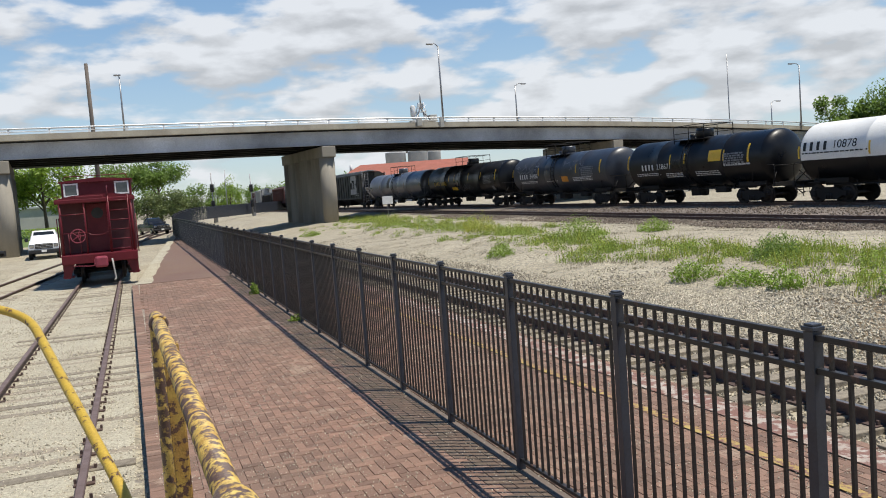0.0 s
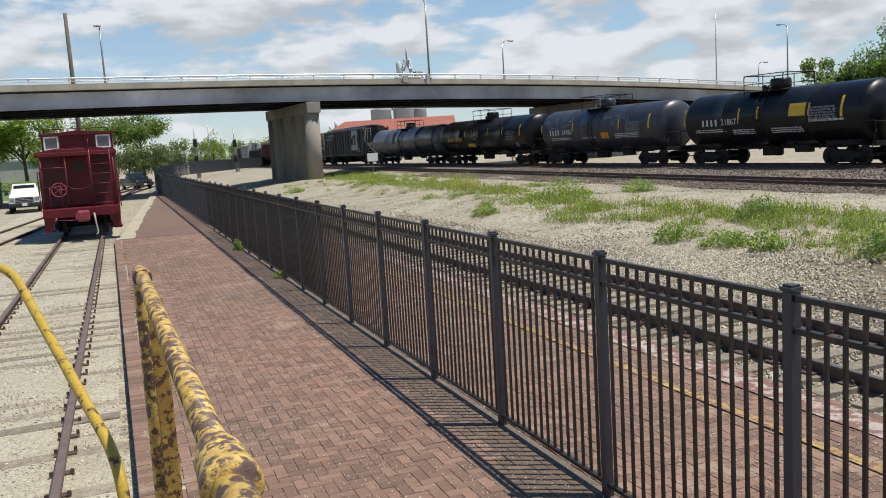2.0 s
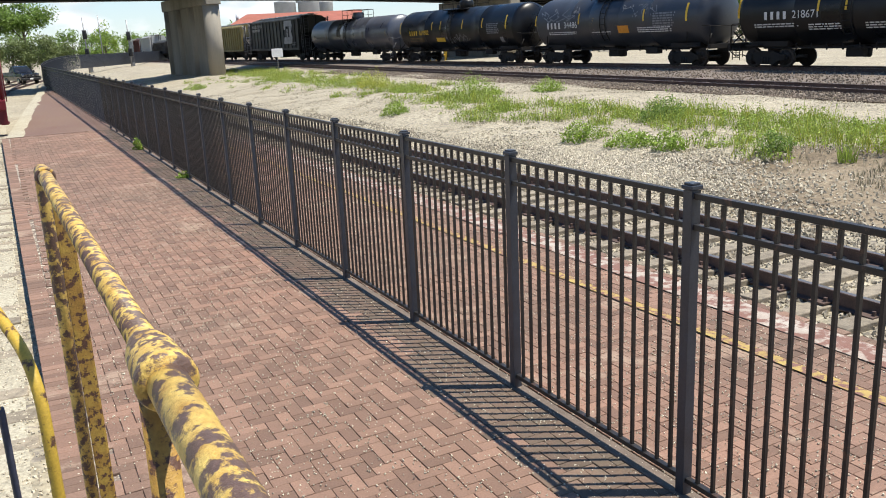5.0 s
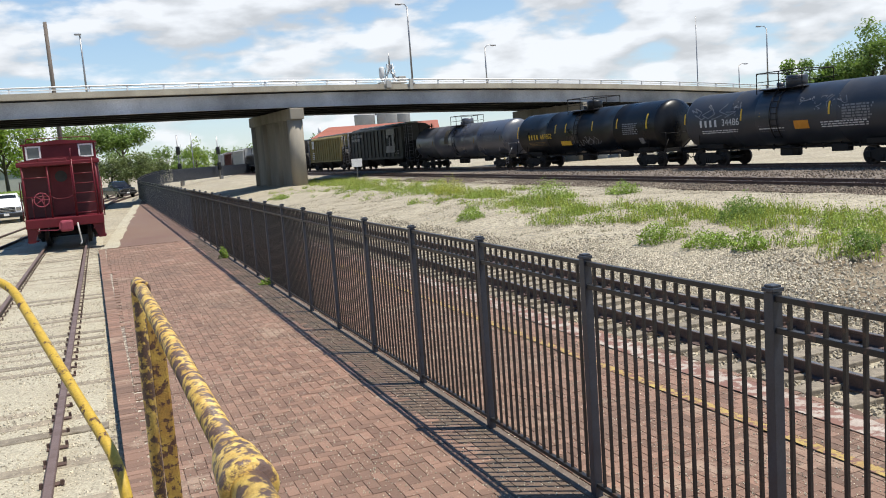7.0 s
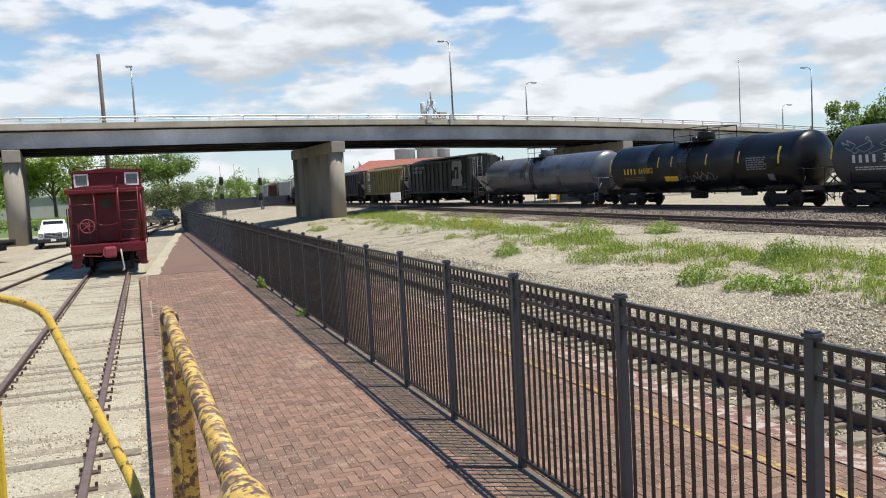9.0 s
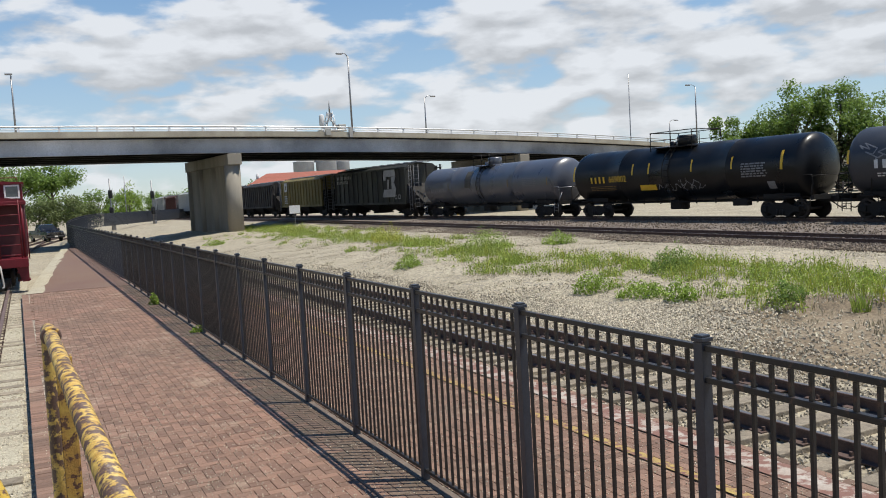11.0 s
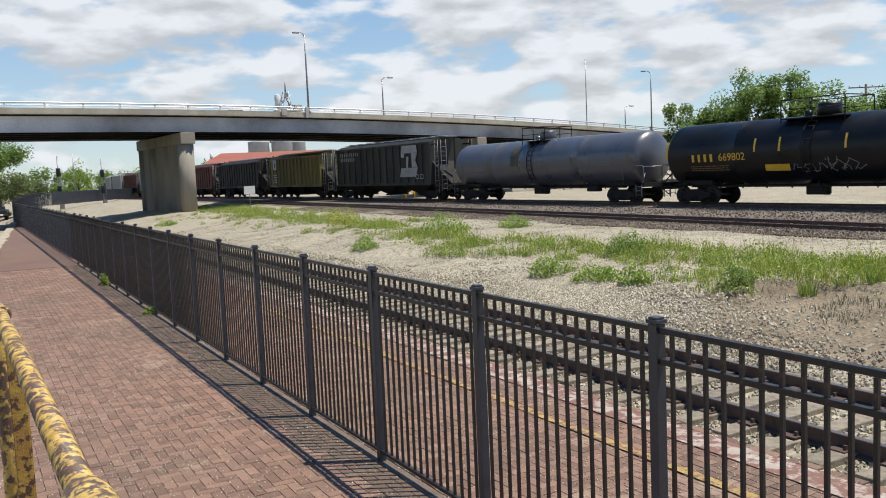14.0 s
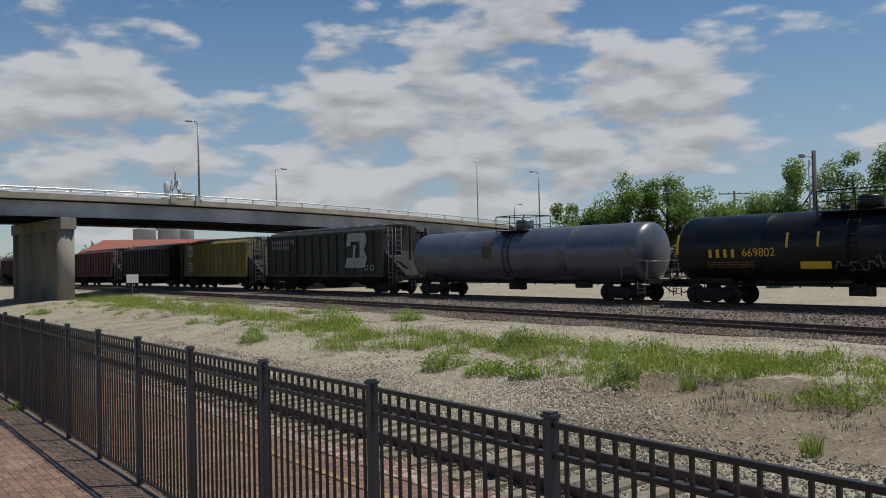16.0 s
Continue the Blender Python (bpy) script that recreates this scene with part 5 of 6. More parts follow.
    part("brake_wheel", bm, M["caboose_pink"], e, "faded red brake wheel")
    # end door in its recess
    bm = bmesh.new()
    box(bm, 0, 1.08, 2.15, 0.78, 0.06, 1.9, bevel=0.01)
    d = part("door", bm, R1, e, "red end door with a round dark lamp")
    bm = bmesh.new()
    tube(bm, [(0, 1.04, 2.72), (0, 1.0, 2.72)], 0.22, 18)
    part("door_window", bm, M["signal"], d, "dark round glass")
    # steps
    for s in (-1, 1):
        bm = bmesh.new()
        for x in (s * 1.32,):
            vs = [(x, -0.02, 1.0), (x, 0.95, 1.0), (x, 0.75, 0.30), (x, 0.10, 0.30)]
            a = [bm.verts.new(v) for v in vs]
            b = [bm.verts.new((v[0] - s * 0.05, v[1], v[2])) for v in vs]
            for k in range(4):
                bm.faces.new((a[k], a[(k + 1) % 4], b[(k + 1) % 4], b[k]))
            bm.faces.new(a), bm.faces.new(b[::-1])
        vs = [(s * 0.88, 0.0, 1.0), (s * 1.36, 0.0, 1.0), (s * 1.36, 0.0, 0.27), (s * 1.12, 0.0, 0.27)]
        a = [bm.verts.new(v) for v in vs]
        b = [bm.verts.new((v[0], 0.05, v[2])) for v in vs]
        for k in range(4):
            bm.faces.new((a[k], a[(k + 1) % 4], b[(k + 1) % 4], b[k]))
        bm.faces.new(a), bm.faces.new(b[::-1])
        box(bm, s * 1.15, 0.45, 0.62, 0.4, 0.7, 0.05)
        box(bm, s * 1.2, 0.45, 0.32, 0.4, 0.7, 0.05)
        part("steps", bm, R1, e)
    bm = bmesh.new()
    box(bm, 0.05, -0.3, 0.88, 0.34, 0.7, 0.30, bevel=0.05)
    box(bm, 0.05, -0.62, 0.86, 0.46, 0.3, 0.42, bevel=0.08)
    tube(bm, round_path([(-0.2, -0.2, 0.95), (-0.2, -0.5, 0.7), (-1.0, -0.1, 0.75)], 0.2), 0.02, 6)
    part("coupler", bm, M["caboose_pink"], e, "red coupler head")
    bm = bmesh.new()
    tube(bm, round_path([(0.42, -0.15, 0.92), (0.45, -0.25, 0.6), (0.50, -0.3, 0.15), (0.44, -0.35, 0.10)], 0.05), 0.032, 8)
    part("air_hose", bm, M["decal_pale"], e, "pale air hose hanging by the coupler")
    for y in (2.6, 7.8):
        t = share(TRUCK["frame"], "truck", e, pose(0, y, 0))
        for k in (-0.89, 0.89):
            share(TRUCK["wheels"], "wheelset", t, pose(0, k, 0.435))
    for x in (-1.39, 1.39):
        for y in (3.0, 7.5):
            bm = bmesh.new()
            box(bm, x, y, 2.5, 0.04, 0.7, 0.6)
            part("side_window", bm, M["glass"], e)
    for x in (-1.42, 1.42):
        for y in (0.1, 1.0):
            bm = bmesh.new()
            tube(bm, [(x, y, 1.1), (x, y, 2.6)], 0.02, 6)
            part("grab_iron", bm, R1, e)


M["caboose_pink"] = material("faded_red_iron", (0.34, 0.045, 0.075), 0.6, scale=6, amount=0.7, fine=40, bump=0.1)
caboose()


# ---- the railings of the car that the camera stands on ----
def handrails():
    a = thing("handrail", "thick yellow pipe handrail with flaking paint and rust", "handrail", "yellow handrails")
    far = round_path(NEAR_RAIL[:3], 0.06, 7)
    bm = bmesh.new()
    tube(bm, far, 0.0170, 20)
    part("pipe", bm, M["yellow"], a)
    bm = bmesh.new()
    tube(bm, NEAR_RAIL[2:], 0.0213, 24)
    part("pipe", bm, M["yellow"], a, "thicker length of pipe past the reducer")
    d = (Vector(NEAR_RAIL[1]) - Vector(NEAR_RAIL[2])).normalized()
    bm = bmesh.new()
    q = Vector(COLLAR_FAR)
    tube(bm, [q - d * 0.022, q - d * 0.019, q - d * 0.008, q + d * 0.010, q + d * 0.018], [0.0205, 0.0245, 0.0245, 0.0205, 0.0175], 20)
    part("collar", bm, M["yellow"], a)
    # the reducer swells towards a rolled rim, with a shadow gap round the thicker pipe
    bm = bmesh.new()
    q = Vector(NEAR_RAIL[2])
    prof = [(-0.052, 0.0225), (-0.053, 0.0290), (-0.048, 0.0318), (-0.036, 0.0318), (-0.031, 0.0296), (0.000, 0.0290), (0.035, 0.0270), (0.060, 0.0225), (0.075, 0.0190), (0.082, 0.0172)]
    tube(bm, [q + d * k for k, _ in prof], [w for _, w in prof], 24, caps=False)
    part("reducer", bm, M["yellow"], a, "cast pipe reducer with a rolled rim")
    bm = bmesh.new()
    box(bm, 0.036, 2.225, 1.635, 0.036, 0.006, 1.39, bevel=0.002)
    box(bm, 0.054, 2.245, 1.635, 0.006, 0.042, 1.39, bevel=0.002)
    part("upright", bm, M["yellow_rust"], a, "rusted angle-iron upright")
    bm = bmesh.new()
    tube(bm, [(0.045, 0.87, 0.95), (0.052, 0.87, 2.345)], 0.0170, 14)
    part("upright", bm, M["yellow_rust"], a)
    b = thing("handrail", "slim yellow grab rail bent down beside the steps", "handrail", "yellow handrails")
    bm = bmesh.new()
    tube(bm, round_path(FAR_RAIL, 0.12, 7), 0.0132, 16)
    part("pipe", bm, M["yellow_thin"], b)
    c = thing("grab_iron", "small bent grab iron with worn yellow and blue paint", "grab iron")
    bm = bmesh.new()
    tube(bm, LOOP[1:3], 0.0080, 12)
    part("bar", bm, M["yellow_thin"], c)
    for p, q in ((LOOP[0], LOOP[1]), (LOOP[3], LOOP[2])):
        bm = bmesh.new()
        p, q = Vector(p), Vector(q)
        tube(bm, [p, q - Vector((0, 0, 0.012)), q], [0.0085, 0.0085, 0.007], 12)
        part("leg", bm, M["blue_rust"], c, "leg with worn blue-black paint")
    g = thing("grab_bar", "flat yellow painted bar beside the steps", "grab bar")
    bm = bmesh.new()
    q0, q1 = Vector(BAR[0]), Vector(BAR[1])
    d = (q1 - q0)
    box(bm, *((q0 + q1) / 2), 0.042, 0.014, d.length, d.to_track_quat("Z", "X").to_matrix(), bevel=0.004)
    part("bar", bm, M["yellow_clean"], g)
    bm = bmesh.new()
    tube(bm, round_path(FOOT, 0.02, 5), 0.011, 12)
    part("foot_loop", bm, M["blue_rust"], g, "bent loop with worn blue-black paint")
    f = thing("railcar_deck", "steel end deck of a railcar", "railcar")
    bm = bmesh.new()
    box(bm, LEFT_X - 0.05, -1.6, 1.02, 3.0, 2.6, 0.10, bevel=0.01)
    part("floor_plate", bm, M["blue_rust"], f)
    bm = bmesh.new()
    box(bm, LEFT_X - 0.05, -2.6, 0.55, 0.4, 1.0, 1.1)
    box(bm, -0.15, 1.1, 0.90, 0.75, 2.9, 0.10)
    box(bm, -0.15, -0.35, 0.96, 0.75, 0.3, 0.22)
    box(bm, LEFT_X - 0.05, -6.2, 2.4, 2.9, 6.4, 2.8, bevel=0.04)
    part("body", bm, M["blue_rust"], f)
handrails()


# ---- plants ----
def tree(label, x, y, z, height, spread, seed, mat=None, trunk=0.30, leaves=1500, low=0.35, group="trees", leaf=0.42, name="tree", cone=False):
    rnd = random.Random(seed)
    e = thing(name, label, name, group, (x, y, z))
    bm = bmesh.new()
    lean = Vector((rnd.uniform(-0.06, 0.06), rnd.uniform(-0.06, 0.06), 1))
    hub = lean * height * 0.45
    tube(bm, [(0, 0, -0.2), lean * height * 0.2, hub, lean * height * 0.8], [height * 0.03, height * 0.024, height * 0.018, height * 0.006], 8)
    tips = []
    for i in range(11):
        a = i * 2.4 + rnd.uniform(-0.4, 0.4)
        s = lean * height * rnd.uniform(low * 0.8, 0.62)
        f = rnd.uniform(0.55, 1.0)
        t = Vector((math.cos(a) * spread * f, math.sin(a) * spread * f, height * rnd.uniform(low + 0.08, 0.95)))
        if cone:
            k = max(0.1, 1.15 - t.z / height)
            t = Vector((t.x * k, t.y * k, t.z))
        m = (s + t) / 2 + Vector((0, 0, height * 0.04))
        tube(bm, [s, m, t], [height * 0.010, height * 0.006, height * 0.002], 6)
        tips += [t, m.lerp(t, 0.5)]
    tips += [lean * height * 0.93, lean * height * 0.75]
    part("trunk", bm, M["bark"], e)
    vs, fs = [], []
    per = max(1, leaves // len(tips))
    for c in tips:
        r = spread * rnd.uniform(0.26, 0.46)
        for _ in range(per):
            d = Vector((rnd.gauss(0, 1), rnd.gauss(0, 1), rnd.gauss(0, 0.75)))
            d = d.normalized() * (rnd.random() ** 0.45)
            p = c + d * r
            s = leaf * rnd.uniform(0.5, 1.2)
            n = Euler((rnd.uniform(-1.0, 1.0), rnd.uniform(-1.0, 1.0), rnd.uniform(0, 6.3))).to_matrix()
            k = len(vs)
            for q in ((-0.5, 0, 0), (0, -0.32, 0.06), (0.55, 0, -0.05), (0.05, 0.32, 0.06)):
                w = p + n @ (Vector(q) * s)
                vs.append((w.x, w.y, w.z))
            fs.append((k, k + 1, k + 2, k + 3))
    o = new("crown", mesh_of("crown", vs, fs, mat or M["leaf"]))
    o.parent = e
    return e


def trees():
    dec = "leafy green tree with an uneven crown"
    k = 0
    for x, y, h, s in ((77.5, 74, 9.6, 3.4), (80, 71, 10.2, 4.0), (81, 68, 13.0, 3.8), (85, 65.5, 12.8, 3.4), (87, 61, 10.8, 4.4), (90, 58, 9.2, 4.2),
                       (92, 54.5, 9.6, 3.8), (92.5, 52, 13.8, 3.3), (97, 47, 14.6, 4.0), (98, 43, 12.4, 4.4), (103, 39, 12.8, 4.6), (106, 33, 13.6, 5.0), (104, 50, 10.2, 5.0)):
        tree(dec, x, y, 0.3, h, s, 100 + k, leaves=8200, low=0.22, leaf=0.36)
        k += 1
    for x, y, h, s in ((80, 66, 7.6, 3.2), (84.5, 63.5, 7.4, 3.4), (88, 59, 6.6, 3.2), (80, 71.5, 6.8, 3.2), (93, 56, 6.2, 3.2), (95, 50, 7.0, 3.4), (98, 44, 7.0, 3.4), (78, 75, 6.0, 2.6)):
        tree("pale dry scrub behind the tracks", x, y, 0.3, h, s, 200 + k, M["leaf_pale"], leaves=3200, low=0.05, leaf=0.42, name="shrub", group="scrub")
        k += 1
    # park on the far side of the bridge
    for x, y, h, s in ((-12.6, 134, 10.4, 4.4), (-17.5, 137, 9.8, 4.4), (-21, 128, 10.5, 4.6)):
        tree("fresh green park tree", x, y, -0.1, h, s, 300 + k, M["leaf_fresh"], leaves=4600, low=0.30, leaf=0.5)
        k += 1
    for x, y, h, s in ((-1.5, 141, 10.9, 4.6), (3.6, 142, 11.0, 4.2)):
        tree("spreading dark green park tree", x, y, -0.1, h, s, 400 + k, leaves=6000, low=0.55, leaf=0.40)
        k += 1
    for x, y, h, s in ((1.2, 124, 4.9, 3.2), (5.4, 125, 5.0, 3.3), (-3.5, 126, 4.9, 3.3)):
        tree("round clipped park tree", x, y, -0.1, h, s, 500 + k, M["leaf_olive"], leaves=4600, low=0.35, leaf=0.32)
        k += 1
    tree("pointed young green tree", 18.4, 179, 0, 8.6, 3.2, 600, M["leaf_fresh"], leaves=1600, low=0.15, cone=True)
    for i in range(26):
        rnd = random.Random(700 + i)
        a = -0.30 + i * 0.031 if i < 22 else 0.05 + (i - 22) * 0.04
        d = rnd.uniform(255, 330)
        tree("distant tree along the skyline", d * math.sin(a), d * math.cos(a), 0, rnd.uniform(7.5, 11.5), rnd.uniform(4.0, 6.5), 800 + i, leaves=1400, low=0.12, leaf=0.75, group="skyline trees")


M["leaf_olive"] = material("olive_leaves", (0.20, 0.25, 0.085), 0.7, dark=(0.12, 0.155, 0.055), scale=0.5, amount=0.8, fine=8, bump=0, spread=0.4, island=True, trans=0.35)
M["leaf_fresh"] = material("fresh_leaves", (0.34, 0.47, 0.07), 0.6, dark=(0.21, 0.33, 0.05), scale=0.6, amount=0.8, fine=8, bump=0, spread=0.4, island=True, trans=0.4)
M["grass_dry"] = material("dry_straw", (0.42, 0.37, 0.24), 0.85, dark=(0.30, 0.26, 0.17), scale=1.0, amount=0.8, fine=10, bump=0, spread=0.35, island=True)
M["flower"] = material("yellow_green_tips", (0.52, 0.52, 0.07), 0.7, dark=(0.36, 0.42, 0.07), scale=1.0, amount=0.7, fine=10, bump=0, spread=0.3, island=True, trans=0.35)


def blades(spots, seed, height, per, width, reach):
    rnd = random.Random(seed)
    vs, fs = [], []
    for x, y, k in spots:
        z = ground_z(x, y) - 0.05
        for _ in range(per):
            a, b = rnd.uniform(0, 6.283), rnd.uniform(0, 6.283)
            r = reach * math.sqrt(rnd.random()) * k
            px, py = x + math.cos(a) * r, y + math.sin(a) * r
            h = height * k * rnd.uniform(0.45, 1.15)
            lx, ly = math.cos(b) * h * rnd.uniform(0.1, 0.55), math.sin(b) * h * rnd.uniform(0.1, 0.55)
            c = rnd.uniform(0, 3.14)
            wx, wy = math.cos(c) * width / 2, math.sin(c) * width / 2
            i = len(vs)
            vs += [(px - wx, py - wy, z), (px + wx, py + wy, z), (px + lx * 0.4 + wx * 0.8, py + ly * 0.4 + wy * 0.8, z + h * 0.6), (px + lx * 0.4 - wx * 0.8, py + ly * 0.4 - wy * 0.8, z + h * 0.6), (px + lx, py + ly, z + h)]
            fs += [(i, i + 1, i + 2, i + 3), (i + 3, i + 2, i + 4)]
    return vs, fs


def in_band(x, y):
    """How thickly weeds stand on the strip between the tracks."""
    mid = 15.0 - 0.3 * smoothstep(10, 16, y) - 0.3 * smoothstep(18, 26, y) + 2.0 * smoothstep(26, 38, y) + 1.6 * smoothstep(46, 66, y)
    half = 2.5 + 0.5 * smoothstep(36, 44, y) + 1.4 * smoothstep(50, 62, y)
    u = abs(x - mid) / half
    patch = 0.75 * noise.noise((x * 0.42, y * 0.30, 11)) + 0.85 * noise.noise((x * 1.1, y * 0.9, 12)) + 0.5 * noise.noise((x * 2.6, y * 2.2, 13))
    gap = 0.15 * (1 - smoothstep(9, 13, y)) + 0.15 * smoothstep(34, 38, y)
    return (0.55 - u) * 1.0 + patch * 1.35 + gap * 1.6


def grass():
    rnd = random.Random(9)
    green, dry, tips = [], [], []
    for _ in range(16000):
        x, y = rnd.uniform(10.5, 23), rnd.uniform(1.0, 80) if rnd.random() < 0.5 else rnd.uniform(1.0, 36)
        if y > 66 and x < 16 or x > 21.4 + 0.2 * noise.noise((y, 0, 0)):
            continue
        v = in_band(x, y) + rnd.uniform(-0.22, 0.15)
        if v > 0.30:
            green.append((x, y, min(1.25, 0.40 + v * 0.75) * rnd.choice((0.55, 0.7, 0.85, 1.0, 1.35))))
            if rnd.random() < 0.25:
                tips.append((x, y, min(1.3, 0.6 + v * 0.7)))
        elif v > -0.15 and rnd.random() < 0.6:
            dry.append((x, y, rnd.uniform(0.4, 0.9)))
    for name, label, spots, seed, h, per, w, r, m in (
            ("weeds", "green weeds and grass in clumps between the tracks", green, 1, 0.30, 12, 0.012, 0.30, M["grass"]),
            ("weed_tips", "yellow-green flowering weed tips", tips, 2, 0.44, 8, 0.014, 0.26, M["flower"]),
            ("straw", "short dry straw on bare earth", dry, 3, 0.15, 16, 0.012, 0.3, M["grass_dry"])):
        vs, fs = blades(spots, seed, h, per, w, r)
        if name == "weeds":
            leaf_clumps(spots, vs, fs)
        o = new(name, mesh_of(name, vs, fs, m))
        tagged(o, label, "grass", kind="stuff")


def leaf_clumps(spots, vs, fs):
    """Small broad leaves heaped over each spot, higher towards its middle."""
    rnd = random.Random(31)
    for x, y, k in spots:
        z = ground_z(x, y)
        for _ in range(18):
            a, q = rnd.uniform(0, 6.283), math.sqrt(rnd.random())
            px, py = x + math.cos(a) * q * 0.30 * k, y + math.sin(a) * q * 0.30 * k
            pz = z + 0.36 * k * rnd.random() * (1 - 0.6 * q * q)
            n = Euler((rnd.uniform(-1.2, 1.2), rnd.uniform(-1.2, 1.2), rnd.uniform(0, 6.3))).to_matrix()
            s = rnd.uniform(0.035, 0.085)
            i = len(vs)
            for c in ((-0.5, 0, 0), (0, -0.26, 0.05), (0.6, 0, 0), (0, 0.26, 0.05)):
                w = n @ (Vector(c) * s)
                vs.append((px + w.x, py + w.y, pz + w.z))
            fs.append((i, i + 1, i + 2, i + 3))


def weed_bush(x, y, r, h, seed, mat, label="bushy green weed on the gravel"):
    rnd = random.Random(seed)
    e = thing("weed", label, "weed", "single weeds", (x, y, ground_z(x, y)))
    vs, fs = [], []
    for _ in range(int(2200 * max(r, 0.3))):
        a = rnd.uniform(0, 6.283)
        q = r * math.sqrt(rnd.random()) * (0.95 + 0.7 * noise.noise((math.cos(a) * 1.3, math.sin(a) * 1.3, seed)))
        p = Vector((math.cos(a) * q, math.sin(a) * q, h * rnd.random() * (1.05 - 0.6 * (q / r) ** 2 + 0.6 * noise.noise((math.cos(a) * q * 4, math.sin(a) * q * 4, seed)))))
        n = Euler((rnd.uniform(-1.2, 1.2), rnd.uniform(-1.2, 1.2), rnd.uniform(0, 6.3))).to_matrix()
        s = rnd.uniform(0.04, 0.085)
        k = len(vs)
        for c in ((-0.5, 0, 0), (0, -0.25, 0.05), (0.6, 0, 0), (0, 0.25, 0.05)):
            w = p + n @ (Vector(c) * s)
            vs.append((w.x, w.y, w.z))
        fs.append((k, k + 1, k + 2, k + 3))
    o = new("foliage", mesh_of("foliage", vs, fs, mat))
    o.parent = e
    for k in range(7):
        a = k * 0.9
        bm = bmesh.new()
        tube(bm, [(0, 0, -0.05), (math.cos(a) * r * 0.3, math.sin(a) * r * 0.3, h * 0.5), (math.cos(a) * r * 0.6, math.sin(a) * r * 0.6, h * 0.9)], [0.012, 0.008, 0.004], 5)
        part("stem", bm, M["grass"], e)


def tuft(x, y, h, n, seed):
    e = thing("grass_tuft", "single tuft of tall pale grass on bare earth", "grass tuft", "single weeds", (x, y, 0))
    vs, fs = blades([(x, y, 1.0)], seed, h, n, 0.014, 0.16)
    o = new("blade_clump", mesh_of("blade_clump", [(a - x, b - y, c - 0.1) for a, b, c in vs], fs, M["grass"]))
    o.parent = e


def weeds():
    tuft(10.8, 6.0, 0.42, 110, 5)
    tuft(14.3, 9.2, 0.5, 130, 6)
    tuft(13.4, 9.9, 0.35, 110, 7)
    for i, (x, y, r, h, m) in enumerate(((11.9, 15.9, 0.52, 0.50, "leaf_fresh"), (12.1, 14.3, 0.56, 0.34, "leaf_fresh"), (12.2, 13.2, 0.36, 0.42, "leaf_fresh"), (13.0, 11.2, 0.36, 0.38, "leaf"),
                                         (15.6, 37.2, 0.8, 0.9, "flower"), (11.9, 26.5, 0.5, 0.4, "leaf_fresh"), (14.7, 16.2, 0.6, 0.6, "leaf"), (15.6, 27.5, 0.9, 0.8, "leaf_fresh"), (18.5, 26.8, 0.7, 0.45, "leaf_fresh"),
                                         (3.25, 5.35, 0.18, 0.12, "leaf_fresh"), (3.05, 18.2, 0.18, 0.3, "leaf_fresh"), (3.0, 24.5, 0.15, 0.5, "leaf_fresh"), (-1.9, 7.2, 0.16, 0.22, "leaf_fresh"), (11.2, 57, 0.7, 0.35, "grass"))):
        weed_bush(x, y, r, h, 40 + i, M[m])


# ---- far buildings, poles and signs ----
def warehouse():
    e = thing("warehouse", "long low building with a rusty red metal roof", "building")
    a, b = Vector((44, 189, 0)), Vector((73, 179, 0))
    d = (b - a).normalized()
    s = Vector((-d.y, d.x, 0))
    bm = bmesh.new()
    L, W = (b - a).length, 22
    box(bm, L / 2, W / 2, 2.6, L, W, 5.6)
    part("wall", bm, M["wall_pale"], e)
    bm = bmesh.new()
    for z0 in (0.0,):
        eave, ridge = 5.5, 9.6
        vs = [(-1, -1, eave), (L + 1, -1, eave), (L + 1, W / 2, ridge), (5, W / 2, ridge), (-1, W + 1, eave), (L + 1, W + 1, eave)]
        v = [bm.verts.new(q) for q in vs]
        w = [bm.verts.new((q[0], q[1], q[2] - 0.18)) for q in vs]
        for f in ((0, 1, 2, 3), (3, 2, 5, 4), (0, 3, 4)):
            bm.faces.new([v[i] for i in f]), bm.faces.new([w[i] for i in f][::-1])
        for i, j in ((0, 1), (1, 2), (2, 5), (5, 4), (4, 0)):
            bm.faces.new((v[i], v[j], w[j], w[i]))
    roof = part("roof", bm, M["roof_red"], e)
    bm = bmesh.new()
    g = [bm.verts.new(q) for q in ((L + 0.3, 0, 5.2), (L + 0.3, W, 5.2), (L + 0.3, W / 2, 9.2))]
    g2 = [bm.verts.new((q.co.x - 0.3, q.co.y, q.co.z)) for q in g]
    bm.faces.new(g), bm.faces.new(g2[::-1])
    for i in range(3):
        bm.faces.new((g[i], g[(i + 1) % 3], g2[(i + 1) % 3], g2[i]))
    part("gable", bm, M["wall_pale"], e)
    bm = bmesh.new()
    tube(bm, [(3, W / 2 - 3, 8.0), (3, W / 2 - 3, 9.6)], 0.35, 8)
    part("vent_pipe", bm, M["girder"], roof)
    e.matrix_basis = pose(a.x, a.y, 0.3, 0, 0, math.degrees(math.atan2(d.y, d.x)))


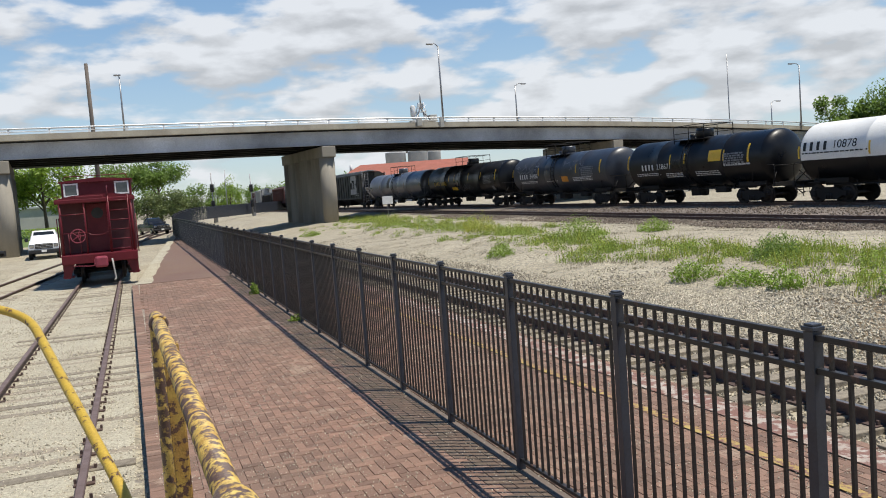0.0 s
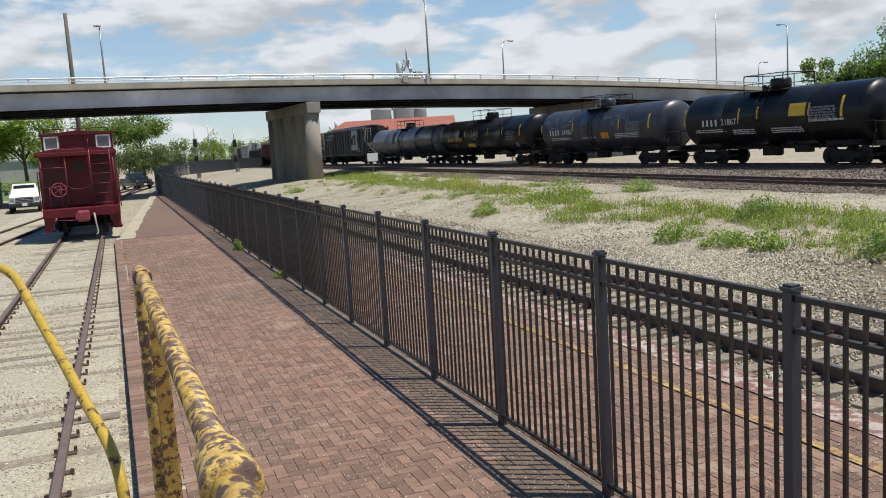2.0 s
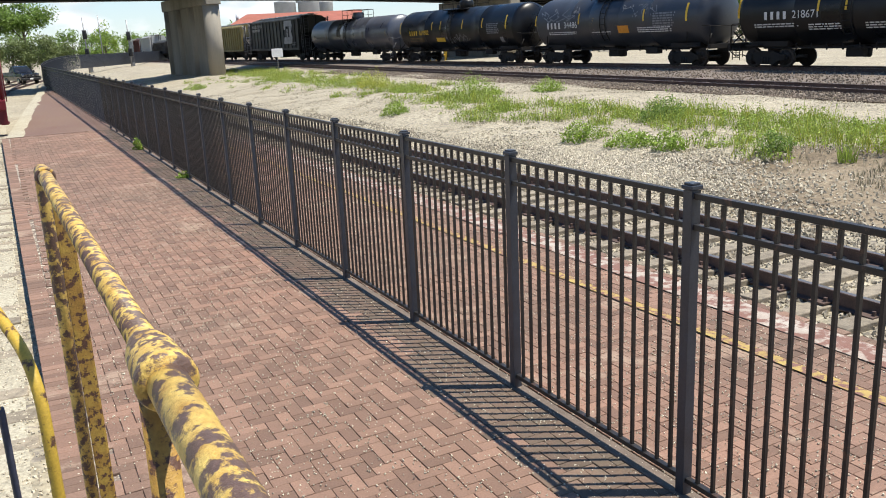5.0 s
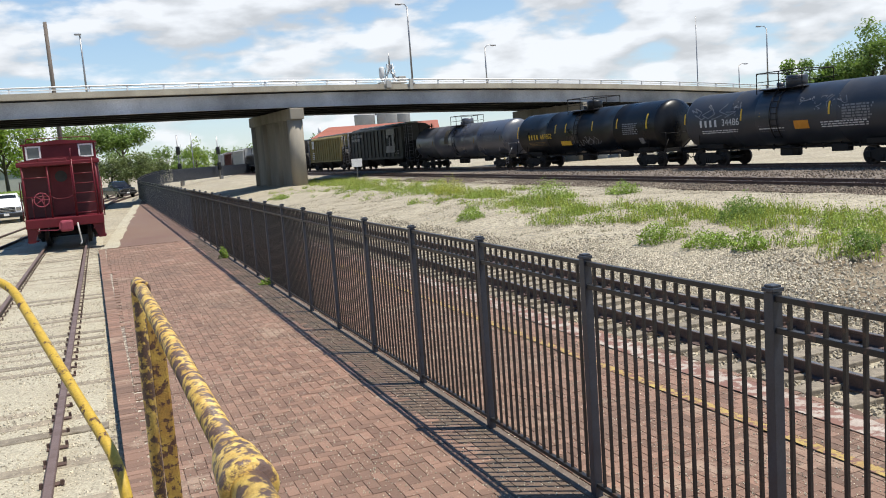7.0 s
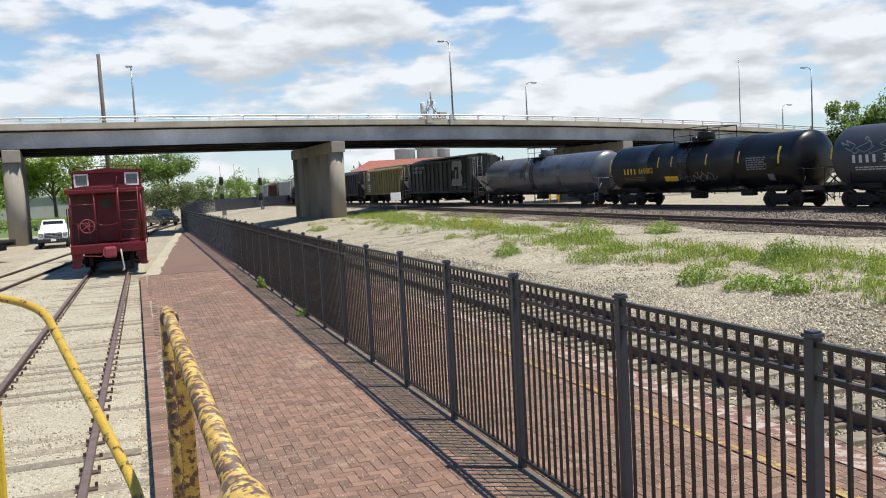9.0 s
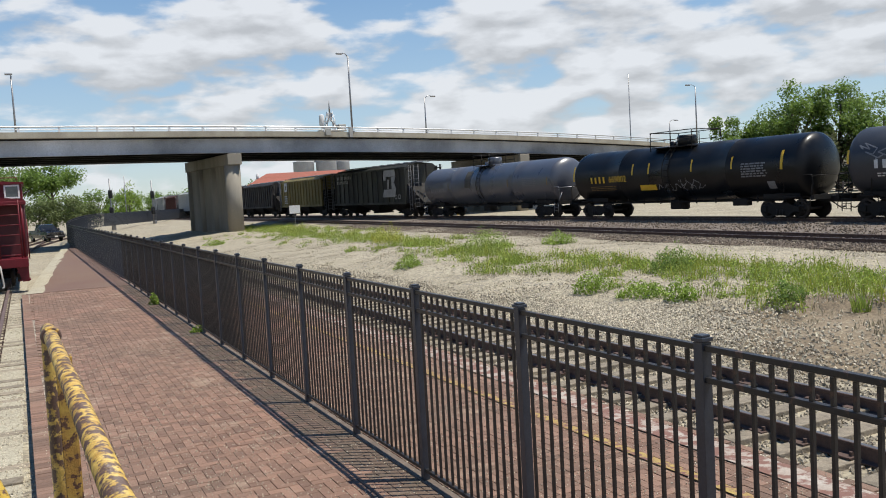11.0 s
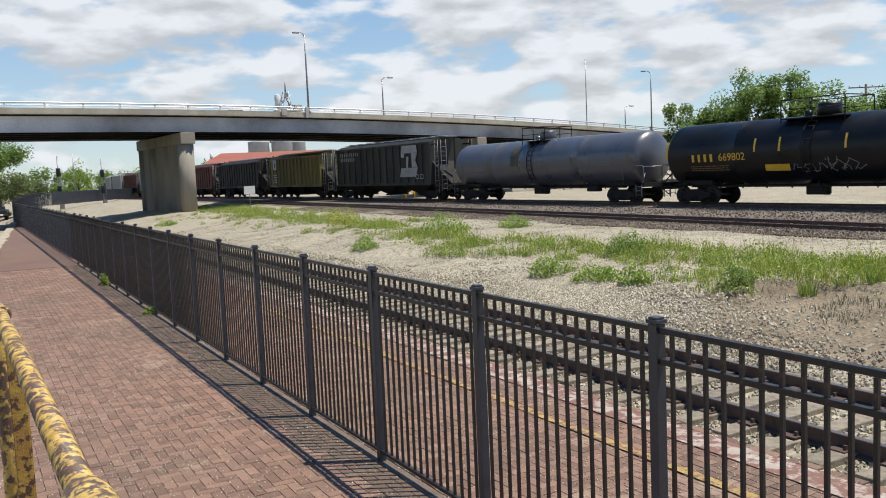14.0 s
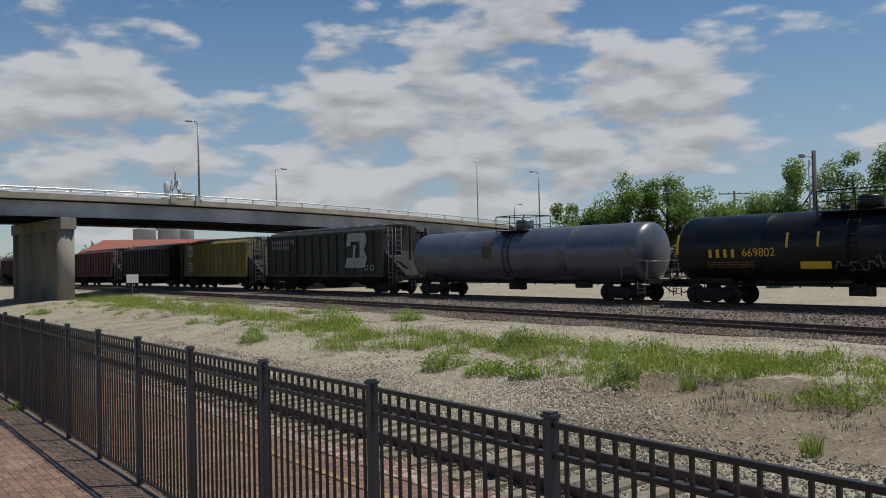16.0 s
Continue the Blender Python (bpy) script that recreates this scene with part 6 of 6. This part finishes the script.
def silos():
    for x, y, h in ((77.3, 248, 14.6), (84.0, 246, 14.6), (90.5, 252, 14.6)):
        e = thing("silo", "pale concrete grain silo", "silo", "grain silos", (x, y, 0))
        bm = bmesh.new()
        tube(bm, [(0, 0, 0), (0, 0, h), (0, 0, h + 0.3), (0, 0, h + 0.9)], [3.2, 3.2, 3.3, 0.4], 28)
        part("barrel", bm, M["silo"], e)
    e = thing("elevator_tower", "steel grain elevator tower with pipes and a drum", "tower", at=(89.2, 254.8, 0))
    bm = bmesh.new()
    for x in (-1, 1):
        for y in (-1, 1):
            tube(bm, [(x * 1.6, y * 1.6, 0), (x * 1.3, y * 1.3, 27), (x * 0.7, y * 0.7, 31)], 0.14, 6)
    for i in range(14):
        z = 2 + i * 2
        for q in ((-1, -1, 1, -1), (1, -1, 1, 1), (1, 1, -1, 1), (-1, 1, -1, -1)):
            tube(bm, [(q[0] * 1.45, q[1] * 1.45, z), (q[2] * 1.45, q[3] * 1.45, z + (2 if i % 2 else 0))], 0.08, 5)
            tube(bm, [(q[0] * 1.45, q[1] * 1.45, z), (q[2] * 1.45, q[3] * 1.45, z)], 0.08, 5)
    part("lattice", bm, M["girder"], e)
    bm = bmesh.new()
    box(bm, 0, 0, 29.8, 1.3, 1.3, 1.6, bevel=0.1)
    tube(bm, [(0, 0, 30), (0, 0, 34.5)], [0.35, 0.12], 8)
    part("head_house", bm, M["lamp_pole"], e)
    bm = bmesh.new()
    tube(bm, [(-2.6, 0.6, 25.6), (-2.6, 0.6, 27.0), (-2.6, 0.6, 29.8), (-2.6, 0.6, 30.2)], [0.2, 0.85, 0.85, 0.5], 14)
    part("dust_drum", bm, M["girder"], e)
    bm = bmesh.new()
    box(bm, 3.6, -0.5, 26.0, 2.4, 2.0, 1.7, bevel=0.1)
    box(bm, 0.5, 0, 24.9, 9.0, 3.0, 0.4)
    part("machine_deck", bm, M["wall_pale"], e)
    bm = bmesh.new()
    for a, b in (((0.4, 0, 29), (5.5, 0, 15)), ((-0.4, 0, 29), (-6, 0, 15)), ((0.2, 0, 28.5), (3.5, 0, 25))):
        tube(bm, [a, b], 0.28, 8)
    part("spout", bm, M["lamp_pole"], e)
    e = thing("town_building", "low red brick building with a white roof", "building", at=(45, 315, 0))
    bm = bmesh.new()
    box(bm, 0, 0, 2.2, 10, 9, 4.8)
    part("wall", bm, M["wall_brick"], e)
    bm = bmesh.new()
    box(bm, 0, 0, 4.8, 10.6, 9.6, 0.5)
    part("roof", bm, M["wall_pale"], e)
    bm = bmesh.new()
    box(bm, 1.5, -4.6, 1.7, 5.5, 0.2, 1.6)
    part("window_band", bm, M["glass"], e)
    e = thing("town_building", "plain white low building behind the park", "building", at=(-17, 168, 0))
    bm = bmesh.new()
    box(bm, 0, 0, 2.2, 26, 8, 4.6)
    part("wall", bm, M["wall_pale"], e)
    bm = bmesh.new()
    box(bm, 0, 0, 4.6, 26.6, 8.6, 0.3)
    part("roof", bm, M["galv"], e)
    e = thing("hedge", "long clipped green hedge", "hedge", at=(-12, 112, -0.1))
    rnd = random.Random(77)
    vs, fs = [], []
    for _ in range(5000):
        p = Vector((rnd.uniform(-8, 8), rnd.uniform(-1, 1), rnd.random() ** 0.6 * 1.5))
        n = Euler((rnd.uniform(-1, 1), rnd.uniform(-1, 1), rnd.uniform(0, 6.3))).to_matrix()
        k = len(vs)
        for c in ((-0.5, 0, 0), (0, -0.3, 0.05), (0.5, 0, 0), (0, 0.3, 0.05)):
            w = p + n @ (Vector(c) * 0.22)
            vs.append((w.x, w.y, w.z))
        fs.append((k, k + 1, k + 2, k + 3))
    o = new("leaves", mesh_of("leaves", vs, fs, M["leaf_fresh"]))
    o.parent = e


def utility_pole(x, y, z0, h, lean, r, arms, label):
    e = thing("utility_pole", label, "utility pole", "utility poles", (x, y, z0))
    bm = bmesh.new()
    top = Vector((lean[0], lean[1], h))
    tube(bm, [(0, 0, -0.3), top * 0.5, top], [r, r * 0.85, r * 0.7], 10)
    part("pole", bm, M["wood_pole"], e)
    for k, (dz, w) in enumerate(arms):
        bm = bmesh.new()
        tube(bm, [(top.x - w * 0.42, top.y + w * 0.27, h - dz), (top.x + w * 0.42, top.y - w * 0.27, h - dz)], 0.08, 6)
        part("crossarm", bm, M["wood_pole"], e)
        for q in (-0.4, -0.15, 0.15, 0.4):
            bm = bmesh.new()
            tube(bm, [(top.x + w * q, top.y - w * q * 0.64, h - dz), (top.x + w * q, top.y - w * q * 0.64, h - dz + 0.35)], [0.05, 0.07], 6)
            part("insulator", bm, M["girder"], e)
    return e, top


def poles_and_signs():
    utility_pole(100.4, 65.6, 0.3, 11.5, (0, 0), 0.22, ((0.4, 4.4),), "wooden utility pole with a crossarm")
    e, top = utility_pole(66, 35.6, 0.4, 11.0, (0, 0), 0.24, (), "tall dark pole with a flood lamp and guy wire")
    bm = bmesh.new()
    tube(bm, [top + Vector((0, 0, -0.6)), top + Vector((-0.7, 0.5, -0.4))], 0.04, 6)
    box(bm, top.x - 0.85, top.y + 0.6, top.z - 0.45, 0.4, 0.4, 0.3, bevel=0.05)
    part("flood_lamp", bm, M["lamp_pole"], e)
    bm = bmesh.new()
    tube(bm, [top + Vector((0, 0, -0.8)), Vector((-4.5, 5.0, 2.0))], 0.03, 5)
    part("guy_wire", bm, M["signal"], e)
    bm = bmesh.new()
    tube(bm, [(-0.35, 0.25, 0), (-0.35, 0.25, 10.2)], 0.07, 8)
    part("conduit", bm, M["lamp_pole"], e)
    utility_pole(-4.05, 110, -0.1, 21.1, (-0.15, 0.0), 0.30, (), "tall leaning dark wooden pole")
    street_lamp(0, 0, 19.2, 0, "thin poles", (83.1, 100, 0.3))
    street_lamp(0, 0, 9.0, 0, "thin poles", (15.2, 152, 0.0))
    e = thing("track_sign", "small white blank sign on a thin post by the ballast", "sign", at=(21.3, 71.9, ground_z(21.3, 71)))
    bm = bmesh.new()
    tube(bm, [(0, 0, -0.2), (0, 0, 1.75)], 0.035, 8)
    part("post", bm, M["lamp_pole"], e)
    bm = bmesh.new()
    box(bm, 0, -0.05, 1.45, 0.95, 0.03, 0.72, Euler((0, 0, radians(-12))).to_matrix(), bevel=0.005)
    part("panel", bm, M["white"], e)
    for x, y, h in ((10.9, 129.6, 7.2), (17.9, 138.9, 7.0)):
        e = thing("railway_signal", "two-headed black railway signal on a mast", "railway signal", "railway signals", (x, y, 0.0))
        bm = bmesh.new()
        tube(bm, [(0, 0, 0), (0, 0, h + 0.4)], 0.09, 8)
        part("mast", bm, M["lamp_pole"], e)
        for z in (h - 1.9, h - 4.4):
            bm = bmesh.new()
            tube(bm, [(0, -0.25, z - 0.6), (0, -0.25, z + 0.6)], 0.30, 14)
            hd = part("signal_head", bm, M["signal"], e)
            bm = bmesh.new()
            for q in (-0.4, 0.0, 0.4):
                tube(bm, [(0, -0.5, z + q), (0, -0.85, z + q - 0.03)], 0.16, 10)
            part("hoods", bm, M["signal"], hd)
        bm = bmesh.new()
        ladder(bm, 0.25, 0.1, 0.2, h - 1, 0.4, 12, along_y=False)
        part("ladder", bm, M["lamp_pole"], e)
        bm = bmesh.new()
        box(bm, 0.2, 0.3, 0.5, 0.6, 0.5, 1.0, bevel=0.03)
        part("relay_box", bm, M["lamp_pole"], e)
    # things beyond the train
    for x, y in ((37.9, 76.2), (38.6, 74.4), (39.6, 76.0)):
        e = thing("bollard_frame", "yellow steel guard frame", "guard rail", "yellow guard frames", (x, y, 0.38))
        bm = bmesh.new()
        tube(bm, round_path([(-0.5, 0, 0), (-0.5, 0, 1.15), (0.5, 0, 1.15), (0.5, 0, 0)], 0.12), 0.06, 8)
        tube(bm, [(-0.5, 0, 0.6), (0.5, 0, 0.6)], 0.05, 8)
        part("frame", bm, M["decal_yellow"], e)
    for k, (x, y, a) in enumerate(((49.0, 77.0, 20), (53.5, 74.5, 20), (58, 71, 24))):
        e = thing("road_barrier", "pale concrete road barrier", "barrier", "road barriers", (x, y, 0.4))
        bm = bmesh.new()
        extrude_y(bm, [(-0.35, 0), (0.35, 0), (0.28, 0.25), (0.1, 0.5), (0.08, 0.85), (-0.08, 0.85), (-0.1, 0.5), (-0.28, 0.25)], -2, 2)
        part("block", bm, M["concrete"], e)
        e.rotation_euler[2] = radians(90 - a)
    e = thing("utility_box", "green metal utility box", "utility box", at=(55, 32.5, 0.4))
    bm = bmesh.new()
    box(bm, 0, 0, 0.55, 1.6, 1.2, 1.1, bevel=0.04)
    part("cabinet", bm, M["green_box"], e)
    e = thing("yard_fence", "low dark post and rail fence across the yard", "fence", at=(0, 0, 0))
    pst = None
    for k in range(26):
        p = Vector((62 + k * 0.75, 66 - k * 1.5, 0.4))
        if pst is None:
            bm = bmesh.new()
            box(bm, 0, 0, 0.7, 0.12, 0.12, 1.4)
            pst = part("post", bm, M["wood_pole"], e)
            pst.matrix_basis = pose(p.x, p.y, p.z)
        else:
            share(pst, "post", e, pose(p.x, p.y, p.z))
    for z in (0.6, 1.2):
        bm = bmesh.new()
        tube(bm, [(62, 66, 0.4 + z), (62 + 18.75, 66 - 37.5, 0.4 + z)], 0.05, 6)
        part("rail", bm, M["wood_pole"], e)


M["green_box"] = material("green_cabinet_paint", (0.12, 0.22, 0.16), 0.5, scale=3, amount=0.4, fine=30, bump=0.02)


# ---- parked vehicles ----
def pickup(label, x, y, yaw, paint, flatbed=False):
    """A crew pickup, nose along -y, built about its middle at ground level."""
    e = thing("pickup_truck", label, "pickup truck", "parked pickups", (x, y, ground_z(x, y)))
    W = 0.98
    bm = bmesh.new()

    def loft(rows):
        rings = []
        for yy, w0, z0, w1, z1, wt in rows:
            rings.append([bm.verts.new(v) for v in ((-w0, yy, z0), (-w1, yy, (z0 + z1) / 2), (-wt, yy, z1), (wt, yy, z1), (w1, yy, (z0 + z1) / 2), (w0, yy, z0))])
        for a, b in zip(rings, rings[1:]):
            for k in range(6):
                bm.faces.new((a[k], a[(k + 1) % 6], b[(k + 1) % 6], b[k]))
        bm.faces.new(rings[0][::-1]), bm.faces.new(rings[-1])
    end = 0.9 if flatbed else 2.75
    loft([(-2.78, 0.86, 0.5, 0.92, 1.02, 0.82), (-2.6, 0.94, 0.45, 0.98, 1.12, 0.90), (-1.3, 0.96, 0.42, 1.0, 1.2, 0.92), (-1.0, 0.96, 0.42, 1.0, 1.24, 0.94), (end - 0.1, 0.96, 0.45, 1.0, 1.24, 0.95), (end, 0.94, 0.5, 0.98, 1.22, 0.94)])
    body = part("body", bm, paint, e)
    bm = bmesh.new()
    loft([(-1.15, 0.86, 1.2, 0.86, 1.24, 0.86), (-0.35, 0.90, 1.2, 0.86, 1.86, 0.68), (0.0, 0.90, 1.2, 0.86, 1.92, 0.70), (0.75, 0.90, 1.2, 0.86, 1.90, 0.70), (0.95, 0.90, 1.2, 0.88, 1.5, 0.80)])
    part("cab", bm, paint, e)
    bm = bmesh.new()
    v = [bm.verts.new(q) for q in ((-0.74, -1.07, 1.29), (0.74, -1.07, 1.29), (0.62, -0.40, 1.83), (-0.62, -0.40, 1.83))]
    w = [bm.verts.new(q.co + Vector((0, 0.02, -0.03))) for q in v]
    bm.faces.new(v), bm.faces.new(w[::-1])
    for k in range(4):
        bm.faces.new((v[k], v[(k + 1) % 4], w[(k + 1) % 4], w[k]))
    part("windscreen", bm, M["car_glass"], e)
    for s in (-1, 1):
        bm = bmesh.new()
        v = [bm.verts.new((s * a, b, c)) for a, b, c in ((0.905, -0.75, 1.3), (0.905, 0.72, 1.3), (0.775, 0.62, 1.76), (0.775, -0.28, 1.76))]
        w = [bm.verts.new(q.co - Vector((s * 0.03, 0, 0))) for q in v]
        bm.faces.new(v), bm.faces.new(w[::-1])
        for k in range(4):
            bm.faces.new((v[k], v[(k + 1) % 4], w[(k + 1) % 4], w[k]))
        part("side_window", bm, M["car_glass"], e)
        bm = bmesh.new()
        box(bm, s * 1.1, -0.75, 1.32, 0.2, 0.1, 0.24, bevel=0.03)
        part("mirror", bm, M["signal"], e)
        bm = bmesh.new()
        box(bm, s * 0.74, -2.74, 0.92, 0.3, 0.12, 0.26, bevel=0.04)
        part("headlight", bm, M["chrome"], e)
    bm = bmesh.new()
    box(bm, 0, -2.78, 0.9, 1.1, 0.06, 0.34, bevel=0.02)
    gr = part("grille", bm, M["signal"], e)
    for z in (0.80, 0.90, 1.0):
        bm = bmesh.new()
        box(bm, 0, -2.82, z, 1.06, 0.03, 0.035)
        part("bar", bm, M["chrome"], gr)
    bm = bmesh.new()
    box(bm, 0, -2.86, 0.55, 1.9, 0.2, 0.26, bevel=0.05)
    bp_ = part("bumper", bm, M["signal"], e)
    bm = bmesh.new()
    box(bm, 0, -2.975, 0.58, 0.32, 0.012, 0.16)
    part("plate", bm, M["white"], bp_)
    if flatbed:
        bm = bmesh.new()
        box(bm, 0, 2.3, 1.12, 2.2, 2.9, 0.12, bevel=0.02)
        box(bm, 0, 2.0, 0.75, 0.9, 3.4, 0.25)
        box(bm, 0, 3.8, 1.05, 2.2, 0.1, 0.3)
        part("flatbed", bm, M["signal"], e)
        bm = bmesh.new()
        for xx in (-1.0, -0.5, 0, 0.5, 1.0):
            tube(bm, [(xx, 0.95, 1.15), (xx, 0.95, 1.95)], 0.03, 6)
        tube(bm, [(-1.0, 0.95, 1.95), (1.0, 0.95, 1.95)], 0.03, 6)
        part("headache_rack", bm, M["signal"], e)
    else:
        bm = bmesh.new()
        box(bm, 0, 1.85, 1.255, 1.6, 1.6, 0.03)
        part("bed_liner", bm, M["signal"], e)
    rear = 2.4 if flatbed else 1.75
    for s in (-1, 1):
        for yy in (-1.85, rear):
            bm = bmesh.new()
            tube(bm, [(s * 0.74, yy, 0.39), (s * 0.76, yy, 0.39), (s * 0.96, yy, 0.39), (s * 0.99, yy, 0.39)], [0.34, 0.39, 0.39, 0.33], 24)
            wl = part("wheel", bm, M["rubber"], e)
            bm = bmesh.new()
            tube(bm, [(s * 0.96, yy, 0.39), (s * 1.0, yy, 0.39)], [0.25, 0.2], 16)
            part("rim", bm, M["chrome"], wl)
    e.rotation_euler[2] = radians(yaw)
    return e


trees()
grass()
weeds()
warehouse()
silos()
poles_and_signs()
pickup("white pickup parked nose on beside the siding", -6.3, 64.0, 4, M["truck_white"])
pickup("white flatbed truck parked beside the siding", -10.4, 47.2, -52, M["truck_white"], True)
pickup("black pickup parked across the far siding", 1.6, 101.5, 18, M["car_black"])
stones("track_ballast", "loose grey ballast stones round the running track", 26000,
       lambda r: (lambda x, y: (x, y, ground_z(x, y) + 0.005))(r.choice((r.uniform(6.25, 10.6), r.uniform(6.25, 9.4))), 1.5 + 30 * r.random() ** 1.5), 0.034, M["stone"], 3)
def bank_spot(r, xs, power):
    """A spot on the bank, mostly clear of the washed-out earth."""
    while True:
        x, y = r.uniform(*r.choice(xs)), 2 + 48 * r.random() ** power
        if math.hypot((x - 12.0) / 2.2, (y - 7.6) / 3.2) > 1.0 or r.random() < 0.10:
            return x, y


stones("bank_gravel", "rough gravel and stones on the bank", 40000,
       lambda r: (lambda x, y: (x, y, ground_z(x, y) + 0.09 * smoothstep(9.4, 12, x) * noise.noise((x * 0.35, y * 0.3, 0))))(*bank_spot(r, ((9.6, 14), (19.0, 22.9), (9.6, 22.5)), 1.4)), 0.022, M["stone_pale"], 4)
stones("yard_gravel", "small white crushed stones between the rails", 24000,
       lambda r: (lambda x, y: (x, y, ground_z(x, y) + 0.004))(r.uniform(-4.6, -0.1), 4 + 30 * r.random() ** 1.6), 0.017, M["stone_white"], 5)
stones("sand_flecks", "pale grit lying in the joints of the paving", 20000,
       lambda r: (r.uniform(-0.05, 6.2), 2.2 + 16 * r.random() ** 1.5, 0.002), 0.0085, M["stone_white"], 6)
stones("limestone_patch", "white crushed limestone spread on the bank", 9000,
       lambda r: (lambda x, y: (x, y, ground_z(x, y) + 0.01))(10.7 + r.gauss(0, 0.75), 13.4 + r.gauss(0, 2.3)), 0.032, M["stone_white"], 8)
stones("lower_bank_stones", "dark rough stones along the ballast foot", 6000,
       lambda r: (lambda x, y: (x, y, ground_z(x, y) + 0.005))(*bank_spot(r, ((9.2, 10.8),), 1.9)), 0.026, M["stone"], 12)

stones("main_line_stones", "brown ballast stones about the main line tracks", 22000,
       lambda r: (lambda x, y: (x, y, ground_z(x, y) + 0.02))(r.choice((r.uniform(20.6, 23.2), r.uniform(22.4, 34.4))), 6 + 54 * r.random() ** 1.4), 0.05, M["stone_brown"], 14)


def road_car(label, paint):
    """A small saloon, nose along +x, built about its middle on the road."""
    e = thing("car", label, "car", "cars on the bridge")
    bm = bmesh.new()
    rows = [(-2.2, 0.78, 0.45, 0.80), (-2.0, 0.86, 0.30, 0.92), (-0.9, 0.88, 0.26, 0.98), (0.9, 0.88, 0.26, 0.96), (1.9, 0.86, 0.30, 0.82), (2.2, 0.74, 0.42, 0.70)]
    rings = [[bm.verts.new(v) for v in ((x, -w, z0), (x, -w, (z0 + z1) / 2), (x, -w * 0.9, z1), (x, w * 0.9, z1), (x, w, (z0 + z1) / 2), (x, w, z0))] for x, w, z0, z1 in rows]
    for a, b in zip(rings, rings[1:]):
        for k in range(6):
            bm.faces.new((a[k], a[(k + 1) % 6], b[(k + 1) % 6], b[k]))
    bm.faces.new(rings[0][::-1]), bm.faces.new(rings[-1])
    part("body", bm, paint, e)
    bm = bmesh.new()
    rows = [(-1.75, 0.76, 0.92), (-1.05, 0.62, 1.42), (0.25, 0.62, 1.45), (1.15, 0.76, 0.95)]
    rings = [[bm.verts.new(v) for v in ((x, -0.80, 0.90), (x, -w, z), (x, w, z), (x, 0.80, 0.90))] for x, w, z in rows]
    for a, b in zip(rings, rings[1:]):
        for k in range(4):
            f = bm.faces.new((a[k], a[(k + 1) % 4], b[(k + 1) % 4], b[k]))
    bm.faces.new(rings[0][::-1]), bm.faces.new(rings[-1])
    cab = part("cabin", bm, M["glass"], e, "dark glass cabin")
    bm = bmesh.new()
    box(bm, -0.4, 0, 1.45, 1.35, 1.26, 0.07, bevel=0.03)
    part("roof", bm, paint, cab)
    for x in (-1.35, 1.35):
        for s in (-1, 1):
            bm = bmesh.new()
            tube(bm, [(x, s * 0.68, 0.31), (x, s * 0.70, 0.31), (x, s * 0.86, 0.31), (x, s * 0.88, 0.31)], [0.27, 0.31, 0.31, 0.26], 18)
            part("wheel", bm, M["rubber"], e)
    return e


# time, metres along the deck, metres a second
CAR_A = (12.6, -6.9, 12.6)
CAR_B = (16.0, 0.1, 12.8)
ROAD_CARS = [(road_car("pale silver car crossing the bridge", M["pale_hopper"]), CAR_A), (road_car("white car crossing the bridge", M["truck_white"]), CAR_B)]


def drive():
    turn = math.degrees(math.atan2(BD.y, BD.x))
    for e, (t0, k0, v) in ROAD_CARS:
        rows = []
        for i in range(33):
            t = 0.5 * i
            n = (k0 + v * (t - t0)) / BS
            p = bp(n, 9.4, deck_top(n) - 0.55)
            q = bp(n + 0.4, 9.4, deck_top(n + 0.4) - 0.55)
            rows.append((t, pose(p.x, p.y, p.z, 0, -math.degrees(math.atan2(q.z - p.z, BS * 0.4)), turn)))
        walk(e, rows)
painted_lines()
bricks()
motions()
